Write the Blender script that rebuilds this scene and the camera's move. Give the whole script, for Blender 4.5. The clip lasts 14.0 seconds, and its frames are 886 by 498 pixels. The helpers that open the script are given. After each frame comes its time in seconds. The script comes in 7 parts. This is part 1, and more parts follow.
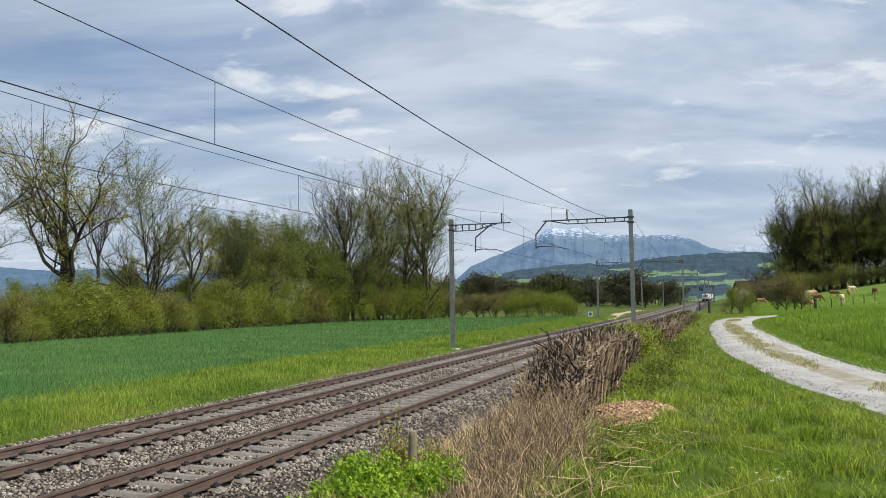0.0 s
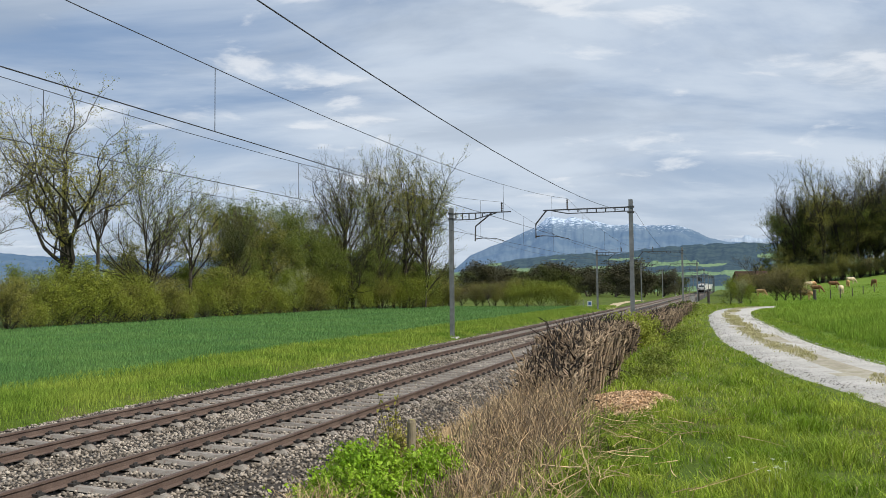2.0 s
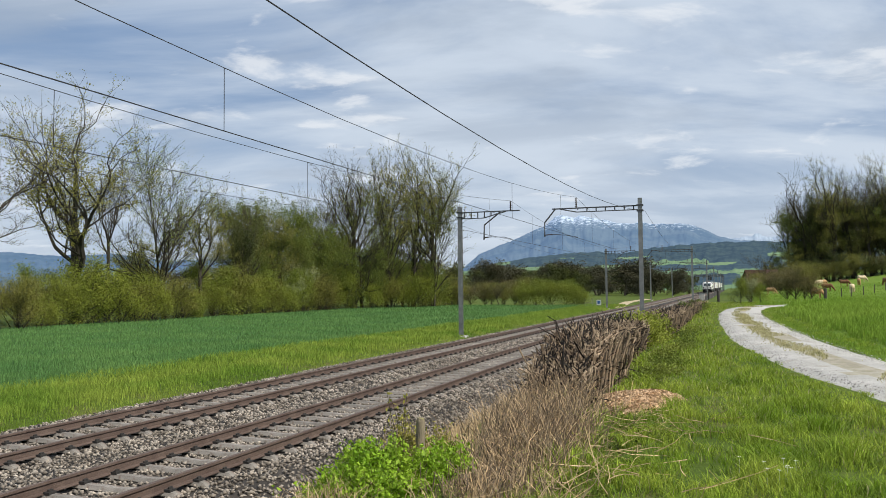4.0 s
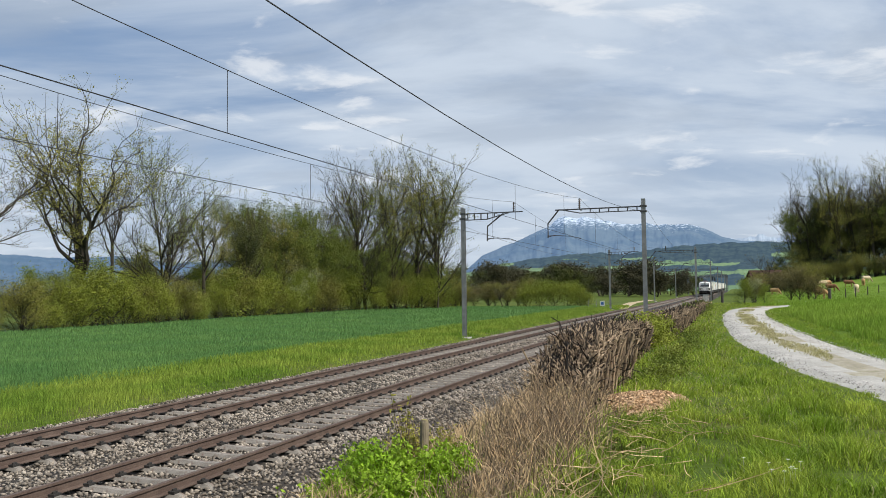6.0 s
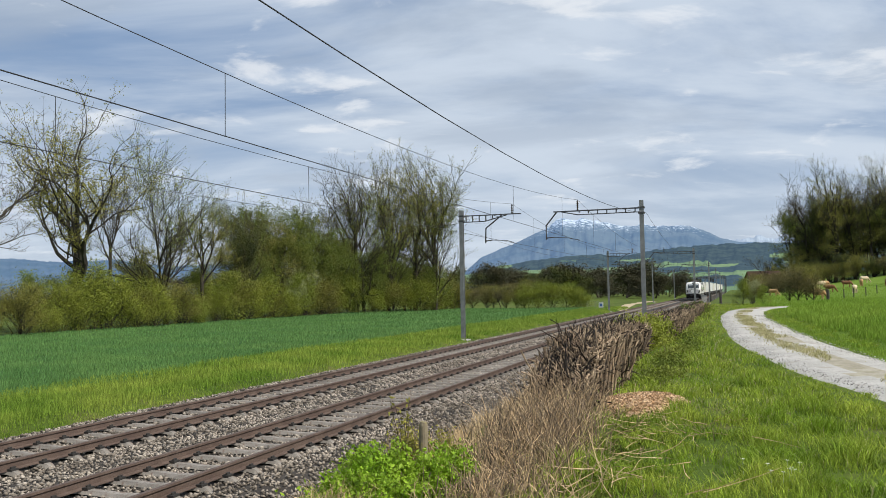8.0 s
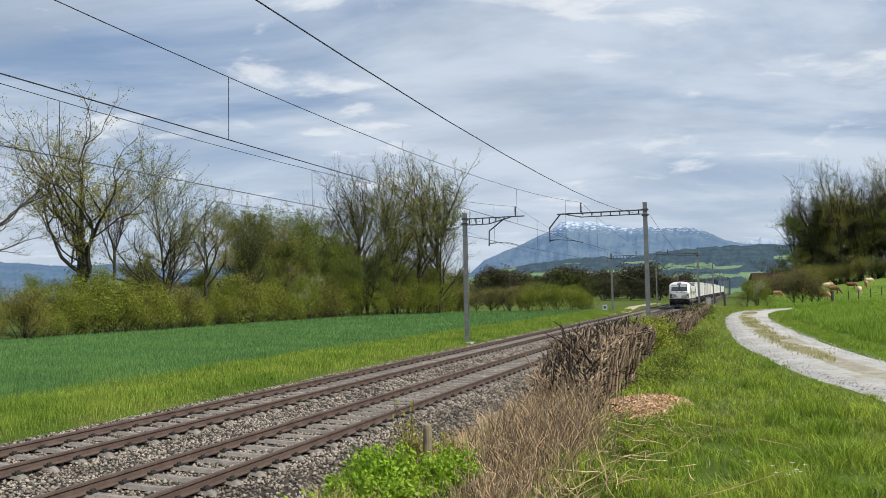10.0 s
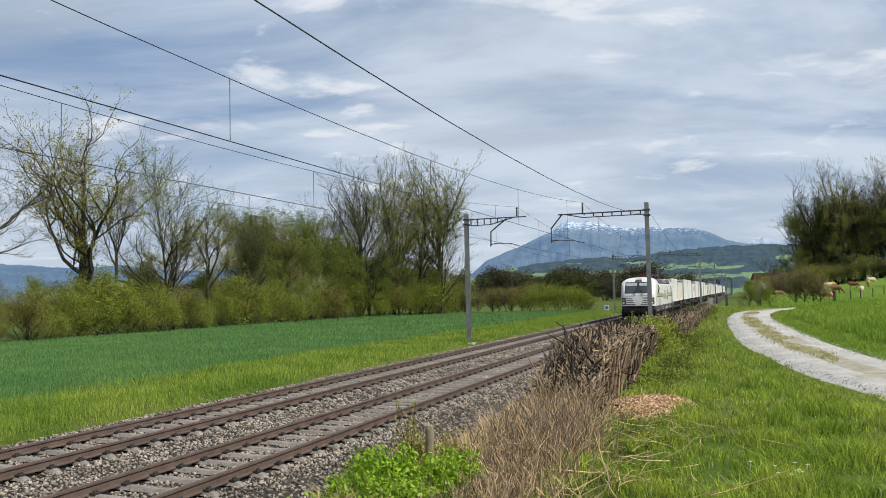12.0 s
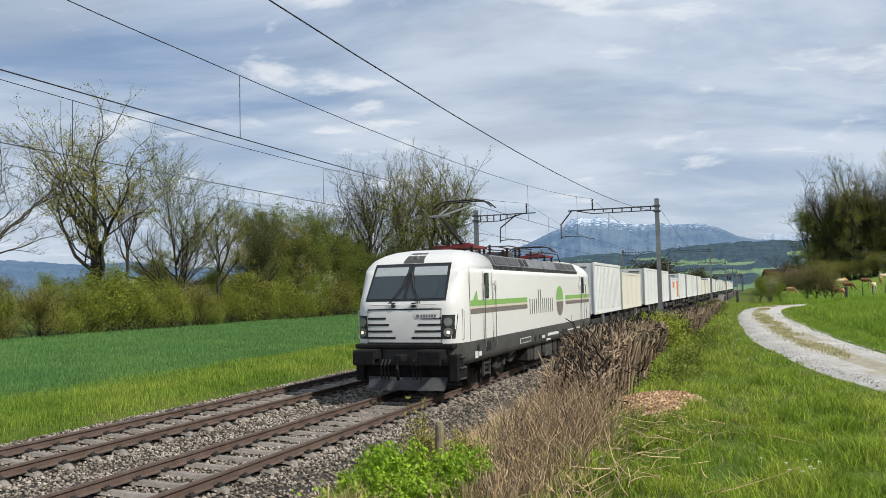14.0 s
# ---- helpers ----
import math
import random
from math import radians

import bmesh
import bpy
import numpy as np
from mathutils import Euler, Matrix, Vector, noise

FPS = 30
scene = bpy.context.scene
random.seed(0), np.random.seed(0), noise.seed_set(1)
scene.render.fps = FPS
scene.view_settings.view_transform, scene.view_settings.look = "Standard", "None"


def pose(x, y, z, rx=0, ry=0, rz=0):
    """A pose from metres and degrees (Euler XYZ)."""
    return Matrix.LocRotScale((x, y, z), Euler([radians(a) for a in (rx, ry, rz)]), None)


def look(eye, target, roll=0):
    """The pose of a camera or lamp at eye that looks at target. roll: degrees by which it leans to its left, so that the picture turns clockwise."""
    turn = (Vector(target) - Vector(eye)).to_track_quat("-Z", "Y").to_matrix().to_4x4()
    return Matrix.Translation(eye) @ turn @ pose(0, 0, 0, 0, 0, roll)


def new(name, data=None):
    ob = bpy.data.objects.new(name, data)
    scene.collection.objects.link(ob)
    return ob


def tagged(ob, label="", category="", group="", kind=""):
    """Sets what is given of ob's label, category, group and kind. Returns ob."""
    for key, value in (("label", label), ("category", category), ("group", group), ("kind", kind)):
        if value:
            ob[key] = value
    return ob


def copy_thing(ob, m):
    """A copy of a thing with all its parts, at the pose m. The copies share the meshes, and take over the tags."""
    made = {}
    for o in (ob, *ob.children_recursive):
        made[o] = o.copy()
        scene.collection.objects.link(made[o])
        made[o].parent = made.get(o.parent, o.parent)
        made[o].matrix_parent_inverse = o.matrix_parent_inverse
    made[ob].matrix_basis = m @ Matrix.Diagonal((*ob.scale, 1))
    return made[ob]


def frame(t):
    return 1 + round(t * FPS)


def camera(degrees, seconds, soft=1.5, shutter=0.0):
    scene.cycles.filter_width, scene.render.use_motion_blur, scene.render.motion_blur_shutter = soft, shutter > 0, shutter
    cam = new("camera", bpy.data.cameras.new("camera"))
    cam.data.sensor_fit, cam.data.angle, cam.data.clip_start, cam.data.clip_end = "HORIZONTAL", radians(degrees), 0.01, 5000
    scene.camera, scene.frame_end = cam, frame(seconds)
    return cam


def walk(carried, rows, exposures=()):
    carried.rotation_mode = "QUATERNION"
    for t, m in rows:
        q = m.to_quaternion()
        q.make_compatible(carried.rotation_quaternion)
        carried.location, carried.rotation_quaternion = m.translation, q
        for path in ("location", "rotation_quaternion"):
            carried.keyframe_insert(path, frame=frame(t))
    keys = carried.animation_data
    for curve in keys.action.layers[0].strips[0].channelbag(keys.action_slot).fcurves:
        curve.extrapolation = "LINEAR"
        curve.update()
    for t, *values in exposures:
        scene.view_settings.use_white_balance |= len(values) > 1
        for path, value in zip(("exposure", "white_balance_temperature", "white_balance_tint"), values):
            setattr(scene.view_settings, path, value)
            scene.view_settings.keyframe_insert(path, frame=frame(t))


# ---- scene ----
# Railway beside a field. +Y runs along the tracks, z = 0 is the top of the rails.
EYE = (0.0, 0.0, 2.683)
cam = camera(58.0, 14.0, soft=0.6)
# seconds, degrees left of the tracks, degrees up, roll
TURNS = [
    (0, 19.311, 3.664, -0.869),
    (0.5, 19.270, 3.453, -0.771),
    (1, 19.240, 3.228, -0.742),
    (1.5, 19.247, 2.995, -0.602),
    (2, 19.308, 2.855, -0.504),
    (2.5, 19.463, 2.775, -0.421),
    (3, 19.629, 2.764, -0.441),
    (5.5, 20.203, 2.826, -0.649),
    (6, 20.171, 2.877, -0.688),
    (6.5, 20.085, 2.910, -0.731),
    (7, 20.026, 2.913, -0.756),
    (7.5, 20.018, 2.956, -0.858),
    (8, 20.054, 3.036, -0.924),
    (10.5, 20.377, 3.273, -1.159),
    (11, 20.433, 3.298, -1.224),
    (11.5, 20.439, 3.296, -1.236),
    (12, 20.417, 3.300, -1.259),
    (12.5, 20.447, 3.316, -1.305),
    (13, 20.566, 3.275, -1.282),
    (13.5, 20.782, 3.219, -1.333),
    (14, 21.111, 3.053, -1.266),
]


def gaze(yaw, pitch, roll):
    a, b = radians(yaw), radians(pitch)
    way = Vector((-math.sin(a) * math.cos(b), math.cos(a) * math.cos(b), math.sin(b)))
    return look(EYE, Vector(EYE) + way * 100, roll)


walk(cam, [(t, gaze(a, b, c)) for t, a, b, c in TURNS])

# ---------------------------------------------------------------- light
SUN_WAY = Vector((0.68, -0.20, 0.70)).normalized()
scene.view_settings.exposure = 0.0


def sky():
    w = bpy.data.worlds.new("sky")
    scene.world = w
    w.use_nodes = True
    nt = w.node_tree
    nt.nodes.clear()
    out = nt.nodes.new("ShaderNodeOutputWorld")
    bg = nt.nodes.new("ShaderNodeBackground")
    st = nt.nodes.new("ShaderNodeTexSky")
    st.sky_type, st.sun_disc = "NISHITA", False
    st.sun_elevation = math.asin(SUN_WAY.z)
    st.sun_rotation = math.atan2(SUN_WAY.x, SUN_WAY.y)
    st.air_density, st.dust_density = 1.0, 1.5
    co = nt.nodes.new("ShaderNodeTexCoord")
    sep = nt.nodes.new("ShaderNodeSeparateXYZ")
    nt.links.new(co.outputs["Generated"], sep.inputs[0])

    def m(op, a, b):
        n = nt.nodes.new("ShaderNodeMath")
        n.operation = op
        for i, v in enumerate((a, b)):
            if v is None:
                continue
            if isinstance(v, (int, float)):
                n.inputs[i].default_value = v
            else:
                nt.links.new(v, n.inputs[i])
        return n.outputs[0]

    # a flat layer of cloud seen in perspective
    h = m("ADD", m("MAXIMUM", sep.outputs[2], 0.0), 0.20)
    comb = nt.nodes.new("ShaderNodeCombineXYZ")
    nt.links.new(m("DIVIDE", sep.outputs[0], h), comb.inputs[0])
    nt.links.new(m("DIVIDE", sep.outputs[1], h), comb.inputs[1])

    across = nt.nodes.new("ShaderNodeMapping")
    across.inputs["Rotation"].default_value = (0, 0, -0.35)
    nt.links.new(comb.outputs[0], across.inputs[0])

    def layer(scale, stretch, detail, lo, hi, rot, off=0.0):
        mp = nt.nodes.new("ShaderNodeMapping")
        mp.inputs["Scale"].default_value = (scale * stretch, scale, 1)
        mp.inputs["Rotation"].default_value = (0, 0, rot)
        mp.inputs["Location"].default_value = (off, off * 0.7, off)
        nt.links.new(across.outputs[0], mp.inputs[0])
        nz = nt.nodes.new("ShaderNodeTexNoise")
        nz.inputs["Scale"].default_value = 1.0
        nz.inputs["Detail"].default_value = detail
        nz.inputs["Roughness"].default_value = 0.55
        nz.inputs["Distortion"].default_value = 0.35
        nt.links.new(mp.outputs[0], nz.inputs[0])
        r = nt.nodes.new("ShaderNodeMapRange")
        r.interpolation_type = "SMOOTHSTEP"
        r.inputs["From Min"].default_value, r.inputs["From Max"].default_value = lo, hi
        nt.links.new(nz.outputs[0], r.inputs[0])
        return r.outputs[0]

    def mix(f, a, b):
        n = nt.nodes.new("ShaderNodeMix")
        n.data_type = "RGBA"
        if isinstance(f, float):
            n.inputs[0].default_value = f
        else:
            nt.links.new(f, n.inputs[0])
        for s, v in ((n.inputs[6], a), (n.inputs[7], b)):
            if isinstance(v, tuple):
                s.default_value = (*v, 1)
            else:
                nt.links.new(v, s)
        return n.outputs[2]

    veil = layer(1.5, 0.55, 8, 0.36, 0.60, 0.5)
    thick = layer(2.2, 0.55, 8, 0.46, 0.66, 0.35, 3.1)
    puffs = layer(4.6, 0.7, 9, 0.56, 0.70, 0.3, 11.3)
    blue = nt.nodes.new("ShaderNodeMix")
    blue.data_type, blue.blend_type = "RGBA", "MULTIPLY"
    blue.inputs[0].default_value = 1.0
    nt.links.new(st.outputs[0], blue.inputs[6])
    blue.inputs[7].default_value = (0.075, 0.075, 0.075, 1)
    base = mix(0.6, blue.outputs[2], (0.27, 0.41, 0.66))
    c1 = mix(m("MULTIPLY", veil, 0.85), base, (0.66, 0.74, 0.84))
    c2 = mix(m("MULTIPLY", thick, 0.62), c1, (0.36, 0.44, 0.56))
    c3 = mix(m("MULTIPLY", puffs, 0.7), c2, (0.86, 0.89, 0.93))
    low = nt.nodes.new("ShaderNodeMapRange")
    low.interpolation_type = "SMOOTHSTEP"
    for k, v in (("From Min", 0.0), ("From Max", 0.30), ("To Min", 0.55), ("To Max", 0.0)):
        low.inputs[k].default_value = v
    nt.links.new(sep.outputs[2], low.inputs[0])
    c3 = mix(low.outputs[0], c3, (0.66, 0.74, 0.84))
    nt.links.new(c3, bg.inputs[0])
    bg.inputs[1].default_value = 1.0
    nt.links.new(bg.outputs[0], out.inputs[0])


sky()
lamp = bpy.data.lights.new("sun", "SUN")
lamp.energy, lamp.angle, lamp.color = 4.6, radians(1.5), (1.0, 0.95, 0.86)
new("sun", lamp).matrix_world = look(SUN_WAY * 50, (0, 0, 0))

# ---------------------------------------------------------------- materials


def mat(name, c1, c2=None, rough=0.8, metal=0.0, scale=6.0, c3=None, fine=60.0, bump=0.0, bump_scale=80.0, per=0.0, trans=0.0, stretch=None, spec=0.4, lo=0.35, hi=0.65, grain=0.16):
    """Noise-varied surface: c1 to c2 at a coarse scale, a fine grain, optional third stain colour and relief; per: random brightness per object or island."""
    m = bpy.data.materials.new(name)
    m.use_nodes = True
    nt = m.node_tree
    b = nt.nodes["Principled BSDF"]
    b.inputs["Roughness"].default_value = rough
    b.inputs["Metallic"].default_value = metal
    b.inputs["Specular IOR Level"].default_value = spec
    c2 = c2 or tuple(v * 0.8 for v in c1)
    geo = nt.nodes.new("ShaderNodeTexCoord")
    src = geo.outputs["Object"]
    if stretch:
        mp = nt.nodes.new("ShaderNodeMapping")
        mp.inputs["Scale"].default_value = stretch
        nt.links.new(src, mp.inputs[0])
        src = mp.outputs[0]

    def noise_tex(s, d=4.0):
        n = nt.nodes.new("ShaderNodeTexNoise")
        n.inputs["Scale"].default_value, n.inputs["Detail"].default_value = s, d
        nt.links.new(src, n.inputs[0])
        return n.outputs[0]

    def ramp(v, lo, hi, a, bb):
        r = nt.nodes.new("ShaderNodeMapRange")
        for k, x in (("From Min", lo), ("From Max", hi), ("To Min", a), ("To Max", bb)):
            r.inputs[k].default_value = x
        nt.links.new(v, r.inputs[0])
        return r.outputs[0]

    def mixc(f, a, bb, kind="MIX"):
        n = nt.nodes.new("ShaderNodeMix")
        n.data_type, n.blend_type = "RGBA", kind
        if isinstance(f, float):
            n.inputs[0].default_value = f
        else:
            nt.links.new(f, n.inputs[0])
        for s, v in ((n.inputs[6], a), (n.inputs[7], bb)):
            if isinstance(v, tuple):
                s.default_value = (*v, 1)
            else:
                nt.links.new(v, s)
        return n.outputs[2]

    col = mixc(ramp(noise_tex(scale), lo, hi, 0, 1), c1, c2)
    if c3:
        col = mixc(ramp(noise_tex(scale * 2.7, 6.0), 0.52, 0.68, 0, 0.8), col, c3)
    g = ramp(noise_tex(fine, 2.0), 0.3, 0.7, 1 - grain, 1 + grain * 0.9)
    gc = nt.nodes.new("ShaderNodeCombineColor")
    for i in range(3):
        nt.links.new(g, gc.inputs[i])
    col = mixc(1.0, col, gc.outputs[0], "MULTIPLY")
    if per:
        info = nt.nodes.new("ShaderNodeObjectInfo")
        isl = nt.nodes.new("ShaderNodeNewGeometry")
        add = nt.nodes.new("ShaderNodeMath")
        add.operation = "ADD"
        nt.links.new(info.outputs["Random"], add.inputs[0])
        nt.links.new(isl.outputs["Random Per Island"], add.inputs[1])
        fr = nt.nodes.new("ShaderNodeMath")
        fr.operation = "FRACT"
        nt.links.new(add.outputs[0], fr.inputs[0])
        pr = ramp(fr.outputs[0], 0, 1, 1 - per, 1 + per)
        pc = nt.nodes.new("ShaderNodeCombineColor")
        for i in range(3):
            nt.links.new(pr, pc.inputs[i])
        col = mixc(1.0, col, pc.outputs[0], "MULTIPLY")
    nt.links.new(col, b.inputs["Base Color"])
    if bump:
        bp = nt.nodes.new("ShaderNodeBump")
        bp.inputs["Strength"].default_value = min(1.0, bump)
        bp.inputs["Distance"].default_value = 0.02 * max(1.0, bump)
        nt.links.new(noise_tex(bump_scale, 5.0), bp.inputs["Height"])
        nt.links.new(bp.outputs[0], b.inputs["Normal"])
    if trans:
        tr = nt.nodes.new("ShaderNodeBsdfTranslucent")
        nt.links.new(col, tr.inputs[0])
        mx = nt.nodes.new("ShaderNodeMixShader")
        mx.inputs[0].default_value = trans
        o = nt.nodes["Material Output"]
        nt.links.new(b.outputs[0], mx.inputs[1])
        nt.links.new(tr.outputs[0], mx.inputs[2])
        nt.links.new(mx.outputs[0], o.inputs[0])
    return m


M = dict(
    # turf kept dark: soil plus painted shade between the grass blades
    grass=mat("grass_turf", (0.06, 0.095, 0.015), (0.10, 0.14, 0.022), 0.95, scale=0.35, c3=(0.13, 0.12, 0.045), fine=9, bump=1.0, bump_scale=14, spec=0.1),
    meadow=mat("meadow_turf", (0.11, 0.185, 0.024), (0.155, 0.23, 0.034), 0.95, scale=0.12, fine=6, bump=1.0, bump_scale=9, spec=0.1),
    # darkened likewise, with the shade between the wheat blades in the colour
    field=mat("wheat_turf", (0.05, 0.115, 0.035), (0.065, 0.14, 0.04), 0.95, scale=0.2, fine=5, bump=1.0, bump_scale=10, spec=0.1),
    gravel=mat("road_gravel", (0.38, 0.365, 0.335), (0.50, 0.48, 0.445), 0.95, scale=0.8, c3=(0.33, 0.305, 0.26), fine=30, bump=1.0, bump_scale=35),
    # near-black: the shade in the gaps between the stones is put into this colour
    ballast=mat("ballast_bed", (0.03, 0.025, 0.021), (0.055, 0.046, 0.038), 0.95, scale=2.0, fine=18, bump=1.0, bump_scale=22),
    stone=mat("ballast_stone", (0.165, 0.139, 0.112), (0.32, 0.278, 0.23), 0.9, scale=1.2, fine=30, per=0.65, spec=0.2),
    rust=mat("rail_rust", (0.10, 0.068, 0.055), (0.14, 0.10, 0.08), 0.75, 0.1, scale=3.0, fine=40, bump=0.3, bump_scale=90),
    railhead=mat("rail_head_steel", (0.42, 0.40, 0.40), (0.33, 0.31, 0.31), 0.32, 0.9, scale=2.0, fine=60),
    sleeper=mat("sleeper_steel", (0.20, 0.18, 0.155), (0.27, 0.245, 0.215), 0.85, 0.0, scale=4.0, c3=(0.15, 0.10, 0.075), fine=60, bump=0.4, per=0.15),
    galv=mat("galvanised_steel", (0.19, 0.195, 0.19), (0.26, 0.265, 0.26), 0.55, 0.5, scale=3.0, fine=30, bump=0.1),
    arm=mat("painted_arm_steel", (0.06, 0.06, 0.065), (0.09, 0.09, 0.09), 0.6, 0.4, scale=5.0),
    wire=mat("wire_copper", (0.03, 0.03, 0.032), (0.045, 0.045, 0.045), 0.6, 0.4),
    ceramic=mat("insulator_ceramic", (0.03, 0.018, 0.014), (0.05, 0.03, 0.02), 0.3),
    concrete=mat("footing_concrete", (0.35, 0.34, 0.31), (0.45, 0.43, 0.40), 0.9, scale=4, bump=0.4),
    white=mat("loco_white_paint", (0.66, 0.655, 0.63), (0.645, 0.635, 0.605), 0.32, scale=0.5, fine=9, spec=0.5, grain=0.02),
    cream=mat("container_cream", (0.66, 0.635, 0.54), (0.63, 0.60, 0.505), 0.5, scale=0.5, fine=9, grain=0.03),
    boxwhite=mat("container_white", (0.66, 0.67, 0.65), (0.62, 0.63, 0.61), 0.5, scale=0.5, fine=9, grain=0.03),
    graypaint=mat("loco_grey_paint", (0.055, 0.055, 0.054), (0.075, 0.074, 0.07), 0.55, scale=1.5, c3=(0.095, 0.085, 0.075), fine=20),
    dark=mat("underframe_dark", (0.022, 0.021, 0.02), (0.04, 0.036, 0.032), 0.75, scale=3, c3=(0.06, 0.048, 0.04), fine=30),
    bark=mat("bark", (0.03, 0.025, 0.018), (0.06, 0.05, 0.037), 0.95, scale=2.0, fine=15, bump=0.8, bump_scale=20, c3=(0.03, 0.032, 0.016)),
    pole=mat("hedge_pole", (0.15, 0.105, 0.065), (0.30, 0.22, 0.14), 0.9, scale=5.0, c3=(0.09, 0.08, 0.055), fine=40, per=0.4),
    twig=mat("dry_twig", (0.18, 0.125, 0.08), (0.44, 0.335, 0.22), 0.9, scale=2.0, fine=30, per=0.35),
    cutwood=mat("cut_branch", (0.075, 0.055, 0.04), (0.16, 0.12, 0.085), 0.9, scale=4.0, fine=40, per=0.35),
    straw=mat("dry_stalk", (0.42, 0.29, 0.155), (0.64, 0.48, 0.28), 0.85, scale=3.0, fine=30, per=0.35, trans=0.15),
    blade=mat("grass_blade", (0.19, 0.295, 0.022), (0.37, 0.44, 0.06), 0.75, scale=0.9, c3=(0.11, 0.19, 0.025), fine=6, per=0.4, trans=0.35, spec=0.2),
    blade2=mat("verge_blade", (0.155, 0.255, 0.03), (0.27, 0.345, 0.055), 0.8, scale=0.35, fine=6, per=0.35, trans=0.3, spec=0.2),
    wheat=mat("wheat_blade", (0.10, 0.215, 0.062), (0.145, 0.265, 0.074), 0.7, scale=0.25, fine=5, per=0.3, trans=0.3, spec=0.25),
    leaf_spring=mat("spring_leaf", (0.24, 0.24, 0.05), (0.35, 0.325, 0.075), 0.75, scale=0.3, fine=4, per=0.35, trans=0.4, spec=0.2),
    leaf_green=mat("green_leaf", (0.12, 0.165, 0.03), (0.21, 0.24, 0.045), 0.75, scale=0.3, fine=4, per=0.35, trans=0.35, spec=0.2),
    leaf_olive=mat("olive_leaf", (0.20, 0.205, 0.045), (0.31, 0.29, 0.07), 0.75, scale=0.3, fine=4, per=0.35, trans=0.35, spec=0.2),
    leaf_lime=mat("lime_leaf", (0.22, 0.265, 0.038), (0.31, 0.34, 0.052), 0.75, scale=0.3, fine=4, per=0.35, trans=0.35, spec=0.2),
    leaf_dark=mat("dark_leaf", (0.062, 0.08, 0.024), (0.105, 0.115, 0.034), 0.75, scale=0.3, fine=4, per=0.3, trans=0.2, spec=0.2),
    leaf_bronze=mat("bronze_bud", (0.14, 0.125, 0.055), (0.20, 0.17, 0.075), 0.8, scale=0.3, fine=4, per=0.3, trans=0.3, spec=0.2),
    leaf_tan=mat("tan_bud", (0.20, 0.175, 0.07), (0.28, 0.24, 0.10), 0.8, scale=0.3, fine=4, per=0.35, trans=0.3, spec=0.2),
    leaf_copse=mat("copse_bud", (0.055, 0.056, 0.034), (0.095, 0.088, 0.05), 0.8, scale=0.3, fine=4, per=0.3, trans=0.2, spec=0.1),
    leaf_fresh=mat("fresh_leaf", (0.19, 0.245, 0.038), (0.28, 0.32, 0.05), 0.75, scale=0.3, fine=4, per=0.35, trans=0.35, spec=0.2),
    leaf_bright=mat("bright_leaf", (0.23, 0.39, 0.02), (0.34, 0.48, 0.04), 0.6, scale=2.0, fine=8, per=0.3, trans=0.4, spec=0.35),
    bloom=mat("blossom_cluster", (0.34, 0.38, 0.17), (0.46, 0.48, 0.27), 0.8, scale=0.5, per=0.3, trans=0.3),
    # twigs coloured near-black for the shade deep in the hedge
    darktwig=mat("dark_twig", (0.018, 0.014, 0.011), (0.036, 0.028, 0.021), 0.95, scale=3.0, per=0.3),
    dirt=mat("track_dirt", (0.30, 0.27, 0.20), (0.41, 0.375, 0.30), 0.95, scale=1.6, c3=(0.26, 0.24, 0.14), fine=14, bump=1.0, bump_scale=25),
    pebble=mat("road_pebble", (0.34, 0.325, 0.30), (0.60, 0.575, 0.535), 0.9, scale=2.0, per=0.5, spec=0.2),
    blossom=mat("white_blossom", (0.55, 0.58, 0.42), (0.70, 0.72, 0.60), 0.8, scale=0.5, per=0.2, trans=0.3),
    chips=mat("wood_chips", (0.45, 0.30, 0.17), (0.60, 0.43, 0.27), 0.9, scale=3.0, fine=30, per=0.4),
)

# ---------------------------------------------------------------- building blocks


def mesh_ob(name, verts, faces, material, parent=None, label="", smooth=False):
    me = bpy.data.meshes.new(name)
    me.from_pydata([tuple(v) for v in verts], [], [tuple(f) for f in faces])
    for x in material if isinstance(material, (list, tuple)) else [material]:
        me.materials.append(x)
    if smooth:
        me.shade_smooth()
    ob = new(name, me)
    if parent:
        ob.parent = parent
    return tagged(ob, label)


def part(name, bm, material, parent=None, label="", smooth=False):
    """Links a bmesh as one mesh object under a thing or part."""
    me = bpy.data.meshes.new(name)
    bmesh.ops.recalc_face_normals(bm, faces=bm.faces)
    bm.to_mesh(me)
    bm.free()
    for x in material if isinstance(material, (list, tuple)) else [material]:
        me.materials.append(x)
    if smooth:
        me.shade_smooth()
    ob = new(name, me)
    if parent:
        ob.parent = parent
    return tagged(ob, label)


def thing(name, label, category, group="", kind="", m=None):
    ob = new(name)
    ob.empty_display_size = 0.2
    if m is not None:
        ob.matrix_basis = m
    return tagged(ob, label, category, group, kind)


def box(bm, x0, x1, y0, y1, z0, z1, bevel=0.0):
    r = bmesh.ops.create_cube(bm, size=1.0)
    vs = r["verts"]
    for v in vs:
        v.co = Vector(((x0 + x1) / 2 + v.co.x * (x1 - x0), (y0 + y1) / 2 + v.co.y * (y1 - y0), (z0 + z1) / 2 + v.co.z * (z1 - z0)))
    if bevel:
        es = list({e for v in vs for e in v.link_edges})
        bmesh.ops.bevel(bm, geom=es, offset=bevel, segments=2, affect="EDGES", profile=0.5)
    return vs


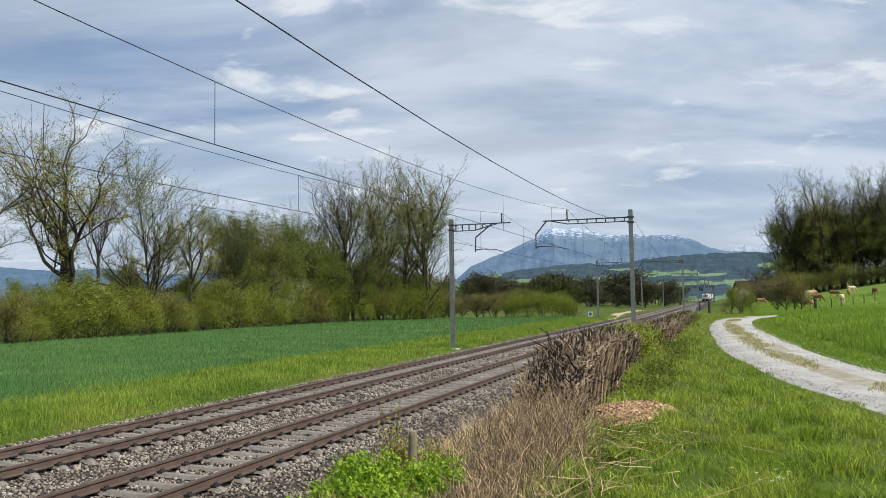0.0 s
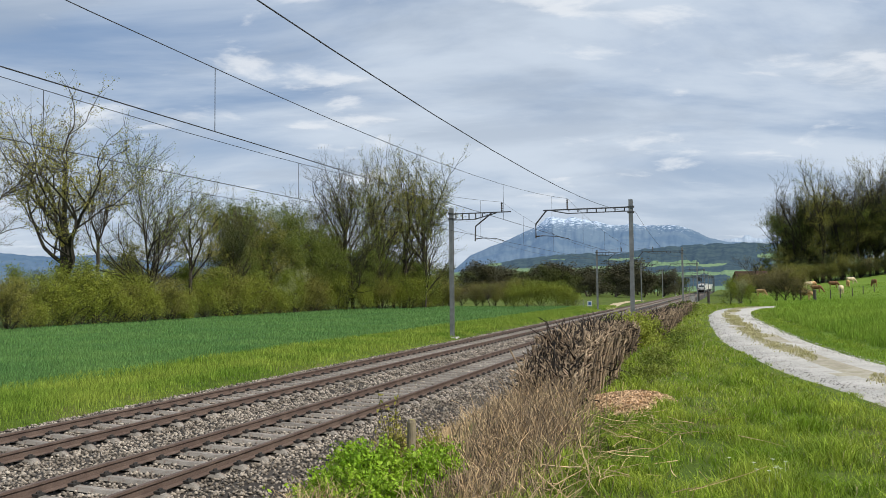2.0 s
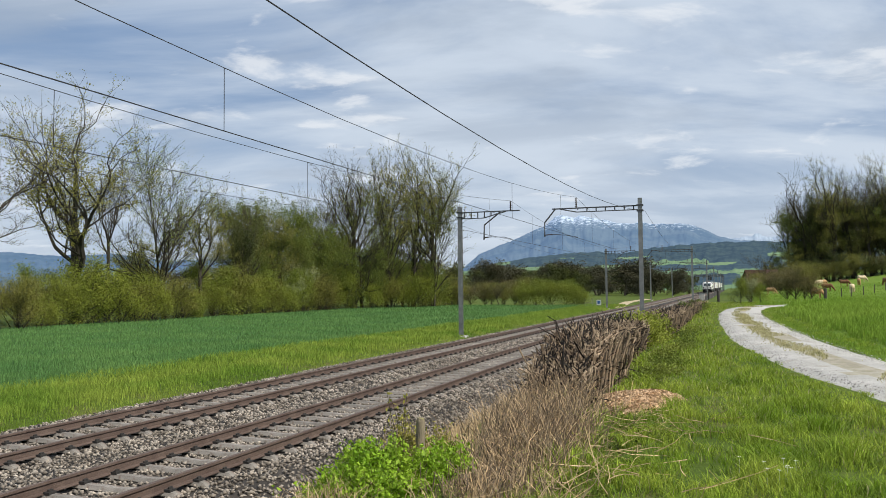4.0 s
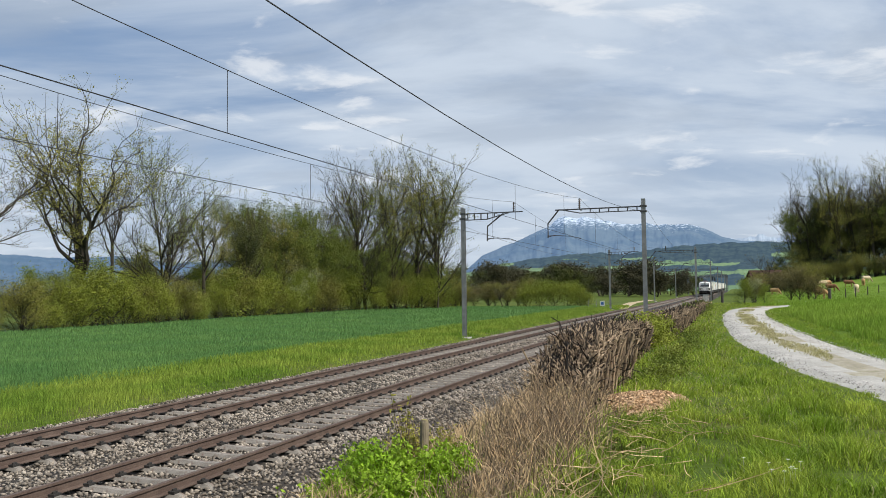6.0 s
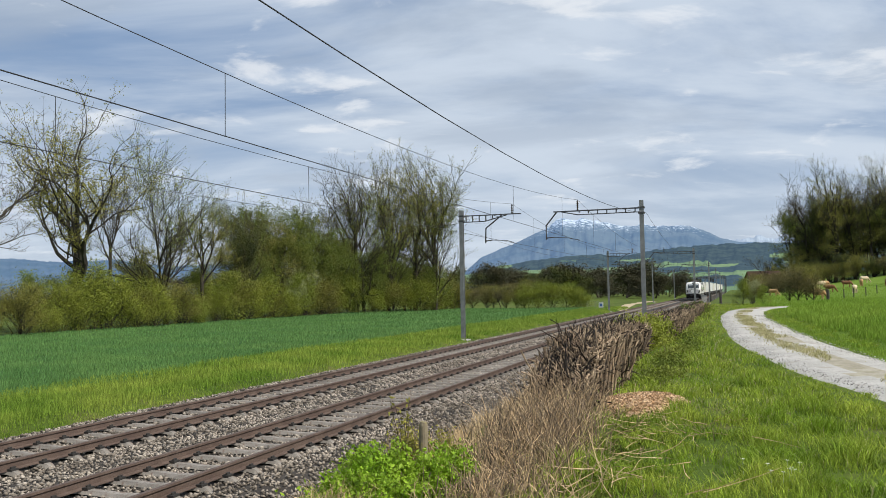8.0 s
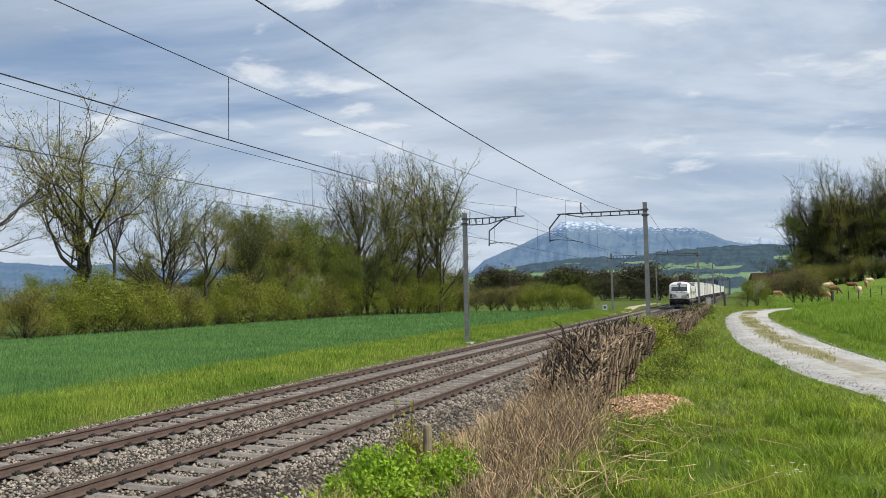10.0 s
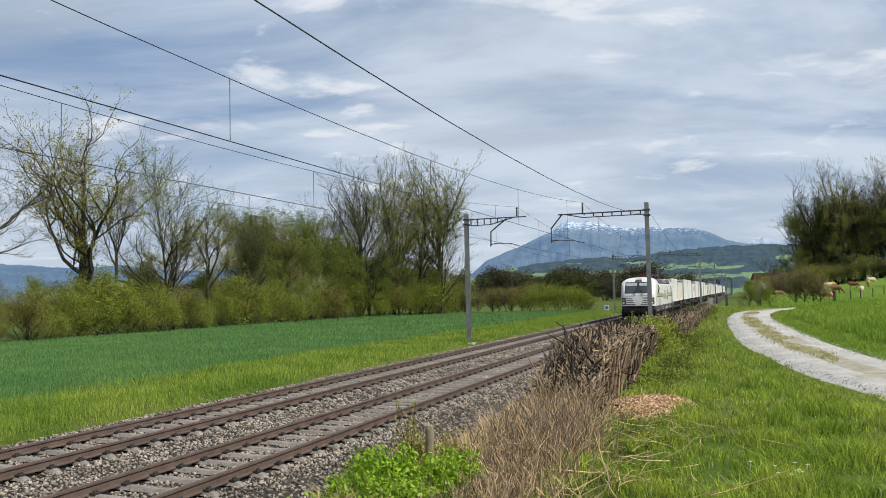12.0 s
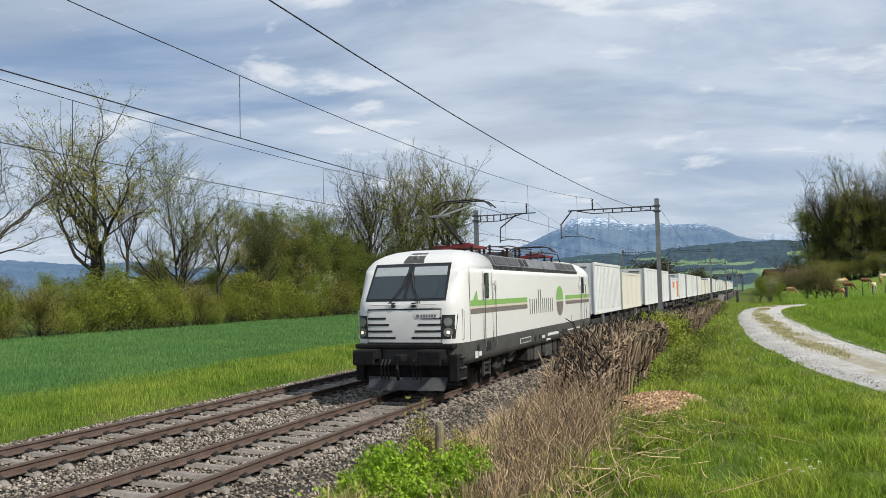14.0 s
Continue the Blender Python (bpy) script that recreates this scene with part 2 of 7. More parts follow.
def tube(bm, a, b, r0, r1=None, n=8, caps=True):
    a, b = Vector(a), Vector(b)
    r1 = r0 if r1 is None else r1
    q = (b - a).to_track_quat("Z", "Y")
    rings = []
    for p, r in ((a, r0), (b, r1)):
        rings.append([bm.verts.new(p + q @ Vector((r * math.cos(2 * math.pi * i / n), r * math.sin(2 * math.pi * i / n), 0))) for i in range(n)])
    for i in range(n):
        bm.faces.new((rings[0][i], rings[0][(i + 1) % n], rings[1][(i + 1) % n], rings[1][i]))
    if caps:
        bm.faces.new(rings[0][::-1])
        bm.faces.new(rings[1])


def bent(bm, pts, r, n=6):
    pts = [Vector(p) for p in pts]
    rings = []
    for i, p in enumerate(pts):
        q = (pts[min(i + 1, len(pts) - 1)] - pts[max(i - 1, 0)]).to_track_quat("Z", "Y")
        rings.append([bm.verts.new(p + q @ Vector((r * math.cos(2 * math.pi * k / n), r * math.sin(2 * math.pi * k / n), 0))) for k in range(n)])
    for a, b in zip(rings[:-1], rings[1:]):
        for k in range(n):
            bm.faces.new((a[k], a[(k + 1) % n], b[(k + 1) % n], b[k]))
    bm.faces.new(rings[0][::-1])
    bm.faces.new(rings[-1])


def smooth_step(a, b, x):
    t = min(1.0, max(0.0, (x - a) / (b - a)))
    return t * t * (3 - 2 * t)


# ---------------------------------------------------------------- ground


ROAD = [  # centre line and half width of the gravel track
    (6.5, 3.0, 1.25), (4.6, 9.0, 1.25), (3.2, 14.0, 1.25), (2.1, 20.0, 1.25), (1.2, 27.0, 1.25), (0.75, 34.0, 1.2), (0.45, 43.0, 1.2), (0.35, 53.0, 1.2),
    (0.9, 62.0, 1.25), (2.6, 69.5, 1.3), (5.6, 74.5, 1.3), (9.5, 79.0, 1.3), (14.0, 86.0, 1.3), (18.0, 96.0, 1.3), (22.5, 108.0, 1.3), (30.0, 124.0, 1.3), (45.0, 140.0, 1.3),
]
ROAD_X, ROAD_Y = (np.array([p[k] for p in ROAD]) for k in (0, 1))


def ground_z(x, y):
    bumps = 0.05 * math.sin(0.31 * x + 0.7) * math.sin(0.23 * y) + 0.03 * math.sin(1.1 * x) * math.sin(0.9 * y + 1)
    if x < -5.6:
        z = -0.62
        if x < -14.4:
            z += 0.40 * smooth_step(-14.4, -15.8, x)
            z += bumps * smooth_step(-15.5, -18, x) - 0.3 * smooth_step(-60, -200, x)
        return z
    bank = smooth_step(-5.6, -3.0, x)
    top = 0.88 + 0.17 * smooth_step(9, 1, y) + 0.05 * smooth_step(-3, 0, x)
    flat = top if y < 85 else top + (0.45 - top) * smooth_step(85, 190, y)
    z = -0.62 + (flat + 0.62) * bank
    rise = smooth_step(75, 185, y)
    ridge = 0.6 + 0.14 * max(0.0, min(x, 80) - 1.0) + 0.02 * min(60.0, max(0.0, y - 185)) * smooth_step(6, 20, x)
    z += (ridge - flat) * rise * bank
    if x > 1.5 and 8 < y < 76:
        mid = float(np.interp(y, ROAD_Y, ROAD_X))
        z += (0.12 * smooth_step(mid + 2.3, mid + 2.9, x) + 0.36 * smooth_step(mid + 2.4, mid + 5.5, x)) * smooth_step(76, 69, y) * smooth_step(8, 20, y)
    return z + bumps * 0.8 * smooth_step(-3.0, -2.0, x)


def graded(pieces):
    out = []
    for a, b, s in pieces:
        n = max(1, round((b - a) / s))
        out += [a + (b - a) * i / n for i in range(n)]
    return out + [pieces[-1][1]]


def spline(pts, n):
    out = []
    for i in range(len(pts) - 1):
        p0, p1, p2, p3 = (pts[max(0, min(len(pts) - 1, i + k))] for k in (-1, 0, 1, 2))
        for j in range(n):
            t = j / n
            out.append(tuple(0.5 * (2 * b + (c - a) * t + (2 * a - 5 * b + 4 * c - d) * t * t + (3 * b - a - 3 * c + d) * t ** 3) for a, b, c, d in zip(p0, p1, p2, p3)))
    return out + [tuple(pts[-1])]


ROAD_LINE = spline(ROAD, 8)


def road_gaps(x, y):
    """Signed distances from the edge of the gravel track, negative inside; arrays."""
    best = np.full(len(x), 99.0)
    for (a, b, w), (c, d, _) in zip(ROAD_LINE[:-1], ROAD_LINE[1:]):
        u = np.clip(((x - a) * (c - a) + (y - b) * (d - b)) / ((c - a) ** 2 + (d - b) ** 2), 0, 1)
        best = np.minimum(best, np.hypot(x - a - u * (c - a), y - b - u * (d - b)) - w)
    return best


def ground():
    xs = graded([(-3000, -400, 400), (-400, -80, 40), (-80, -24, 4), (-24, -15.8, 0.6), (-15.8, -14.2, 0.4), (-14.2, -5.8, 2.1), (-5.8, -2.8, 0.35), (-2.8, 12, 0.5), (12, 60, 4), (60, 400, 40), (400, 3000, 400)])
    ys = graded([(-400, -20, 60), (-20, 0, 4), (0, 60, 0.8), (60, 200, 3), (200, 500, 20), (500, 4600, 300)])
    vs = [(x, y, ground_z(x, y)) for y in ys for x in xs]
    nx = len(xs)
    fs = [(j * nx + i, j * nx + i + 1, (j + 1) * nx + i + 1, (j + 1) * nx + i) for j in range(len(ys) - 1) for i in range(nx - 1)]
    ob = mesh_ob("ground", vs, fs, [M["grass"], M["meadow"], M["field"]], smooth=True)
    for p in ob.data.polygons:
        c = p.center
        edge = -20.6 + 0.5 * math.sin(c.y * 0.35) + 0.4 * math.sin(c.y * 0.11)
        if c.y < 126 and c.x < edge + 4.5 * smooth_step(80, 125, c.y) and c.x > -56:
            p.material_index = 2
        elif c.x > 3.2 and c.y > 12:
            p.material_index = 1
    tagged(ob, "grassy ground with a green wheat field and meadow", "ground", kind="structure")
    vs, fs = [], []
    for i, (x, y, w) in enumerate(ROAD_LINE):
        a = ROAD_LINE[max(0, i - 1)]
        b = ROAD_LINE[min(len(ROAD_LINE) - 1, i + 1)]
        d = Vector((b[0] - a[0], b[1] - a[1])).normalized()
        n = Vector((d.y, -d.x))
        for k in range(9):
            s = (k / 4 - 1) * (w + 0.06 * noise.noise(Vector((i * 0.35, k * 0.5, 2.0))))
            px, py = x + n.x * s, y + n.y * s
            vs.append((px, py, ground_z(px, py) + 0.05 + 0.03 * (1 - (k / 4 - 1) ** 2) - (0.05 if k in (0, 8) else 0)))
        if i:
            q = (i - 1) * 9
            fs += [(q + k, q + k + 1, q + k + 10, q + k + 9) for k in range(8)]
    road = mesh_ob("road", vs, fs, [M["gravel"], M["dirt"]], smooth=True)
    for i, p in enumerate(road.data.polygons):
        c = p.center
        if i % 8 in (3, 4) and noise.noise(Vector((c.x * 0.8, c.y * 0.25, 9.0))) > -0.3 or i % 8 in (2, 5) and noise.noise(Vector((c.x * 0.9, c.y * 0.5, 4.0))) > 0.45:
            p.material_index = 1
    tagged(road, "pale gravel farm track with a grassy middle strip", "road", kind="structure")


ground()

# ---------------------------------------------------------------- tracks
TRACKS = (-8.46, -12.20)
GAUGE, PITCH, FIRST = 1.53, 0.646, 3.0
RAIL = [(-0.036, 0.0), (-0.036, -0.035), (-0.009, -0.05), (-0.009, -0.135), (-0.07, -0.15), (-0.07, -0.165), (0.07, -0.165), (0.07, -0.15), (0.009, -0.135), (0.009, -0.05), (0.036, -0.035), (0.036, 0.0)]


def ballast_z(x):
    z = -0.20
    mid = (TRACKS[0] + TRACKS[1]) / 2
    z -= 0.03 * math.exp(-((x - mid) / 0.6) ** 2)
    if min(abs(x - TRACKS[0]), abs(x - TRACKS[1])) < 1.3:
        z -= 0.042
    if x < -14.15:
        z -= (-14.15 - x) * 0.42
    if x > -6.75:
        z -= (x + 6.75) * 0.25
    return z


def track(name, x):
    tr = thing(name, "straight railway track of brown rails on steel sleepers", "railway track", "two tracks", "structure")
    for side in (-1, 1):
        vs, fs = [], []
        n = len(RAIL)
        ends = [-30, 0, 60, 200, 800, 1400]
        for y in ends:
            vs += [(x + side * GAUGE / 2 + a, y, b) for a, b in RAIL]
        for j in range(len(ends) - 1):
            fs += [(j * n + i, j * n + (i + 1) % n, (j + 1) * n + (i + 1) % n, (j + 1) * n + i) for i in range(n)]
        rail = mesh_ob("rail", vs, fs, [M["rust"], M["railhead"]], tr, "rust-brown steel rail with a worn bright head")
        for p in rail.data.polygons:
            if p.normal.z > 0.9 and p.center.z > -0.01:
                p.material_index = 1
    # sleepers: a shallow trough with bent-down ends
    sec = [(-0.10, -0.21), (-0.058, -0.15), (0.058, -0.15), (0.10, -0.21)]
    stations = [(-1.12, -0.12), (-1.0, -0.01), (-0.88, 0.012), (0, -0.012), (0.88, 0.012), (1.0, -0.01), (1.12, -0.12)]
    vs = [(s, a, b - 0.012 + d) for s, d in stations for a, b in sec]
    fs = [(j * 4 + i, j * 4 + i + 1, j * 4 + i + 5, j * 4 + i + 4) for j in range(len(stations) - 1) for i in range(3)]
    bm = bmesh.new()
    for side in (-1, 1):
        for q in (-1, 1):
            cx = side * GAUGE / 2 + q * 0.115
            box(bm, cx - 0.055, cx + 0.055, -0.07, 0.07, -0.165, -0.125)
            tube(bm, (cx + q * 0.005, -0.022, -0.14), (cx + q * 0.005, -0.022, -0.095), 0.024, n=6)
            tube(bm, (cx + q * 0.005, 0.022, -0.14), (cx + q * 0.005, 0.022, -0.095), 0.024, n=6)
    clips = bpy.data.meshes.new("rail_clip")
    bm.to_mesh(clips)
    bm.free()
    clips.materials.append(M["dark"])
    first = None
    for i in range(150):
        y = FIRST + i * PITCH
        if first is None:
            first = mesh_ob("sleeper", vs, fs, M["sleeper"], tr)
            s = first
        else:
            s = new("sleeper", first.data)
            s.parent = tr
        s.location = (x, y, 0)
        c = new("rail_clip", clips)
        c.parent = s
    far_v, far_f = [], []
    for i in range(150, 560):
        y = FIRST + i * PITCH
        o = len(far_v)
        far_v += [(x + a, y + b, c) for a, b, c in vs]
        far_f += [tuple(k + o for k in f) for f in fs]
    tagged(mesh_ob("far_sleepers", far_v, far_f, M["sleeper"], tr), kind="stuff")


for i, x in enumerate(TRACKS):
    track("track_%d" % (i + 1), x)


def ballast():
    xs = [-15.4, -14.9, -14.5, -14.15, -13.6, -13.45, -12.2, -10.95, -10.8, -10.33, -9.85, -9.7, -8.46, -7.2, -7.0, -6.75, -6.3, -5.9, -5.3]
    ys = graded([(-40, 0, 10), (0, 80, 2), (80, 300, 20), (300, 1400, 100)])
    vs = [(x, y, ballast_z(x)) for y in ys for x in xs]
    n = len(xs)
    fs = [(j * n + i, j * n + i + 1, (j + 1) * n + i + 1, (j + 1) * n + i) for j in range(len(ys) - 1) for i in range(n - 1)]
    # the bed's dark colour paints the shade between the loose stones
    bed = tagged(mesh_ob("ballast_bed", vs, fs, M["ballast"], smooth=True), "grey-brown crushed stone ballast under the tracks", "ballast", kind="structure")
    rng = np.random.default_rng(4)
    # loose stones, denser and smaller ones in front
    cube = np.array([(1, 0.1, 0), (-1, 0, 0.1), (0, 1, -0.1), (0.1, -1, 0), (0, 0.1, 1), (0, -0.1, -1)], float)
    tri = np.array([(0, 2, 4), (2, 1, 4), (1, 3, 4), (3, 0, 4), (2, 0, 5), (1, 2, 5), (3, 1, 5), (0, 3, 5)])
    pts = []
    for y0, y1, dens, size in ((6.5, 20, 240, 0.034), (20, 35, 140, 0.039), (35, 60, 62, 0.05), (60, 100, 22, 0.055)):
        n = int((y1 - y0) * 10 * dens)
        x = rng.uniform(-15.35, -5.35, n)
        y = rng.uniform(y0, y1, n)
        off = np.minimum(abs(abs(x - TRACKS[0]) - GAUGE / 2), abs(abs(x - TRACKS[1]) - GAUGE / 2))
        ph = (y - FIRST) / PITCH
        gap = abs(ph - np.round(ph)) * PITCH
        onsl = (gap < 0.105) & (np.minimum(abs(x - TRACKS[0]), abs(x - TRACKS[1])) < 1.0)
        keep = (off > 0.10) & ~(onsl & (rng.random(n) < 0.985))
        pts.append(np.c_[x, y, np.full(n, size)][keep])
    pts = np.vstack(pts)
    n = len(pts)
    z = np.array([ballast_z(x) for x in pts[:, 0]]) + rng.uniform(-0.022, 0.038, n)
    sc = pts[:, 2:3] * rng.uniform(0.6, 1.5, (n, 3)) * np.array([1, 1, 0.75])
    a = rng.uniform(0, 6.28, n)
    base = cube[None] * (1 + rng.uniform(-0.3, 0.3, (n, 6, 1))) * sc[:, None, :]
    tilt = rng.uniform(-0.7, 0.7, n)
    bx, by, bz = base[..., 0], base[..., 1], base[..., 2]
    by, bz = by * np.cos(tilt)[:, None] - bz * np.sin(tilt)[:, None], by * np.sin(tilt)[:, None] + bz * np.cos(tilt)[:, None]
    vx = bx * np.cos(a)[:, None] - by * np.sin(a)[:, None] + pts[:, 0:1]
    vy = bx * np.sin(a)[:, None] + by * np.cos(a)[:, None] + pts[:, 1:2]
    vz = bz + z[:, None]
    big_mesh("ballast_stones", np.stack([vx, vy, vz], -1).reshape(-1, 3), (tri[None] + (np.arange(n) * 6)[:, None, None]).reshape(-1, 3), M["stone"], bed)


def big_mesh(name, v, f, material, parent=None, label="", category=""):
    """A large joined mesh from arrays of corners and equal faces."""
    me = bpy.data.meshes.new(name)
    k = f.shape[1]
    me.vertices.add(len(v))
    me.vertices.foreach_set("co", np.ascontiguousarray(v, np.float32).ravel())
    me.loops.add(f.size)
    me.loops.foreach_set("vertex_index", np.ascontiguousarray(f, np.int32).ravel())
    me.polygons.add(len(f))
    me.polygons.foreach_set("loop_start", np.arange(0, f.size, k, dtype=np.int32))
    me.update(calc_edges=True)
    me.materials.append(material)
    ob = new(name, me)
    if parent:
        ob.parent = parent
    return tagged(ob, label, category, kind="stuff")


ballast()

# ---------------------------------------------------------------- overhead line
SPANS = [46.2 + 59.5 * i for i in range(-1, 8)]


def insulator(name, parent, a, b, r=0.075):
    a, b = Vector(a), Vector(b)
    bm = bmesh.new()
    q = (b - a).to_track_quat("Z", "Y")
    prof = [(0.0, 0.45)]
    for i in range(5):
        u = (i + 0.6) / 5.2
        prof += [(u - 0.06, 0.45), (u, 1.0), (u + 0.025, 0.9), (u + 0.03, 0.45)]
    prof.append((1.0, 0.45))
    rings = [[bm.verts.new(a.lerp(b, u) + q @ Vector((r * w * math.cos(0.6283 * k), r * w * math.sin(0.6283 * k), 0))) for k in range(10)] for u, w in prof]
    for p, o in zip(rings[:-1], rings[1:]):
        for k in range(10):
            bm.faces.new((p[k], p[(k + 1) % 10], o[(k + 1) % 10], o[k]))
    bm.faces.new(rings[0][::-1])
    bm.faces.new(rings[-1])
    return part(name, bm, M["ceramic"], parent, "dark brown ribbed insulator")


def mast_near(y):
    """Mast with a long arm ending in a bent drop tube over the near track."""
    x, z = -4.87, ground_z(-4.87, y)
    top = 7.66
    t = thing("catenary_mast", "grey steel catenary mast with a long arm beside the track", "mast", "catenary masts beside the near track", m=pose(x, y, 0))
    mast_post(t, z, top, 1)
    bm = bmesh.new()
    box(bm, -5.05, 0.05, -0.035, 0.035, 7.20, 7.27)
    box(bm, -3.6, 0.05, -0.035, 0.035, 6.98, 7.03)
    for k in range(7):
        xx = -0.35 - k * 0.53
        lo = 6.98 + 0.22 * max(0, (k - 4) / 3)
        box(bm, xx - 0.03, xx + 0.03, -0.03, 0.03, lo, 7.25)
    tube(bm, (-3.6, 0, 7.005), (-4.6, 0, 7.22), 0.035, n=6)
    part("arm", bm, M["arm"], t, "dark riveted lattice arm")
    bm = bmesh.new()
    bent(bm, [(-4.85, 0, 7.23), (-5.5, 0, 6.45), (-5.5, 0, 5.62)], 0.045)
    part("drop_tube", bm, M["arm"], t)
    insulator("insulator", t, (-3.62, 0, 7.27), (-3.62, 0, 7.85))
    insulator("registration_insulator", t, (-5.48, 0, 5.72), (-5.05, 0, 5.75), 0.05)
    bm = bmesh.new()
    bent(bm, [(-5.05, 0, 5.75), (-4.2, 0, 5.68), (-3.55, 0, 5.53)], 0.02, 5)
    part("steady_arm", bm, M["arm"], t)
    return t


def mast_post(t, z, top, side):
    bm = bmesh.new()
    for q in (-1, 1):
        box(bm, -0.11, 0.11, q * 0.12 - 0.012, q * 0.12 + 0.012, z - 0.3, top)
    box(bm, -0.012, 0.012, -0.109, 0.109, z - 0.3, top)
    part("post", bm, M["galv"], t, "galvanised wide-flange post")
    bm = bmesh.new()
    box(bm, -0.35, 0.35, -0.35, 0.35, z - 0.6, z + 0.0, 0.03)
    part("footing", bm, M["concrete"], t, "concrete footing")
    for z in (6.9, 7.2):
        bm = bmesh.new()
        box(bm, -0.18, 0.18, -0.16, 0.16, z, z + 0.09)
        part("clamp", bm, M["arm"], t)


def mast_far(y):
    """Mast on the field side with a short straight arm."""
    x, z = -15.63, ground_z(-15.63, y)
    t = thing("catenary_mast", "grey steel catenary mast with a short arm beside the wheat field", "mast", "catenary masts beside the far track", m=pose(x, y, 0))
    mast_post(t, z, 7.6, -1)
    bm = bmesh.new()
    box(bm, -0.05, 3.75, -0.035, 0.035, 7.22, 7.28)
    box(bm, -0.05, 1.5, -0.03, 0.03, 6.85, 6.90)
    tube(bm, (1.5, 0, 6.875), (2.9, 0, 7.22), 0.035, n=6)
    for k in range(5):
        xx = 0.3 + k * 0.42
        lo = 6.87 + 0.3 * max(0, (xx - 1.5) / 1.4)
        box(bm, xx - 0.03, xx + 0.03, -0.03, 0.03, lo, 7.25)
    part("arm", bm, M["arm"], t, "dark riveted lattice arm")
    bm = bmesh.new()
    bent(bm, [(2.55, 0, 7.2), (1.55, 0, 6.45), (1.52, 0, 5.55)], 0.045)
    part("drop_tube", bm, M["arm"], t)
    insulator("insulator", t, (3.2, 0, 7.28), (3.2, 0, 7.83))
    insulator("registration_insulator", t, (1.53, 0, 5.68), (1.95, 0, 5.72), 0.05)
    bm = bmesh.new()
    bent(bm, [(1.95, 0, 5.72), (2.8, 0, 5.68), (3.3, 0, 5.53)], 0.02, 5)
    part("steady_arm", bm, M["arm"], t)
    return t


for y in SPANS:
    mast_near(y)
    mast_far(y)


def wires():
    def line(name, fun, r, label):
        bm = bmesh.new()
        pts = []
        for a, b in zip(SPANS[:-1], SPANS[1:]):
            n = 16 if a < 120 else 6
            pts += [(a, b, i / n) for i in range(n)]
        pts = [fun(a, b, u) for a, b, u in pts]
        for p, q in zip(pts[:-1], pts[1:]):
            tube(bm, p, q, r, r, 5, False)
        return tagged(part(name, bm, M["wire"]), label, "overhead wire", "overhead wires")

    def sag(z, s, u):
        return z - 4 * s * u * (1 - u)

    for i, (x, zm) in enumerate(((-8.49, 7.88), (-12.43, 7.85))):
        mess = line("messenger_wire", lambda a, b, u: (x, a + (b - a) * u, sag(zm, 1.25, u)), 0.008, "dark sagging messenger wire above the track")
        con = line("contact_wire", lambda a, b, u: (x, a + (b - a) * u, 5.52), 0.010, "dark straight contact wire above the track")
        for a, b in zip(SPANS[:5], SPANS[1:6]):
            for k in range(6):
                u = (k + 0.55) / 6
                bm = bmesh.new()
                y = a + (b - a) * u
                tube(bm, (x, y, 5.52), (x, y, sag(zm, 1.25, u)), 0.007, n=5)
                part("dropper", bm, M["wire"], mess)
    line("feeder_wire", lambda a, b, u: (-4.62, a + (b - a) * u, sag(6.95, 1.3, u)), 0.009, "dark feeder wire along the near masts")
    line("feeder_wire", lambda a, b, u: (-15.85, a + (b - a) * u, sag(6.6, 0.8, u)), 0.008, "dark feeder wire along the field masts")


wires()

# ---------------------------------------------------------------- distance


def far_layer(name, profile, near, far, mats, label, rough, seed, pick):
    """A range of hills whose crest follows a few compass bearings and heights."""
    cols, rows = 420, 34
    b0, b1 = profile[0][0], profile[-1][0]
    vs, fs = [], []
    for j in range(rows):
        v = j / (rows - 1)
        d = near + (far - near) * v
        for i in range(cols):
            b = b0 + (b1 - b0) * i / (cols - 1)
            e = np.interp(b, [p[0] for p in profile], [p[1] for p in profile])
            crest = EYE[2] + far * math.tan(radians(e))
            a = radians(b)
            n = noise.fractal(Vector((b * rough, v * 5 * rough * 0.4, seed)), 0.9, 2.0, 6)
            z = -2 + (crest + 2) * (v ** 0.85) * (1 + 0.10 * n * (1.25 - v)) + 0.012 * crest * n
            vs.append((d * math.sin(a), d * math.cos(a), z))
    for j in range(rows - 1):
        fs += [(j * cols + i, j * cols + i + 1, (j + 1) * cols + i + 1, (j + 1) * cols + i) for i in range(cols - 1)]
    ob = mesh_ob(name, vs, fs, mats, smooth=True)
    if pick:
        for p in ob.data.polygons:
            p.material_index = pick(p.center, p.normal)
    return tagged(ob, label, "mountain" if "mountain" in name else "hill", kind="structure")


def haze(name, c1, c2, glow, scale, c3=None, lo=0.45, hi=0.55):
    """Distant land seen through kilometres of air: its own colour, plus the air's haze painted on as a surface glow."""
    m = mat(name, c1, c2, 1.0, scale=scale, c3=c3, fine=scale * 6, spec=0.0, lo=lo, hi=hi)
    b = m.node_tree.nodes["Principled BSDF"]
    # painted haze: the surface itself glows in the colour of the air
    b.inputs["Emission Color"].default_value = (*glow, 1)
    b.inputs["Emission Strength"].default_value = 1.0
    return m


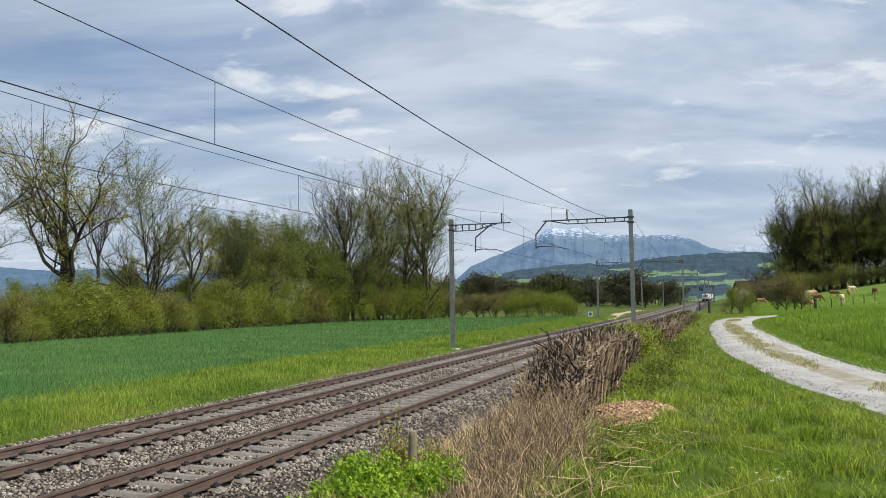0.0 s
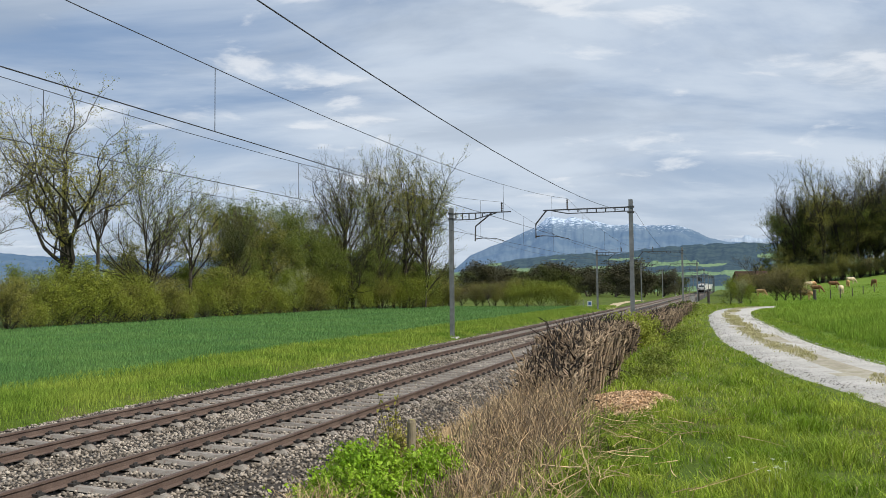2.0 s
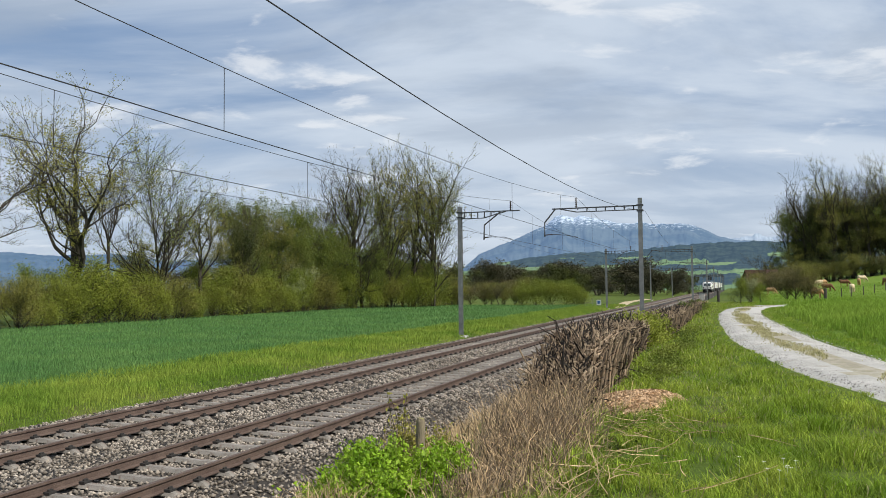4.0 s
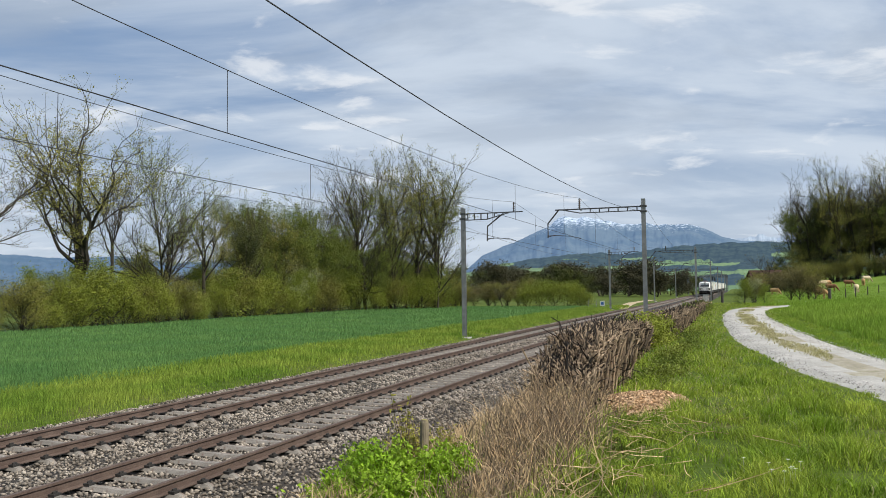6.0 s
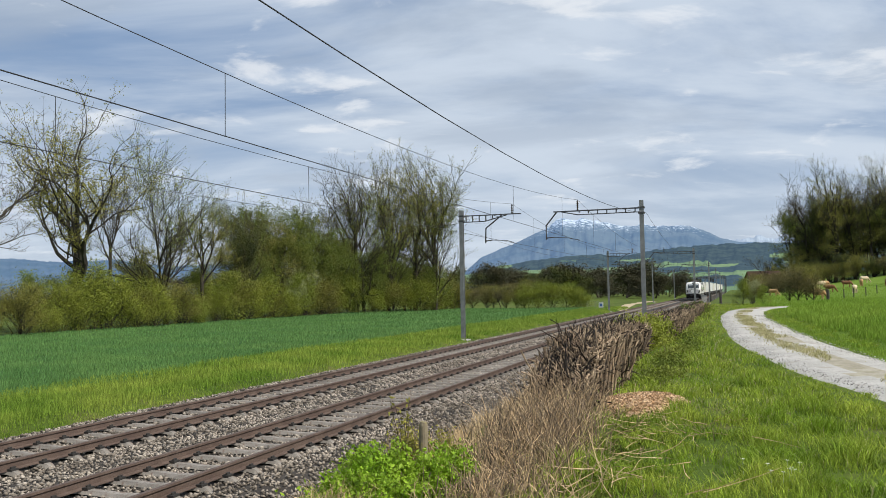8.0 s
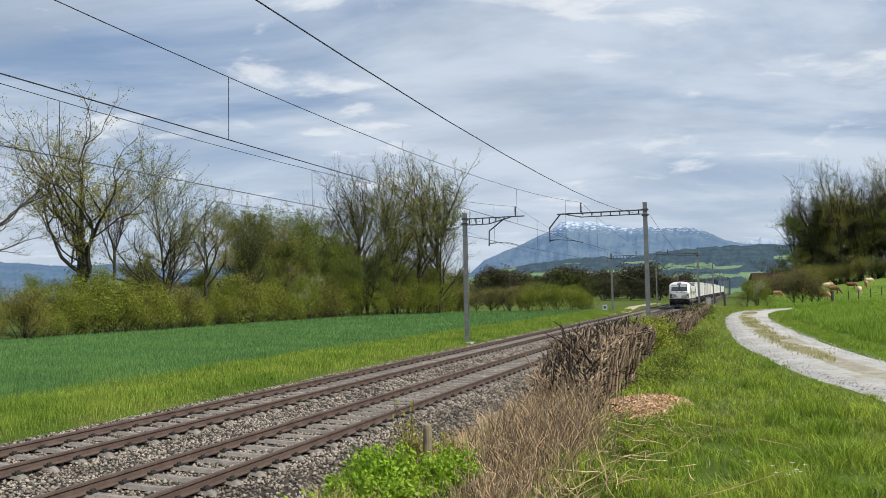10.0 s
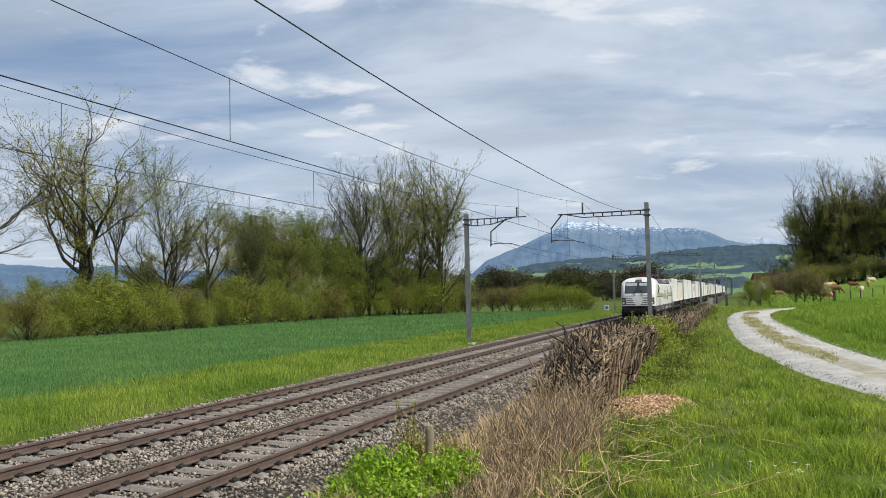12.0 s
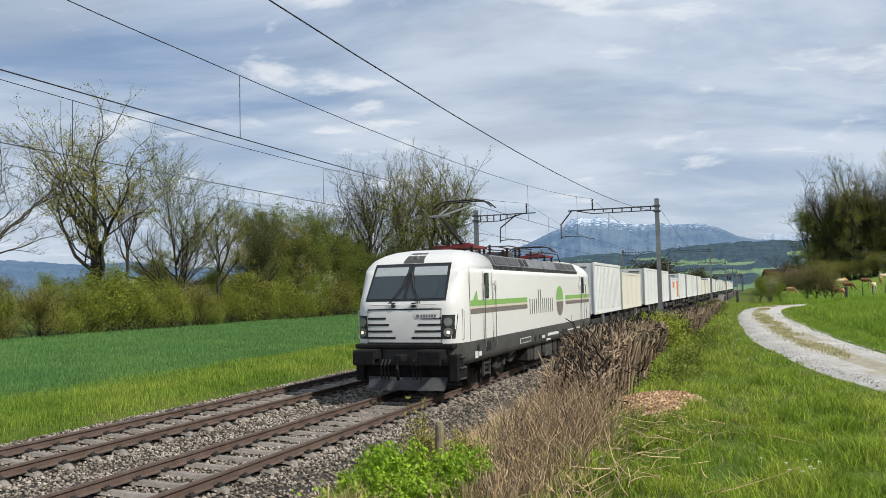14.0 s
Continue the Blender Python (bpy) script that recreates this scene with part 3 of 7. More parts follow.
def snow_mountain():
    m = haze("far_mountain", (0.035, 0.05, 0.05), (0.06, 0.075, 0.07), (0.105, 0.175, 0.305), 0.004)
    nt = m.node_tree
    b = nt.nodes["Principled BSDF"]
    old = b.inputs["Base Color"].links[0].from_socket
    geo = nt.nodes.new("ShaderNodeNewGeometry")
    sep = nt.nodes.new("ShaderNodeSeparateXYZ")
    nt.links.new(geo.outputs["Position"], sep.inputs[0])
    nz = nt.nodes.new("ShaderNodeTexNoise")
    nz.inputs["Scale"].default_value, nz.inputs["Detail"].default_value, nz.inputs["Roughness"].default_value = 0.045, 9, 0.78
    mp = nt.nodes.new("ShaderNodeMapping")
    mp.inputs["Scale"].default_value = (1.0, 0.25, 3.6)
    nt.links.new(geo.outputs["Position"], mp.inputs[0])
    nt.links.new(mp.outputs[0], nz.inputs[0])
    a = nt.nodes.new("ShaderNodeMapRange")
    for k, v in (("From Min", 205.0), ("From Max", 350.0), ("To Min", -0.16), ("To Max", 0.095)):
        a.inputs[k].default_value = v
    nt.links.new(sep.outputs[2], a.inputs[0])
    add = nt.nodes.new("ShaderNodeMath")
    nt.links.new(a.outputs[0], add.inputs[0])
    nt.links.new(nz.outputs[0], add.inputs[1])
    r = nt.nodes.new("ShaderNodeMapRange")
    for k, v in (("From Min", 0.545), ("From Max", 0.58)):
        r.inputs[k].default_value = v
    nt.links.new(add.outputs[0], r.inputs[0])
    mx = nt.nodes.new("ShaderNodeMix")
    mx.data_type = "RGBA"
    nt.links.new(r.outputs[0], mx.inputs[0])
    nt.links.new(old, mx.inputs[6])
    mx.inputs[7].default_value = (0.42, 0.46, 0.5, 1)
    nt.links.new(mx.outputs[2], b.inputs["Base Color"])
    return m


PEAK = [ (-20.2, 0.53), (-18.6, 1.31), (-17.4, 2.31), (-16.1, 2.90), (-14.1, 3.67), (-12.7, 4.44), (-11.9, 4.90), (-11.3, 5.09), (-9.7, 4.84), (-7.8, 4.48), (-6.2, 4.33), (-4.7, 4.30), (-3.6, 4.34), (-2.5, 4.12), (-1.4, 3.55), (-0.3, 3.15), (1.5, 2.85), (2.8, 2.50), (6.8, 1.93) ]
FOOT = [ (-23.5, 0.37), (-18.2, 1.11), (-16.2, 1.68), (-14.1, 2.05), (-11.3, 2.33), (-9.0, 2.44), (-7.4, 2.24), (-5.1, 2.66), (-3.6, 2.78), (-1.4, 2.87), (0.0, 2.90), (1.5, 2.92), (3.5, 2.78), (9.0, 2.39) ]
LEFT = [ (-60.0, 2.75), (-49.1, 2.52), (-45.9, 2.33), (-42.5, 2.46), (-38.9, 1.97), (-34.5, 2.19), (-27.5, 1.42), (-19.4, 0.52) ]
GREEN = [ (-23.5, 0.57), (-17.0, 1.37), (-13.0, 1.47), (-9.0, 1.56), (-4.4, 1.55), (-0.7, 1.54), (2.8, 1.61), (6.8, 1.57) ]

ALPS = [(-3.0, 2.8), (-1.6, 3.0), (-0.6, 3.25), (0.4, 3.12), (1.5, 3.34), (2.4, 3.18), (3.6, 3.26), (6.0, 3.0)]
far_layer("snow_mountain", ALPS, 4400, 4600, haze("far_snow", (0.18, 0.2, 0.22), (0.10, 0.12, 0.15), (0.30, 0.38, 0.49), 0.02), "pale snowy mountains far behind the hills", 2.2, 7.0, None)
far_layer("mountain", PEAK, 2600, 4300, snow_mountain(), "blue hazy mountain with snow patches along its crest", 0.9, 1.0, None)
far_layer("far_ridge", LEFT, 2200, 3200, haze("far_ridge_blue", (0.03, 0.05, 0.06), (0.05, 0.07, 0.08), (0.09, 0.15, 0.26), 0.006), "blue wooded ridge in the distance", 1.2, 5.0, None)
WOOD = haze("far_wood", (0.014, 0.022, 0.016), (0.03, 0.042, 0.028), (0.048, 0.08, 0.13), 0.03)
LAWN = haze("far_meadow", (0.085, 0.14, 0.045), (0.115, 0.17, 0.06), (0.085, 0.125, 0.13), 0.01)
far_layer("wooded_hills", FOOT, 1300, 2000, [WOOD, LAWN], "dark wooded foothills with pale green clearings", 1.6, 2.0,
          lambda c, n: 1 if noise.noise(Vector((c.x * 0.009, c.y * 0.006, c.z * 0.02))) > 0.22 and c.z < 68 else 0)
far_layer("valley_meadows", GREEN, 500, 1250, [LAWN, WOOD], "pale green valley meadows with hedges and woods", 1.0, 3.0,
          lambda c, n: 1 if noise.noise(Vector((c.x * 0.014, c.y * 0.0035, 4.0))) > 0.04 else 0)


# ---------------------------------------------------------------- trees and shrubs


def skeleton_tree(seed, height, spread, trunk_r, levels=5, upright=0.5, fork=0.25, first=0.28, kids=(5, 5, 4, 4)):
    """Branch segments (a, b, ra, rb) and leaf sites of one tree."""
    rng = random.Random(seed)
    segs, tips = [], []

    def grow(p, d, length, r, level):
        n = 5 if level == 0 else 4 if level < 2 else 3 if level < 3 else 2
        pts = [(p.copy(), r)]
        for i in range(n):
            j = Vector((rng.gauss(0, 1), rng.gauss(0, 1), rng.gauss(0, 0.6))) * (0.07 if level == 0 else 0.20)
            d = (d + j + Vector((0, 0, 0.04 + 0.05 * upright if level else 0.05))).normalized()
            p = p + d * (length / n)
            rr = r * (1 - 0.62 * (i + 1) / n) if level else r * (1 - 0.9 * (i + 1) / n)
            pts.append((p.copy(), rr))
        for (a, ra), (b, rb) in zip(pts[:-1], pts[1:]):
            segs.append((a, b, ra, rb, level))
        if level >= levels - 2:
            tips.extend((q[0], level) for q in pts[1:])
        if level < levels - 1:
            k = kids[min(level, len(kids) - 1)]
            for c in range(k):
                u = first + (1 - first) * (c + rng.random()) / k if level == 0 else 0.3 + 0.7 * (c + rng.random()) / k
                i = min(n - 1, int(u * n))
                f = u * n - i
                q = pts[i][0].lerp(pts[i + 1][0], f)
                r0 = pts[i][1] * (1 - f) + pts[i + 1][1] * f
                ang = rng.uniform(0, 6.283)
                side = Vector((math.cos(ang), math.sin(ang), 0))
                side = (side - d * side.dot(d)).normalized()
                tilt = rng.uniform(0.55, 1.0) * (1 - 0.35 * upright)
                nd = (d * math.cos(tilt) + side * math.sin(tilt) * spread).normalized()
                if nd.z < -0.1:
                    nd.z *= 0.3
                ln = length * rng.uniform(0.42, 0.66) * ((1.1 - 0.45 * u) if level == 0 else 1.0)
                grow(q, nd, ln, max(0.02 if trunk_r > 0.15 else 0.009, r0 * rng.uniform(0.55, 0.78)), level + 1)

    grow(Vector((0, 0, -0.3)), Vector((rng.uniform(-0.06, 0.06), rng.uniform(-0.06, 0.06), 1)).normalized(), height * 0.86, trunk_r, 0)
    return segs, tips


def forked_tree(seed, height, trunk_r, limbs=4, bole=0.3, open_=0.75, levels=6, rise=0.10, lean=0.05, reach=0.24):
    """A broadleaf tree whose bole divides into crooked limbs that fork again and again."""
    rng = random.Random(seed)
    segs, tips = [], []

    def grow(p, d, length, r, level):
        n = (5, 5, 4, 3, 3, 2, 2)[level]
        wob = (0.06, 0.17, 0.2, 0.24, 0.26, 0.3, 0.3)[level]
        taper = 0.78 if level == 0 else 0.62
        pts = [(p.copy(), r)]
        for i in range(n):
            d = (d + Vector((rng.gauss(0, wob), rng.gauss(0, wob), rng.gauss(0, wob * 0.7) + (rise if level else 0)))).normalized()
            p = p + d * (length / n)
            pts.append((p.copy(), max(0.012, r * (1 - (1 - taper) * (i + 1) / n))))
        for (a, ra), (b, rb) in zip(pts[:-1], pts[1:]):
            segs.append((a, b, ra, rb, min(level, 2) if level < 4 else 3))
        if level >= levels - 2:
            tips.extend((q[0], level) for q in pts[1:])
        if level >= levels - 1:
            return

        def child(q, base, tilt, ln, rr):
            ang = rng.uniform(0, 6.283)
            side = Vector((math.cos(ang), math.sin(ang), rng.uniform(-0.2, 0.5)))
            side = (side - base * side.dot(base)).normalized()
            nd = (base * math.cos(tilt) + side * math.sin(tilt)).normalized()
            if nd.z < -0.15:
                nd.z *= 0.4
            grow(q, nd.normalized(), ln, max(0.012, rr), level + 1)

        tail, rt = pts[-1]
        if level == 0:
            for k in range(limbs):
                u = rng.uniform(0.5, 1.0) if k else 1.0
                i = min(n - 1, int(u * n))
                q = pts[i][0].lerp(pts[i + 1][0], min(1.0, u * n - i))
                child(q, d, rng.uniform(0.35, 0.9) * open_ * (0.35 if k == 0 else 1.0), height * reach * rng.uniform(0.8, 1.1), rt * rng.uniform(0.55, 0.8) * (1.1 if k == 0 else 0.9))
        else:
            child(tail, d, rng.uniform(0.1, 0.4), length * rng.uniform(0.66, 0.82), rt * 0.86)
            child(tail, d, rng.uniform(0.45, 0.85) * open_, length * rng.uniform(0.55, 0.75), rt * 0.72)
            for k in range(2 if level < 4 else 1):
                i = rng.randrange(1, n)
                child(pts[i][0], d, rng.uniform(0.6, 1.15) * open_, length * rng.uniform(0.4, 0.65), pts[i][1] * 0.55)

    grow(Vector((0, 0, -0.3)), Vector((rng.uniform(-lean, lean), rng.uniform(-lean, lean), 1)).normalized(), height * bole, trunk_r, 0)
    return segs, tips


def seg_arrays(segs):
    vs, fs = [], []
    for a, b, ra, rb, level in segs:
        n = 7 if level == 0 else 4 if level == 1 else 3
        q = (b - a).to_track_quat("Z", "Y")
        o = len(vs)
        for p, r in ((a, ra), (b, rb)):
            for i in range(n):
                w = q @ Vector((math.cos(6.2832 * i / n) * r, math.sin(6.2832 * i / n) * r, 0))
                vs.append(p + w)
        fs += [(o + i, o + (i + 1) % n, o + n + (i + 1) % n, o + n + i) for i in range(n)]
    return vs, fs


def leaf_arrays(sites, per, size, spread, rng):
    """Small bent leaf sprays (two quads each) round the sites."""
    p = np.array([tuple(s) for s in sites], float)
    p = np.repeat(p, per, 0) + rng.normal(0, spread, (len(p) * per, 3))
    n = len(p)
    d = rng.normal(0, 1, (n, 3))
    d /= np.linalg.norm(d, axis=1)[:, None]
    e = np.cross(d, rng.normal(0, 1, (n, 3)))
    e /= np.linalg.norm(e, axis=1)[:, None] + 1e-9
    s = size * rng.uniform(0.6, 1.4, (n, 1))
    k = np.cross(d, e)
    v = np.stack([p - d * s, p + e * s * 0.55 + k * s * 0.2, p + d * s, p - e * s * 0.55 + k * s * 0.2], 1).reshape(-1, 3)
    o = (np.arange(n) * 4)[:, None]
    f = np.concatenate([o + np.array([[0, 1, 2]]), o + np.array([[0, 2, 3]])])
    return v, f


def tree_kind(seed, height, spread, trunk_r, leaf, per, size, leaf_spread, frac=1.0, forked=None, **kw):
    segs, tips = forked_tree(seed, height, trunk_r, **forked) if forked else skeleton_tree(seed, height, spread, trunk_r, **kw)
    rng = np.random.default_rng(seed)
    vs, fs = seg_arrays(segs)
    me = bpy.data.meshes.new("trunk")
    me.from_pydata([tuple(v) for v in vs], [], fs)
    me.materials.append(M["bark"])
    sites = [t[0] for t in tips]
    keep = rng.random(len(sites)) < frac
    sites = [s for s, k in zip(sites, keep) if k]
    v, f = leaf_arrays(sites, per, size, leaf_spread, rng)
    lm = bpy.data.meshes.new("crown")
    lm.vertices.add(len(v))
    lm.vertices.foreach_set("co", v.astype(np.float32).ravel())
    lm.loops.add(f.size)
    lm.loops.foreach_set("vertex_index", f.astype(np.int32).ravel())
    lm.polygons.add(len(f))
    lm.polygons.foreach_set("loop_start", np.arange(0, f.size, 3, dtype=np.int32))
    lm.update(calc_edges=True)
    lm.materials.append(leaf)
    return me, lm, len(fs) * 2 + len(f)


def plant_tree(kind, x, y, height, turn, label, group, wide=1.0, z=None, name="tree", category="tree"):
    """One tree or shrub of the given real height."""
    tall = max(v.co.z for v in kind[0].vertices)
    s = height / tall
    t = thing(name, label, category, group, m=Matrix.LocRotScale((x, y, (ground_z(x, y) if z is None else z) - 0.02), Euler((0, 0, turn)), (s * wide, s * wide, s)))
    for n, me in (("trunk", kind[0]), ("crown", kind[1])):
        o = new(n, me)
        o.parent = t
    return t


OAK = tree_kind(11, 21, 1.2, 0.50, M["leaf_spring"], 8, 0.09, 0.22, 0.45, forked=dict(limbs=7, bole=0.50, open_=1.0, rise=0.10, reach=0.30))
OAK2 = tree_kind(12, 21, 1.0, 0.38, M["leaf_spring"], 7, 0.085, 0.22, 0.36, forked=dict(limbs=6, bole=0.52, open_=0.85, rise=0.12, reach=0.27))
SLIM = tree_kind(13, 18, 0.8, 0.20, M["leaf_fresh"], 4, 0.075, 0.22, 0.9, levels=4, upright=0.35, kids=(30, 7, 4), first=0.12)
BARE = tree_kind(14, 21, 0.95, 0.36, M["leaf_bronze"], 3, 0.06, 0.16, 0.5, forked=dict(limbs=6, bole=0.58, open_=0.95, rise=0.11, reach=0.24))
BARE2 = tree_kind(24, 21, 1.1, 0.34, M["leaf_bronze"], 2, 0.06, 0.16, 0.5, forked=dict(limbs=6, bole=0.52, open_=0.95, rise=0.08, lean=0.07, reach=0.26))
LEAFY = tree_kind(15, 18, 0.95, 0.28, M["leaf_green"], 9, 0.12, 0.42, 1.0, levels=5, upright=0.6, kids=(11, 5, 3, 3), first=0.04)
LEAFY2 = tree_kind(25, 16, 1.0, 0.28, M["leaf_olive"], 8, 0.11, 0.42, 1.0, levels=5, upright=0.5, kids=(11, 5, 3, 3), first=0.03)
DARK = tree_kind(16, 20, 0.9, 0.30, M["leaf_dark"], 12, 0.17, 0.55, 1.0, levels=4, upright=0.6, kids=(18, 6, 4), first=0.02)
IVY = tree_kind(26, 16, 0.35, 0.5, M["leaf_dark"], 24, 0.11, 0.4, 1.0, levels=3, upright=0.6, kids=(44, 5), first=0.03)
SHRUB = tree_kind(17, 4.0, 0.9, 0.05, M["leaf_fresh"], 10, 0.05, 0.24, 0.8, levels=4, upright=0.9, kids=(20, 5, 3), first=0.0)
SHRUB2 = tree_kind(18, 4.0, 0.9, 0.05, M["leaf_lime"], 9, 0.05, 0.24, 0.8, levels=4, upright=0.9, kids=(20, 5, 3), first=0.0)
SHRUB3 = tree_kind(19, 4.0, 0.9, 0.05, M["leaf_olive"], 8, 0.046, 0.24, 0.8, levels=4, upright=0.95, kids=(22, 5, 3), first=0.0)
BLOOM = tree_kind(20, 4.0, 1.1, 0.05, M["bloom"], 9, 0.05, 0.22, 0.55, levels=4, upright=0.8, kids=(16, 5, 3), first=0.0)
TWIGGY = tree_kind(21, 4.0, 1.2, 0.06, M["leaf_tan"], 6, 0.04, 0.18, 0.8, levels=4, upright=0.85, kids=(26, 7, 3), first=0.0)
COPSE = tree_kind(22, 10, 1.0, 0.2, M["leaf_copse"], 6, 0.22, 0.55, 1.0, levels=4, upright=0.5, kids=(14, 5, 3), first=0.0)
COPSE2 = tree_kind(23, 10, 1.0, 0.2, M["leaf_dark"], 6, 0.23, 0.55, 1.0, levels=4, upright=0.5, kids=(14, 5, 3), first=0.0)
rnd = random.Random(5)


def turn():
    return rnd.uniform(0, 6.28)


FIELD_TREES = "trees along the wheat field"
for kind, x, y, hgt, label, wide in (
    (BARE2, -55.5, 46.5, 20.5, "leafless tree with long crooked limbs at the field edge", 1.15),
    (OAK, -54.5, 55.5, 23.2, "tall spreading tree with sparse yellow-green young leaves", 1.15),
    (BARE, -58.0, 63.0, 17.0, "slender forked tree with a few young leaves", 0.8),
    (SLIM, -55.5, 68.0, 21.5, "slim pale-green birch-like tree with fine branches", 1.0),
    (OAK2, -55.0, 73.5, 15.5, "medium tree with yellow-green young leaves", 1.0),
    (OAK2, -58.5, 72.0, 13.5, "medium tree with yellow-green young leaves", 1.0),
    (IVY, -55.0, 81.0, 12.5, "dark ivy-covered tree trunk in the tree belt", 1.0),
    (BARE, -57.0, 84.0, 15.5, "leafless grey tree in the tree belt", 0.8),
    (LEAFY2, -55.5, 88.5, 13.5, "olive-green tree with young leaves", 1.0),
    (LEAFY, -56.5, 92.5, 16.5, "dense dark green tree in the tree belt", 1.0),
    (LEAFY, -54.5, 96.0, 15.5, "dense dark green tree in the tree belt", 1.0),
    (BARE2, -55.0, 100.0, 21.5, "tall leafless grey tree in the tree belt", 0.8),
    (LEAFY2, -56.0, 104.0, 16.0, "olive-green tree with young leaves", 1.0),
    (BARE, -52.0, 105.0, 24.0, "tall leafless tree with brown buds", 0.85),
    (BARE2, -52.5, 109.0, 24.0, "tall leafless tree with brown buds", 0.8),
    (OAK2, -49.0, 110.0, 24.5, "tall tree with young leaves along its trunk", 0.9),
    (OAK, -46.5, 114.5, 26.5, "tall spreading tree with sparse young leaves", 0.9),
    (OAK2, -44.0, 116.0, 26.5, "tall spreading tree with sparse young leaves", 1.05),
    (LEAFY, -52.0, 113.0, 13.0, "dark green understorey tree", 1.0),
    (LEAFY2, -48.0, 119.0, 12.0, "olive-green understorey tree with young leaves", 1.0),
    (DARK, -60.0, 96.0, 12.0, "dark evergreen tree in the tree belt", 1.0),
    (DARK, -58.0, 110.0, 13.0, "dark evergreen tree in the tree belt", 1.0),
    (LEAFY, -50.5, 103.0, 11.5, "dark green understorey tree in the tree belt", 1.1),
    (DARK, -50.5, 108.0, 9.5, "dark evergreen understorey tree in the belt", 1.0),
    (LEAFY, -47.5, 113.0, 11.0, "dark green understorey tree in the tree belt", 1.1),
    (LEAFY2, -44.0, 117.5, 9.0, "olive-green understorey tree with young leaves", 1.1),
    (LEAFY2, -57.5, 79.0, 10.0, "olive-green understorey tree with young leaves", 1.1),
    (LEAFY2, -58.0, 67.0, 9.0, "olive-green understorey tree with young leaves", 1.1),
    (DARK, -62.0, 70.0, 8.0, "dark small evergreen tree behind the shrubs", 1.0),
):
    plant_tree(kind, x, y, hgt, turn(), label, FIELD_TREES, wide)
for i in range(9):
    y = 89 + i * 3.7
    plant_tree((LEAFY, DARK, LEAFY2)[i % 3], -59.5 + rnd.uniform(-1.5, 1.5) + 10 * smooth_step(98, 122, y), y, rnd.uniform(11.0, 15.5), turn(), ("dense green tree deep in the tree belt", "dark evergreen tree deep in the tree belt", "olive-green tree deep in the tree belt")[i % 3], FIELD_TREES, 0.95)
for x, y, hgt in ((-54.0, 86.5, 9.0), (-54.5, 91.0, 11.0), (-53.5, 98.0, 11.5), (-50.0, 106.5, 10.0), (-46.0, 111.5, 9.0), (-43.0, 114.5, 8.0)):
    plant_tree(LEAFY, x, y, hgt, turn(), "young green tree with leaves to the ground", FIELD_TREES, 0.9)
for x, y, hgt in ((-50.0, 104.0, 23.0), (-47.5, 108.5, 25.0), (-57.0, 97.0, 19.0), (-42.5, 113.0, 25.5)):
    plant_tree(SLIM, x, y, hgt * 0.9, turn(), "tall slim tree with fine twigs and pale young leaves", FIELD_TREES, 0.8)

# shrub belt along the field
SHRUB_LABELS = {0: "green hazel shrub with young leaves", 1: "yellow-green hazel shrub with young leaves", 2: "olive-green shrub with young leaves"}
for i in range(68):
    y = 39 + i * 1.3
    x = -52.8 + rnd.uniform(-1.2, 1.0) + 9.5 * smooth_step(95, 118, y)
    k = rnd.choice((0, 1, 1, 1, 2, 2))
    plant_tree((SHRUB, SHRUB2, SHRUB3)[k], x, y, rnd.choice((2.6, 3.4, 4.2, 5.0, 6.3)) * rnd.uniform(0.9, 1.1), turn(), SHRUB_LABELS[k], "shrubs along the wheat field", rnd.uniform(1.0, 1.5), z=-0.75, name="shrub", category="shrub")
for i in range(20):
    y = 44 + i * 3.9
    plant_tree((SHRUB3, TWIGGY, SHRUB)[i % 3], -56.5 + rnd.uniform(-1, 1) + 8 * smooth_step(95, 118, y), y, rnd.uniform(4.5, 6.5), turn(), "tall thin shrub with young leaves behind the hazels", "shrubs behind the hazels", 1.1, name="shrub", category="shrub")
for y in (88.0, 90.2):
    plant_tree(BLOOM, -51.6, y, 6.2 if y > 89 else 4.6, turn(), "shrub covered in white blossom", "blossoming shrubs", 1.0, name="shrub", category="shrub")
    plant_tree(SHRUB, -51.9, y, 5.6, turn(), "pale green shrub among white blossom", "blossoming shrubs", 1.0, name="shrub", category="shrub")
# round willow clump and thin shrubs at the end of the field
for x, y, hgt in ((-31.0, 122.0, 4.6), (-29.0, 123.0, 5.0), (-27.0, 124.0, 5.2), (-25.0, 124.0, 5.0), (-23.0, 124.5, 4.4), (-21.8, 124.0, 3.2)):
    plant_tree(SHRUB2, x, y, hgt, turn(), "yellow-green round willow bush", "willow bushes at the field's end", 1.3, z=-0.9, name="bush", category="bush")
for i in range(10):
    plant_tree((TWIGGY, SHRUB3)[i % 2], -42.5 + i * 1.15, 124 + rnd.uniform(-2, 4), rnd.uniform(3.6, 5.0), turn(), "thin brownish shrub with few leaves", "thin shrubs at the field's end", 1.2, name="shrub", category="shrub")
plant_tree(BARE2, -34.0, 119.0, 4.6, turn(), "small leafless crooked fruit tree", "", 1.1)
# woods across the valley floor
for i in range(44):
    y = rnd.uniform(225, 330)
    x = -84 + i * 1.6 + rnd.uniform(-3, 3)
    plant_tree((COPSE, COPSE2, COPSE)[i % 3], x, y, rnd.uniform(6, 12) * (0.7 if x > -28 else 1.0), turn(), "brownish budding tree of a distant copse", "trees of the distant copse", rnd.uniform(1.2, 1.9))
for i in range(18):
    plant_tree((COPSE2, COPSE)[i % 2], -160 + i * 5.4 + rnd.uniform(-3, 3), rnd.uniform(150, 260), rnd.uniform(7, 12), turn(), "budding tree of a distant copse behind the field", "trees of the copse behind the field", 1.6)
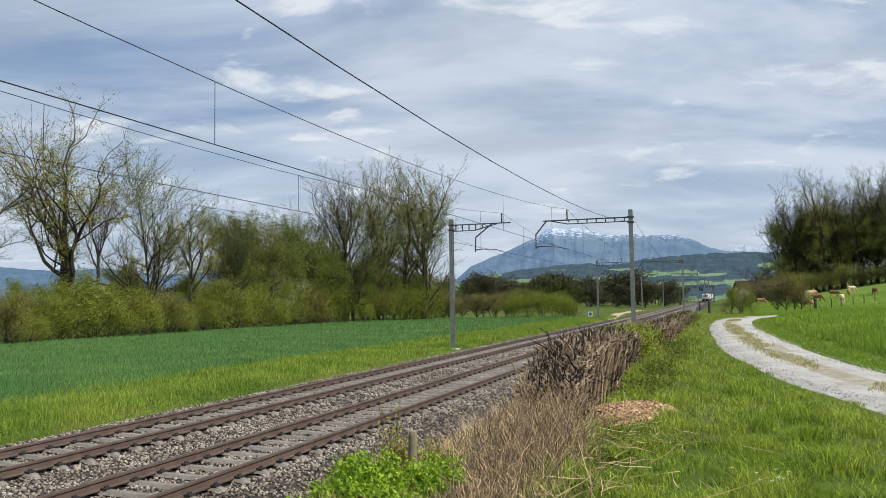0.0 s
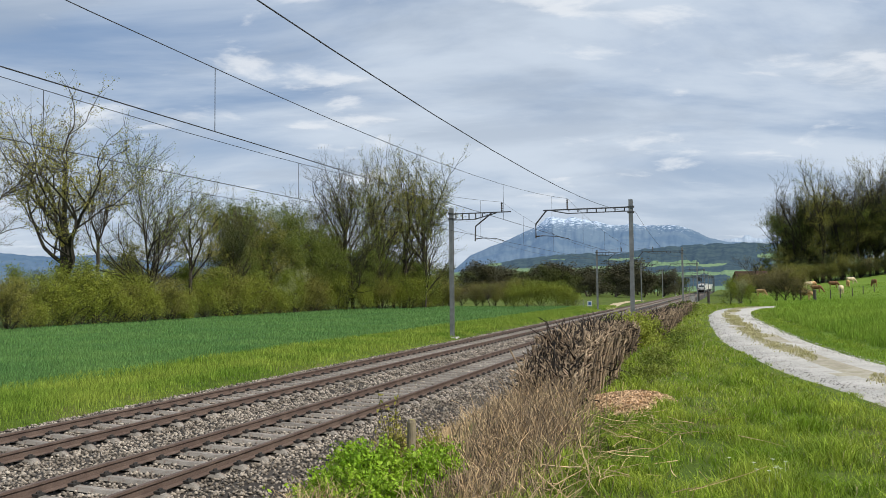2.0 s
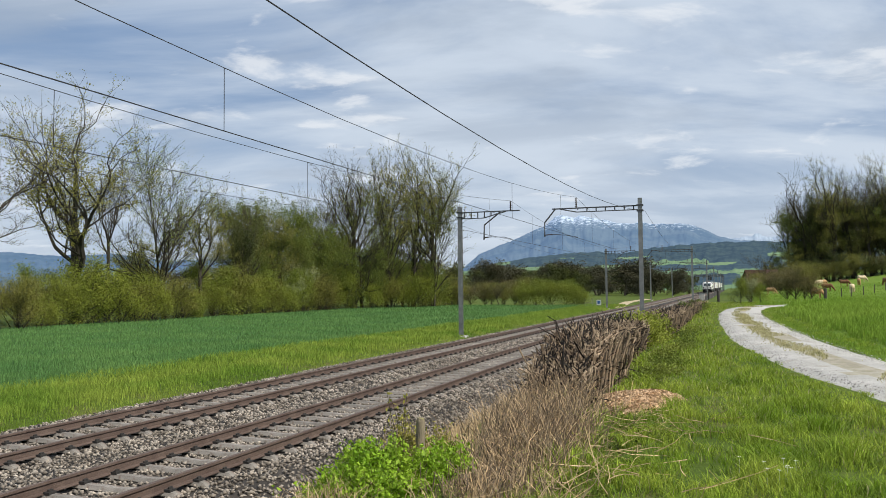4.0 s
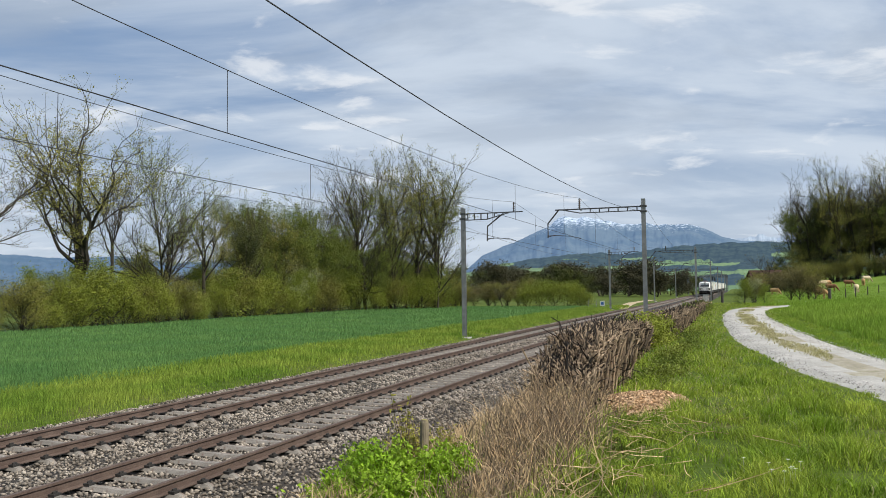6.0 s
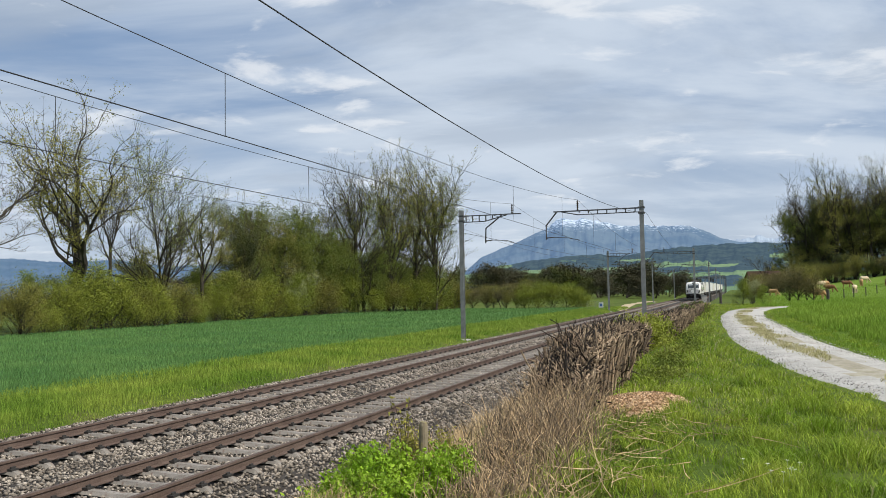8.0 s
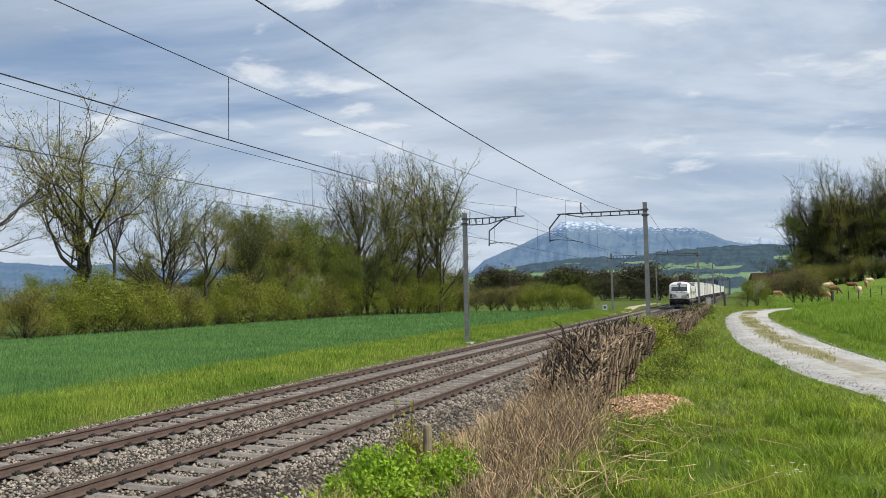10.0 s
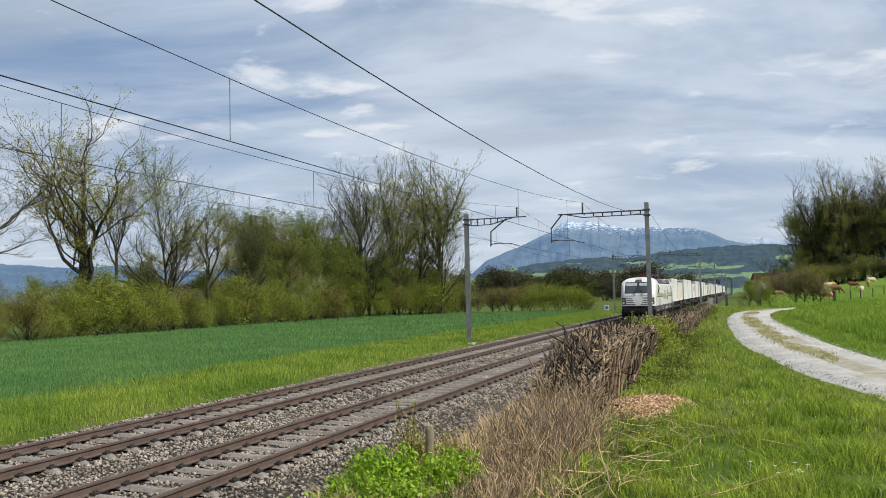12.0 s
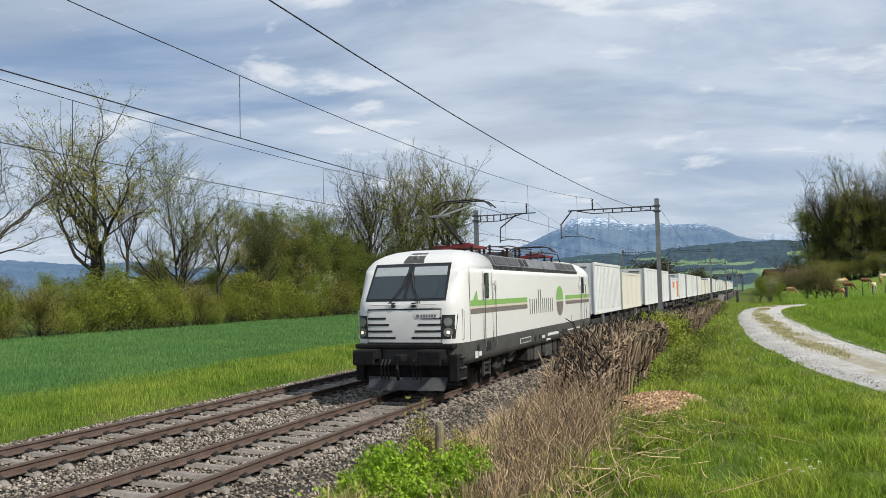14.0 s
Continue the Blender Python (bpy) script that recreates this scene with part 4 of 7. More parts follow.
# grove on the hill
HILL = "trees of the grove on the hill"
for kind, x, y, hgt, label, wide in (
    (BARE, 12.5, 196.0, 22.0, "slim leafless tree at the edge of the grove", 0.7),
    (IVY, 16.5, 190.0, 20.0, "tall tree wrapped in dark ivy", 0.9),
    (BARE2, 15.5, 193.0, 26.0, "tall leafless tree above the ivy", 0.8),
    (OAK2, 20.0, 188.0, 25.5, "tall tree with sparse young leaves", 1.0),
    (BARE, 24.0, 190.0, 23.0, "tall leafless brown tree of the grove", 0.9),
    (BARE2, 27.0, 186.0, 23.5, "tall leafless brown tree of the grove", 0.9),
    (OAK2, 31.0, 192.0, 23.5, "tall tree with sparse young leaves", 1.0),
    (BARE, 34.0, 186.0, 24.0, "tall leafless brown tree of the grove", 0.9),
    (BARE2, 38.0, 190.0, 27.0, "tall leafless brown tree of the grove", 0.9),
):
    plant_tree(kind, x, y, hgt + 0.08 * x, turn(), label, HILL, wide)
for i in range(26):
    x = 7.0 + i * 1.4
    plant_tree((LEAFY2, DARK, LEAFY2, LEAFY)[i % 4], x, 192 + rnd.uniform(-4, 6), (5.0 + 10.0 * smooth_step(7, 20, x)) * rnd.uniform(0.9, 1.35), turn(), ("dense olive understorey tree of the grove", "dark understorey tree of the grove", "dense olive understorey tree of the grove", "green understorey tree of the grove")[i % 4], "understorey of the grove", 1.15)
for i in range(22):
    x = 7.5 + i * 1.6
    plant_tree((SHRUB3, TWIGGY)[i % 2], x, 183 + rnd.uniform(-1.5, 1.5), rnd.uniform(3.0, 5.5), turn(), "olive-brown shrub along the edge of the grove", "shrubs at the grove's edge", 1.5, name="shrub", category="shrub")
for i in range(8):
    plant_tree((BARE, BARE2)[i % 2], 13.0 + i * 3.4, 203 + rnd.uniform(-3, 4), rnd.uniform(20, 25), turn(), "tall leafless tree deep in the grove", HILL, 0.9)
for i in range(12):
    plant_tree((LEAFY2, DARK)[i % 2], 7.5 + i * 2.7, 184 + rnd.uniform(-1, 3), rnd.uniform(4, 7), turn(), "dark green shrub at the foot of the grove", "shrubs at the grove's edge", 1.2, name="shrub", category="shrub")
# bushes beside the gravel track
for x, y, hgt, k, lab in ((0.6, 82.0, 2.6, SHRUB, "dark green thorn bush with white blossom beside the track"), (1.6, 83.5, 3.0, SHRUB3, "dark green thorn bush beside the track"), (2.4, 82.5, 2.0, SHRUB, "dark green thorn bush beside the track"), (1.4, 82.2, 2.5, BLOOM, "thorn bush with white blossom beside the track")):
    plant_tree(k, x, y, hgt, turn(), lab, "thorn bushes beside the track", 1.15, name="bush", category="bush")
for x, y, hgt, k in ((6.6, 100.0, 4.2, TWIGGY), (7.6, 101.0, 4.0, SHRUB3), (5.9, 101.5, 3.8, TWIGGY), (8.2, 99.5, 3.0, TWIGGY)):
    plant_tree(k, x, y, hgt, turn(), "brownish willow bush with thin twigs on the pasture", "willow bushes on the pasture", 1.25, name="bush", category="bush")
for x, y in ((5.9, 158.0), (7.0, 156.0), (8.2, 157.0)):
    plant_tree(TWIGGY, x, y, 4.3, turn(), "brownish thin bush before the barn", "bushes before the barn", 1.2, name="bush", category="bush")
plant_tree(BARE2, 4.6, 166.0, 10.0, turn(), "small leafless tree beside the barn", "", 0.8)

# ---------------------------------------------------------------- locomotive
SPEED, SLOWING, FRONT_END, RUN_X = 25.4, 0.10, 18.2, -8.36
MOVING = []
LG = 18.98
# black steel, darkened further: shade round the buffers and underframe is in the colour
M["shadeblack"] = mat("sooty_black_steel", (0.008, 0.008, 0.009), (0.016, 0.015, 0.015), 0.75, scale=4, c3=(0.024, 0.021, 0.019), spec=0.15)
M["glass"] = mat("cab_glass", (0.02, 0.03, 0.035), (0.03, 0.04, 0.045), 0.06, scale=0.8, spec=0.8)
M["black"] = mat("black_trim", (0.012, 0.012, 0.013), (0.02, 0.02, 0.02), 0.55)
M["green_paint"] = mat("green_stripe", (0.20, 0.38, 0.10), (0.23, 0.42, 0.12), 0.4, grain=0.03)
M["brown_paint"] = mat("brown_stripe", (0.16, 0.135, 0.125), (0.19, 0.16, 0.145), 0.45, grain=0.03)
M["sand_paint"] = mat("sand_stripe", (0.55, 0.50, 0.40), (0.6, 0.55, 0.45), 0.45, grain=0.03)
M["letter"] = mat("letter_grey", (0.13, 0.125, 0.12), (0.16, 0.155, 0.15), 0.5, grain=0.03)
M["roofgrey"] = mat("roof_grey_panel", (0.13, 0.135, 0.14), (0.17, 0.175, 0.18), 0.5, scale=1.5, c3=(0.22, 0.21, 0.20), fine=15)
M["red_metal"] = mat("red_primer", (0.13, 0.02, 0.02), (0.18, 0.03, 0.03), 0.6)
M["wheel"] = mat("wheel_steel", (0.07, 0.06, 0.055), (0.11, 0.095, 0.085), 0.6, 0.5, scale=4)
M["blind"] = mat("sun_blind", (0.30, 0.33, 0.34), (0.34, 0.37, 0.38), 0.7)
M["plate_white"] = mat("plate_white", (0.62, 0.62, 0.60), (0.58, 0.58, 0.56), 0.5)
M["yellow"] = mat("yellow_mark", (0.7, 0.5, 0.06), (0.75, 0.55, 0.08), 0.6)
M["orange_print"] = mat("orange_print", (0.62, 0.16, 0.06), (0.68, 0.2, 0.08), 0.6)
M["lens_glass"] = mat("headlamp_glass", (0.25, 0.25, 0.25), (0.35, 0.35, 0.35), 0.15, 0.6)
LIT = bpy.data.materials.new("lit_headlamp")
LIT.use_nodes = True
LIT.node_tree.nodes["Principled BSDF"].inputs["Emission Color"].default_value = (1.0, 0.72, 0.36, 1)
LIT.node_tree.nodes["Principled BSDF"].inputs["Emission Strength"].default_value = 1.0


def table(z, rows):
    return float(np.interp(z, [r[0] for r in rows], [r[1] for r in rows]))


def nose_y(z):
    return table(z, [(0.8, 0.62), (1.38, 0.53), (2.0, 0.53), (2.38, 0.57), (2.5, 0.63), (3.0, 0.96), (3.4, 1.22), (3.55, 1.36), (3.68, 1.6), (3.78, 1.95), (3.84, 2.4), (3.87, 3.0)])


def half_w(z):
    return table(z, [(0.8, 1.47), (1.2, 1.5), (2.4, 1.5), (3.28, 1.47), (3.42, 1.42), (3.55, 1.33), (3.68, 1.17), (3.78, 0.96), (3.84, 0.7), (3.87, 0.35)])


PLAN = [(0, 0), (0.3, 0.004), (0.55, 0.014), (0.7, 0.035), (0.77, 0.06), (0.84, 0.12), (0.9, 0.24), (0.95, 0.44), (0.985, 0.73), (1.0, 1.0)]


def depth(z):
    return max(0.30, 1.42 - nose_y(z)) if z < 3.3 else 0.30 + (z - 3.3) * 0.5


def front_y(x, z):
    return nose_y(z) + depth(z) * table(min(1.0, abs(x) / half_w(z)), PLAN)


def outline(z, back):
    """Half plan of the cab at height z, mirrored to a full outline running round the nose to y = back."""
    w = half_w(z)
    half = [(w * a, nose_y(z) + depth(z) * b) for a, b in PLAN]
    return [(-w, back)] + [(-x, y) for x, y in half[::-1]] + half[1:] + [(w, back)]


def nose_patch(name, x0, x1, z0, z1, material, parent, off=0.006, label="", lean0=0.0, lean1=0.0, nx=10, nz=8):
    """A sheet that follows the curved front; lean: how far each side moves inward towards its top."""
    vs, fs = [], []
    for j in range(nz + 1):
        v = j / nz
        z = z0 + (z1 - z0) * v
        a, b = x0 + lean0 * v, x1 - lean1 * v
        for i in range(nx + 1):
            x = a + (b - a) * i / nx
            vs.append((x, front_y(x, z) - off, z))
    n = nx + 1
    fs = [(j * n + i, j * n + i + 1, (j + 1) * n + i + 1, (j + 1) * n + i) for j in range(nz) for i in range(nx)]
    return mesh_ob(name, vs, fs, material, parent, label, True)


def side_sheet(name, y0, y1, z0, z1, material, parent, label="", out=0.006, slant=0.0, side=1):
    x = side * (1.5 + out)
    bm = bmesh.new()
    vs = [bm.verts.new(p) for p in ((x, y0, z0), (x, y1, z0), (x, y1, z1), (x, y0 + slant, z1))]
    r = bm.faces.new(vs)
    e = bmesh.ops.extrude_face_region(bm, geom=[r])
    for v in e["geom"]:
        if isinstance(v, bmesh.types.BMVert):
            v.co.x -= side * out * 1.6
    return part(name, bm, material, parent, label)


def flip(ob):
    """The same part at the other end of the locomotive."""
    o = new(ob.name.split(".")[0], ob.data)
    o.parent = ob.parent
    o.matrix_basis = pose(0, LG, 0, 0, 0, 180)
    return o


def wheelset(name, parent, y, r=0.6):
    ob = thing(name, "", "", m=pose(0, y, r))
    ob.parent = parent
    bm = bmesh.new()
    tube(bm, (-0.72, 0, 0), (0.72, 0, 0), 0.09, n=10)
    part("axle", bm, M["wheel"], ob)
    for s in (-1, 1):
        bm = bmesh.new()
        tube(bm, (s * 0.70, 0, 0), (s * 0.82, 0, 0), r, r, 28)
        tube(bm, (s * 0.66, 0, 0), (s * 0.70, 0, 0), r + 0.028, r + 0.028, 28)
        tube(bm, (s * 0.82, 0, 0), (s * 0.84, 0, 0), r * 0.8, r * 0.76, 24)
        tube(bm, (s * 0.82, 0, 0), (s * 0.90, 0, 0), 0.16, 0.14, 12)
        for k in range(6):
            a = k * math.pi / 3
            tube(bm, (s * 0.835, math.cos(a) * 0.3, math.sin(a) * 0.3), (s * 0.855, math.cos(a) * 0.3, math.sin(a) * 0.3), 0.045, n=6)
        part("wheel", bm, M["wheel"], ob)
    return ob


def locomotive():
    t = thing("electric_locomotive", "white electric locomotive with green and brown side stripes, headlamps lit", "locomotive")
    zs = [0.82, 1.0, 1.2, 1.38, 1.7, 2.0, 2.3, 2.42, 2.6, 2.9, 3.15, 3.28]
    mid = LG / 2
    # body walls, one continuous shell round both noses
    vs, fs = [], []
    for z in zs:
        half = outline(z, mid)[1:-1]
        vs += [(x, y, z) for x, y in half] + [(-x, LG - y, z) for x, y in half]
    n = len(vs) // len(zs)
    mats = []
    for j in range(len(zs) - 1):
        for i in range(n):
            fs.append((j * n + i, j * n + (i + 1) % n, (j + 1) * n + (i + 1) % n, (j + 1) * n + i))
            mats.append(1 if zs[j] < 1.37 else 0)
    fs.append(tuple(range((len(zs) - 1) * n, len(zs) * n)))
    mats.append(0)
    fs.append(tuple(range(n))[::-1])
    mats.append(1)
    body = mesh_ob("body", vs, fs, [M["white"], M["graypaint"]], t, "white painted body with a dark grey skirt")
    body.data.polygons.foreach_set("material_index", mats)
    body.data.polygons.foreach_set("use_smooth", [True] * (len(fs) - 2) + [False, False])
    # cab roofs
    zr = [3.28, 3.35, 3.42, 3.48, 3.55, 3.62, 3.68, 3.73, 3.78, 3.81, 3.84, 3.87]
    vs, fs = [], []
    for z in zr:
        vs += [(x, y, z) for x, y in outline(z, 3.62 + 0.3 * (z - 3.28))]
    n = len(vs) // len(zr)
    for j in range(len(zr) - 1):
        fs += [(j * n + i, j * n + i + 1, (j + 1) * n + i + 1, (j + 1) * n + i) for i in range(n - 1)]
        fs.append((j * n + n - 1, j * n, (j + 1) * n, (j + 1) * n + n - 1))
    fs.append(tuple(range((len(zr) - 1) * n, len(zr) * n)))
    flip(mesh_ob("cab_roof", vs, fs, M["white"], t, "rounded white cab roof", True))
    # roof machine covers: slanted grey panels between the cabs
    ys = [3.78, 5.2, 6.55, 7.1, 7.6, 9.7, 11.6, 12.6, 13.6, 14.5, 15.2]
    for a, b in zip(ys[:-1], ys[1:]):
        bm = bmesh.new()
        sec = [(1.46, 3.40), (1.30, 3.70), (1.18, 3.73), (-1.18, 3.73), (-1.30, 3.70), (-1.46, 3.40)]
        ra = [bm.verts.new((x, a + 0.02, z)) for x, z in sec]
        rb = [bm.verts.new((x, b - 0.02, z)) for x, z in sec]
        for i in range(5):
            bm.faces.new((ra[i], ra[i + 1], rb[i + 1], rb[i]))
        bm.faces.new(ra)
        bm.faces.new(rb[::-1])
        c = part("roof_cover", bm, M["roofgrey"], t, "slanted grey roof cover")
        if b - a < 1.5 and b - a > 0.45:
            bm = bmesh.new()
            q = [(1.452, a + 0.12, 3.445), (1.452, b - 0.12, 3.445), (1.33, b - 0.12, 3.67), (1.33, a + 0.12, 3.67)]
            bm.faces.new([bm.verts.new(Vector(p) + Vector((0.006, 0, 0.004))) for p in q])
            g = bmesh.ops.extrude_face_region(bm, geom=bm.faces[:])
            for v in g["geom"]:
                if isinstance(v, bmesh.types.BMVert):
                    v.co.x -= 0.012
            part("vent_grille", bm, M["black"] if b - a < 0.6 else M["graypaint"], c)
    bm = bmesh.new()
    box(bm, -1.44, 1.44, 3.62, LG - 3.62, 3.28, 3.41)
    part("vent_band", bm, M["black"], t, "black vent band under the roof edge")
    bm = bmesh.new()
    for k in range(90):
        y = 3.7 + k * 0.129
        for s in (-1, 1):
            box(bm, s * 1.455 - 0.012, s * 1.455 + 0.012, y, y + 0.05, 3.29, 3.38)
    tagged(part("vent_ribs", bm, M["graypaint"], t), kind="stuff")
    # front: windscreen, grille, lamps
    flip(nose_patch("windscreen_frame", -1.13, 1.13, 2.46, 3.44, M["black"], t, 0.006, "black windscreen surround", 0.05, 0.05, 16, 10))
    for s in (-1, 1):
        x0, x1 = (-1.07, -0.05) if s < 0 else (0.05, 1.07)
        pane = nose_patch("windscreen", x0, x1, 2.52, 3.38, M["glass"], t, 0.014, "dark tinted windscreen pane", 0.04 if s < 0 else 0, 0.04 if s > 0 else 0, 10, 8)
        flip(pane)
        b = nose_patch("sun_blind", x0 + 0.04, x1 - 0.04, 3.12, 3.35, M["blind"], t, 0.017, "grey sun blind behind the glass", 0.02 if s < 0 else 0, 0.02 if s > 0 else 0, 8, 3)
        bm = bmesh.new()
        px, tx = 0.17 * s + 0.05, 0.02 * s
        for dx in (0, 0.045):
            pts = [Vector((0.42 * s + dx, 0, 2.40)), Vector((0.13 * s + dx, 0, 2.85)), Vector((0.06 * s + dx, 0, 3.2))]
            for p in pts:
                p.y = front_y(p.x, p.z) - 0.05
            bent(bm, pts, 0.013, 5)
        part("wiper", bm, M["black"], t, "black windscreen wiper")
        bm = bmesh.new()
        cx = 0.28 * s
        box(bm, cx - 0.05, cx + 0.05, front_y(cx, 2.36) - 0.06, front_y(cx, 2.36) + 0.02, 2.30, 2.42, 0.015)
        part("washer_block", bm, M["black"], t)
        bm = bmesh.new()
        pts = [Vector((s * (0.12 + 0.8 * k / 6), 0, 2.37)) for k in range(7)]
        for p in pts:
            p.y = front_y(p.x, p.z) - 0.05
        bent(bm, pts, 0.014, 5)
        part("hand_rail_bar", bm, M["white"], t)
        # headlamp cluster in a dark surround
        xa, xb = (1.02, 1.34) if s > 0 else (-1.34, -1.02)
        hs = nose_patch("headlamp_surround", xa, xb, 1.50, 2.10, M["black"], t, 0.008, "black headlamp surround", 0.03 if s > 0 else -0.05, -0.05 if s > 0 else 0.03, 6, 6)
        flip(hs)
        for z, m_, r, nm in ((1.66, LIT, 0.045, "headlamp"), (1.66, M["lens_glass"], 0.125, "lamp_ring"), (1.92, M["lens_glass"], 0.12, "marker_lamp")):
            cx = s * 1.19
            y = front_y(cx, z)
            bm = bmesh.new()
            d = Vector((s * 0.35, -1, 0)).normalized()
            c = Vector((cx, y, z))
            tube(bm, c - d * 0.02, c + d * (0.03 if nm == "headlamp" else 0.02), r, r * 0.94, 16)
            part(nm, bm, m_, hs)
    flip(nose_patch("roof_lamp_panel", -0.30, 0.30, 3.45, 3.74, M["graypaint"], t, 0.006, "dark grey panel of the top lamp", 0.06, 0.06, 8, 6))
    bm = bmesh.new()
    y = front_y(0, 3.58)
    tube(bm, (0, y + 0.05, 3.56), (0, y - 0.035, 3.56), 0.105, 0.1, 18)
    ring = part("top_lamp_ring", bm, M["lens_glass"], t)
    bm = bmesh.new()
    tube(bm, (0, y, 3.56), (0, y - 0.045, 3.56), 0.06, 0.055, 14)
    part("top_lamp", bm, M["graypaint"], ring)
    # nose panel and its dark slots
    flip(nose_patch("nose_seam", -1.03, 1.03, 2.235, 2.265, M["black"], t, 0.007, "", 0, 0, 16, 1))
    for s in (-1, 1):
        x0, x1 = (-1.03, -1.015) if s < 0 else (1.015, 1.03)
        flip(nose_patch("nose_seam", x0, x1, 1.42, 2.25, M["black"], t, 0.007, "", 0, 0, 1, 8))
        for k in range(4):
            z = 1.50 + 0.165 * k
            inner = 0.22 + 0.09 * k
            x0, x1 = (-1.02, -inner) if s < 0 else (inner, 1.02)
            vs = nose_patch("grille_slot", x0, x1, z, z + 0.052, M["black"], t, 0.009, "", 0, 0, 8, 1)
            flip(vs)
    bm = bmesh.new()
    plate = nose_patch("number_plate", 0.32, 0.98, 2.02, 2.14, M["plate_white"], t, 0.012, "white plate with dark bars", 0, 0, 6, 1)
    for k, (a, b) in enumerate(((0.36, 0.44), (0.48, 0.53), (0.55, 0.60), (0.62, 0.67), (0.70, 0.75), (0.77, 0.82), (0.84, 0.89))):
        nose_patch("plate_bar", a, b, 2.045, 2.115, M["letter"], plate, 0.018, "", 0, 0, 1, 1)
    nose_patch("nose_sill", -1.05, 1.05, 1.375, 1.41, M["black"], t, 0.006, "", 0, 0, 12, 1)
    # buffer beam, buffers, coupling, plough
    for end in (0, 1):
        m_ = pose(0, LG, 0, 0, 0, 180) if end else Matrix()
        bm = bmesh.new()
        box(bm, -1.36, 1.36, 0.46, 1.1, 1.25, 1.37, 0.03)
        box(bm, -1.34, 1.34, 0.74, 1.12, 0.5, 1.26, 0.03)
        box(bm, 1.18, 1.42, 0.62, 1.35, 0.42, 1.1, 0.02)
        box(bm, -1.42, -1.18, 0.62, 1.35, 0.42, 1.1, 0.02)
        part("buffer_beam", bm, M["shadeblack"], t, "near-black buffer beam").matrix_basis = m_
        for s in (-1, 1):
            bm = bmesh.new()
            tube(bm, (s * 0.875, 0.06, 1.05), (s * 0.875, 0.62, 1.05), 0.12, 0.16, 14)
            sh = part("buffer", bm, M["shadeblack"], t, "black buffer")
            sh.matrix_basis = m_
            bm = bmesh.new()
            box(bm, s * 0.9 - 0.30, s * 0.9 + 0.30, 0.0, 0.09, 0.86, 1.24, 0.035)
            box(bm, s * 0.9 - 0.27, s * 0.9 + 0.27, 0.09, 0.6, 1.0, 1.25, 0.02)
            part("buffer_head", bm, M["shadeblack"], sh)
            bm = bmesh.new()
            for k in range(3):
                z = 0.47 + k * 0.27
                box(bm, s * 1.30 - 0.14, s * 1.30 + 0.17, 0.75, 1.15, z, z + 0.03)
            part("cab_step", bm, M["graypaint"], t).matrix_basis = m_
        bm = bmesh.new()
        box(bm, -0.11, 0.11, 0.12, 0.5, 0.94, 1.12, 0.03)
        bent(bm, [(0, 0.1, 1.0), (0.02, 0.05, 0.8), (0.0, 0.12, 0.62), (-0.02, 0.2, 0.5)], 0.045)
        part("coupling_hook", bm, M["shadeblack"], t).matrix_basis = m_
        for k in range(6):
            x = (-0.55, -0.45, -0.35, 0.33, 0.43, 0.52)[k]
            bm = bmesh.new()
            bent(bm, [(x, 0.44, 0.98), (x + 0.02, 0.26, 0.85), (x + 0.03, 0.28, 0.62), (x - 0.02, 0.4, 0.5)], 0.025, 5)
            part("brake_hose", bm, M["black"], t).matrix_basis = m_
        bm = bmesh.new()
        a = [bm.verts.new(p) for p in ((-1.05, 0.62, 0.2), (0, 0.5, 0.2), (1.05, 0.62, 0.2), (1.12, 0.75, 0.52), (0, 0.62, 0.52), (-1.12, 0.75, 0.52))]
        bm.faces.new((a[0], a[1], a[4], a[5]))
        bm.faces.new((a[1], a[2], a[3], a[4]))
        bmesh.ops.solidify(bm, geom=bm.faces[:], thickness=0.05)
        box(bm, -1.0, 1.0, 0.75, 1.3, 0.45, 0.85)
        part("rail_guard", bm, M["roofgrey"], t, "grey rail guard plough").matrix_basis = m_
    # cab doors, side windows, hand rails
    for side in (1, -1):
        for end in (0, 1):
            y = (lambda v: LG - v) if end else (lambda v: v)
            d0, d1 = sorted((y(2.55), y(3.35)))
            for a, b in ((d0 - 0.012, d0 + 0.012), (d1 - 0.012, d1 + 0.012)):
                side_sheet("door_seam", a, b, 1.25, 3.22, M["black"], t, "", 0.004, side=side)
            w0, w1 = sorted((y(2.66), y(3.0)))
            bm = bmesh.new()
            box(bm, side * 1.508 - 0.012, side * 1.508 + 0.012, w0, w1, 2.48, 3.18, 0.011)
            win = part("side_window", bm, M["black"], t, "narrow rounded door window")
            bm = bmesh.new()
            box(bm, side * 1.516 - 0.01, side * 1.516 + 0.01, w0 + 0.05, w1 - 0.05, 2.54, 3.12, 0.009)
            part("pane", bm, M["glass"], win)
            for yy in (2.47, 3.45):
                bm = bmesh.new()
                bent(bm, [(side * 1.50, y(yy), 1.12), (side * 1.57, y(yy), 1.18), (side * 1.57, y(yy), 2.82), (side * 1.50, y(yy), 2.88)], 0.018)
                part("grab_rail", bm, M["galv"], t, "thin steel grab rail")
            bm = bmesh.new()
            box(bm, side * 1.52 - 0.04, side * 1.52 + 0.04, y(3.62) - 0.05, y(3.62) + 0.05, 2.75, 2.98, 0.02)
            part("camera_mirror", bm, M["white"], t)
            bm = bmesh.new()
            bent(bm, [(side * 1.43, y(0.98), 1.45), (side * 1.50, y(0.98), 1.5), (side * 1.50, y(0.98), 2.2), (side * 1.43, y(0.98), 2.25)], 0.018)
            part("grab_rail", bm, M["white"], t)
            s0, s1 = sorted((y(1.40), y(1.42)))
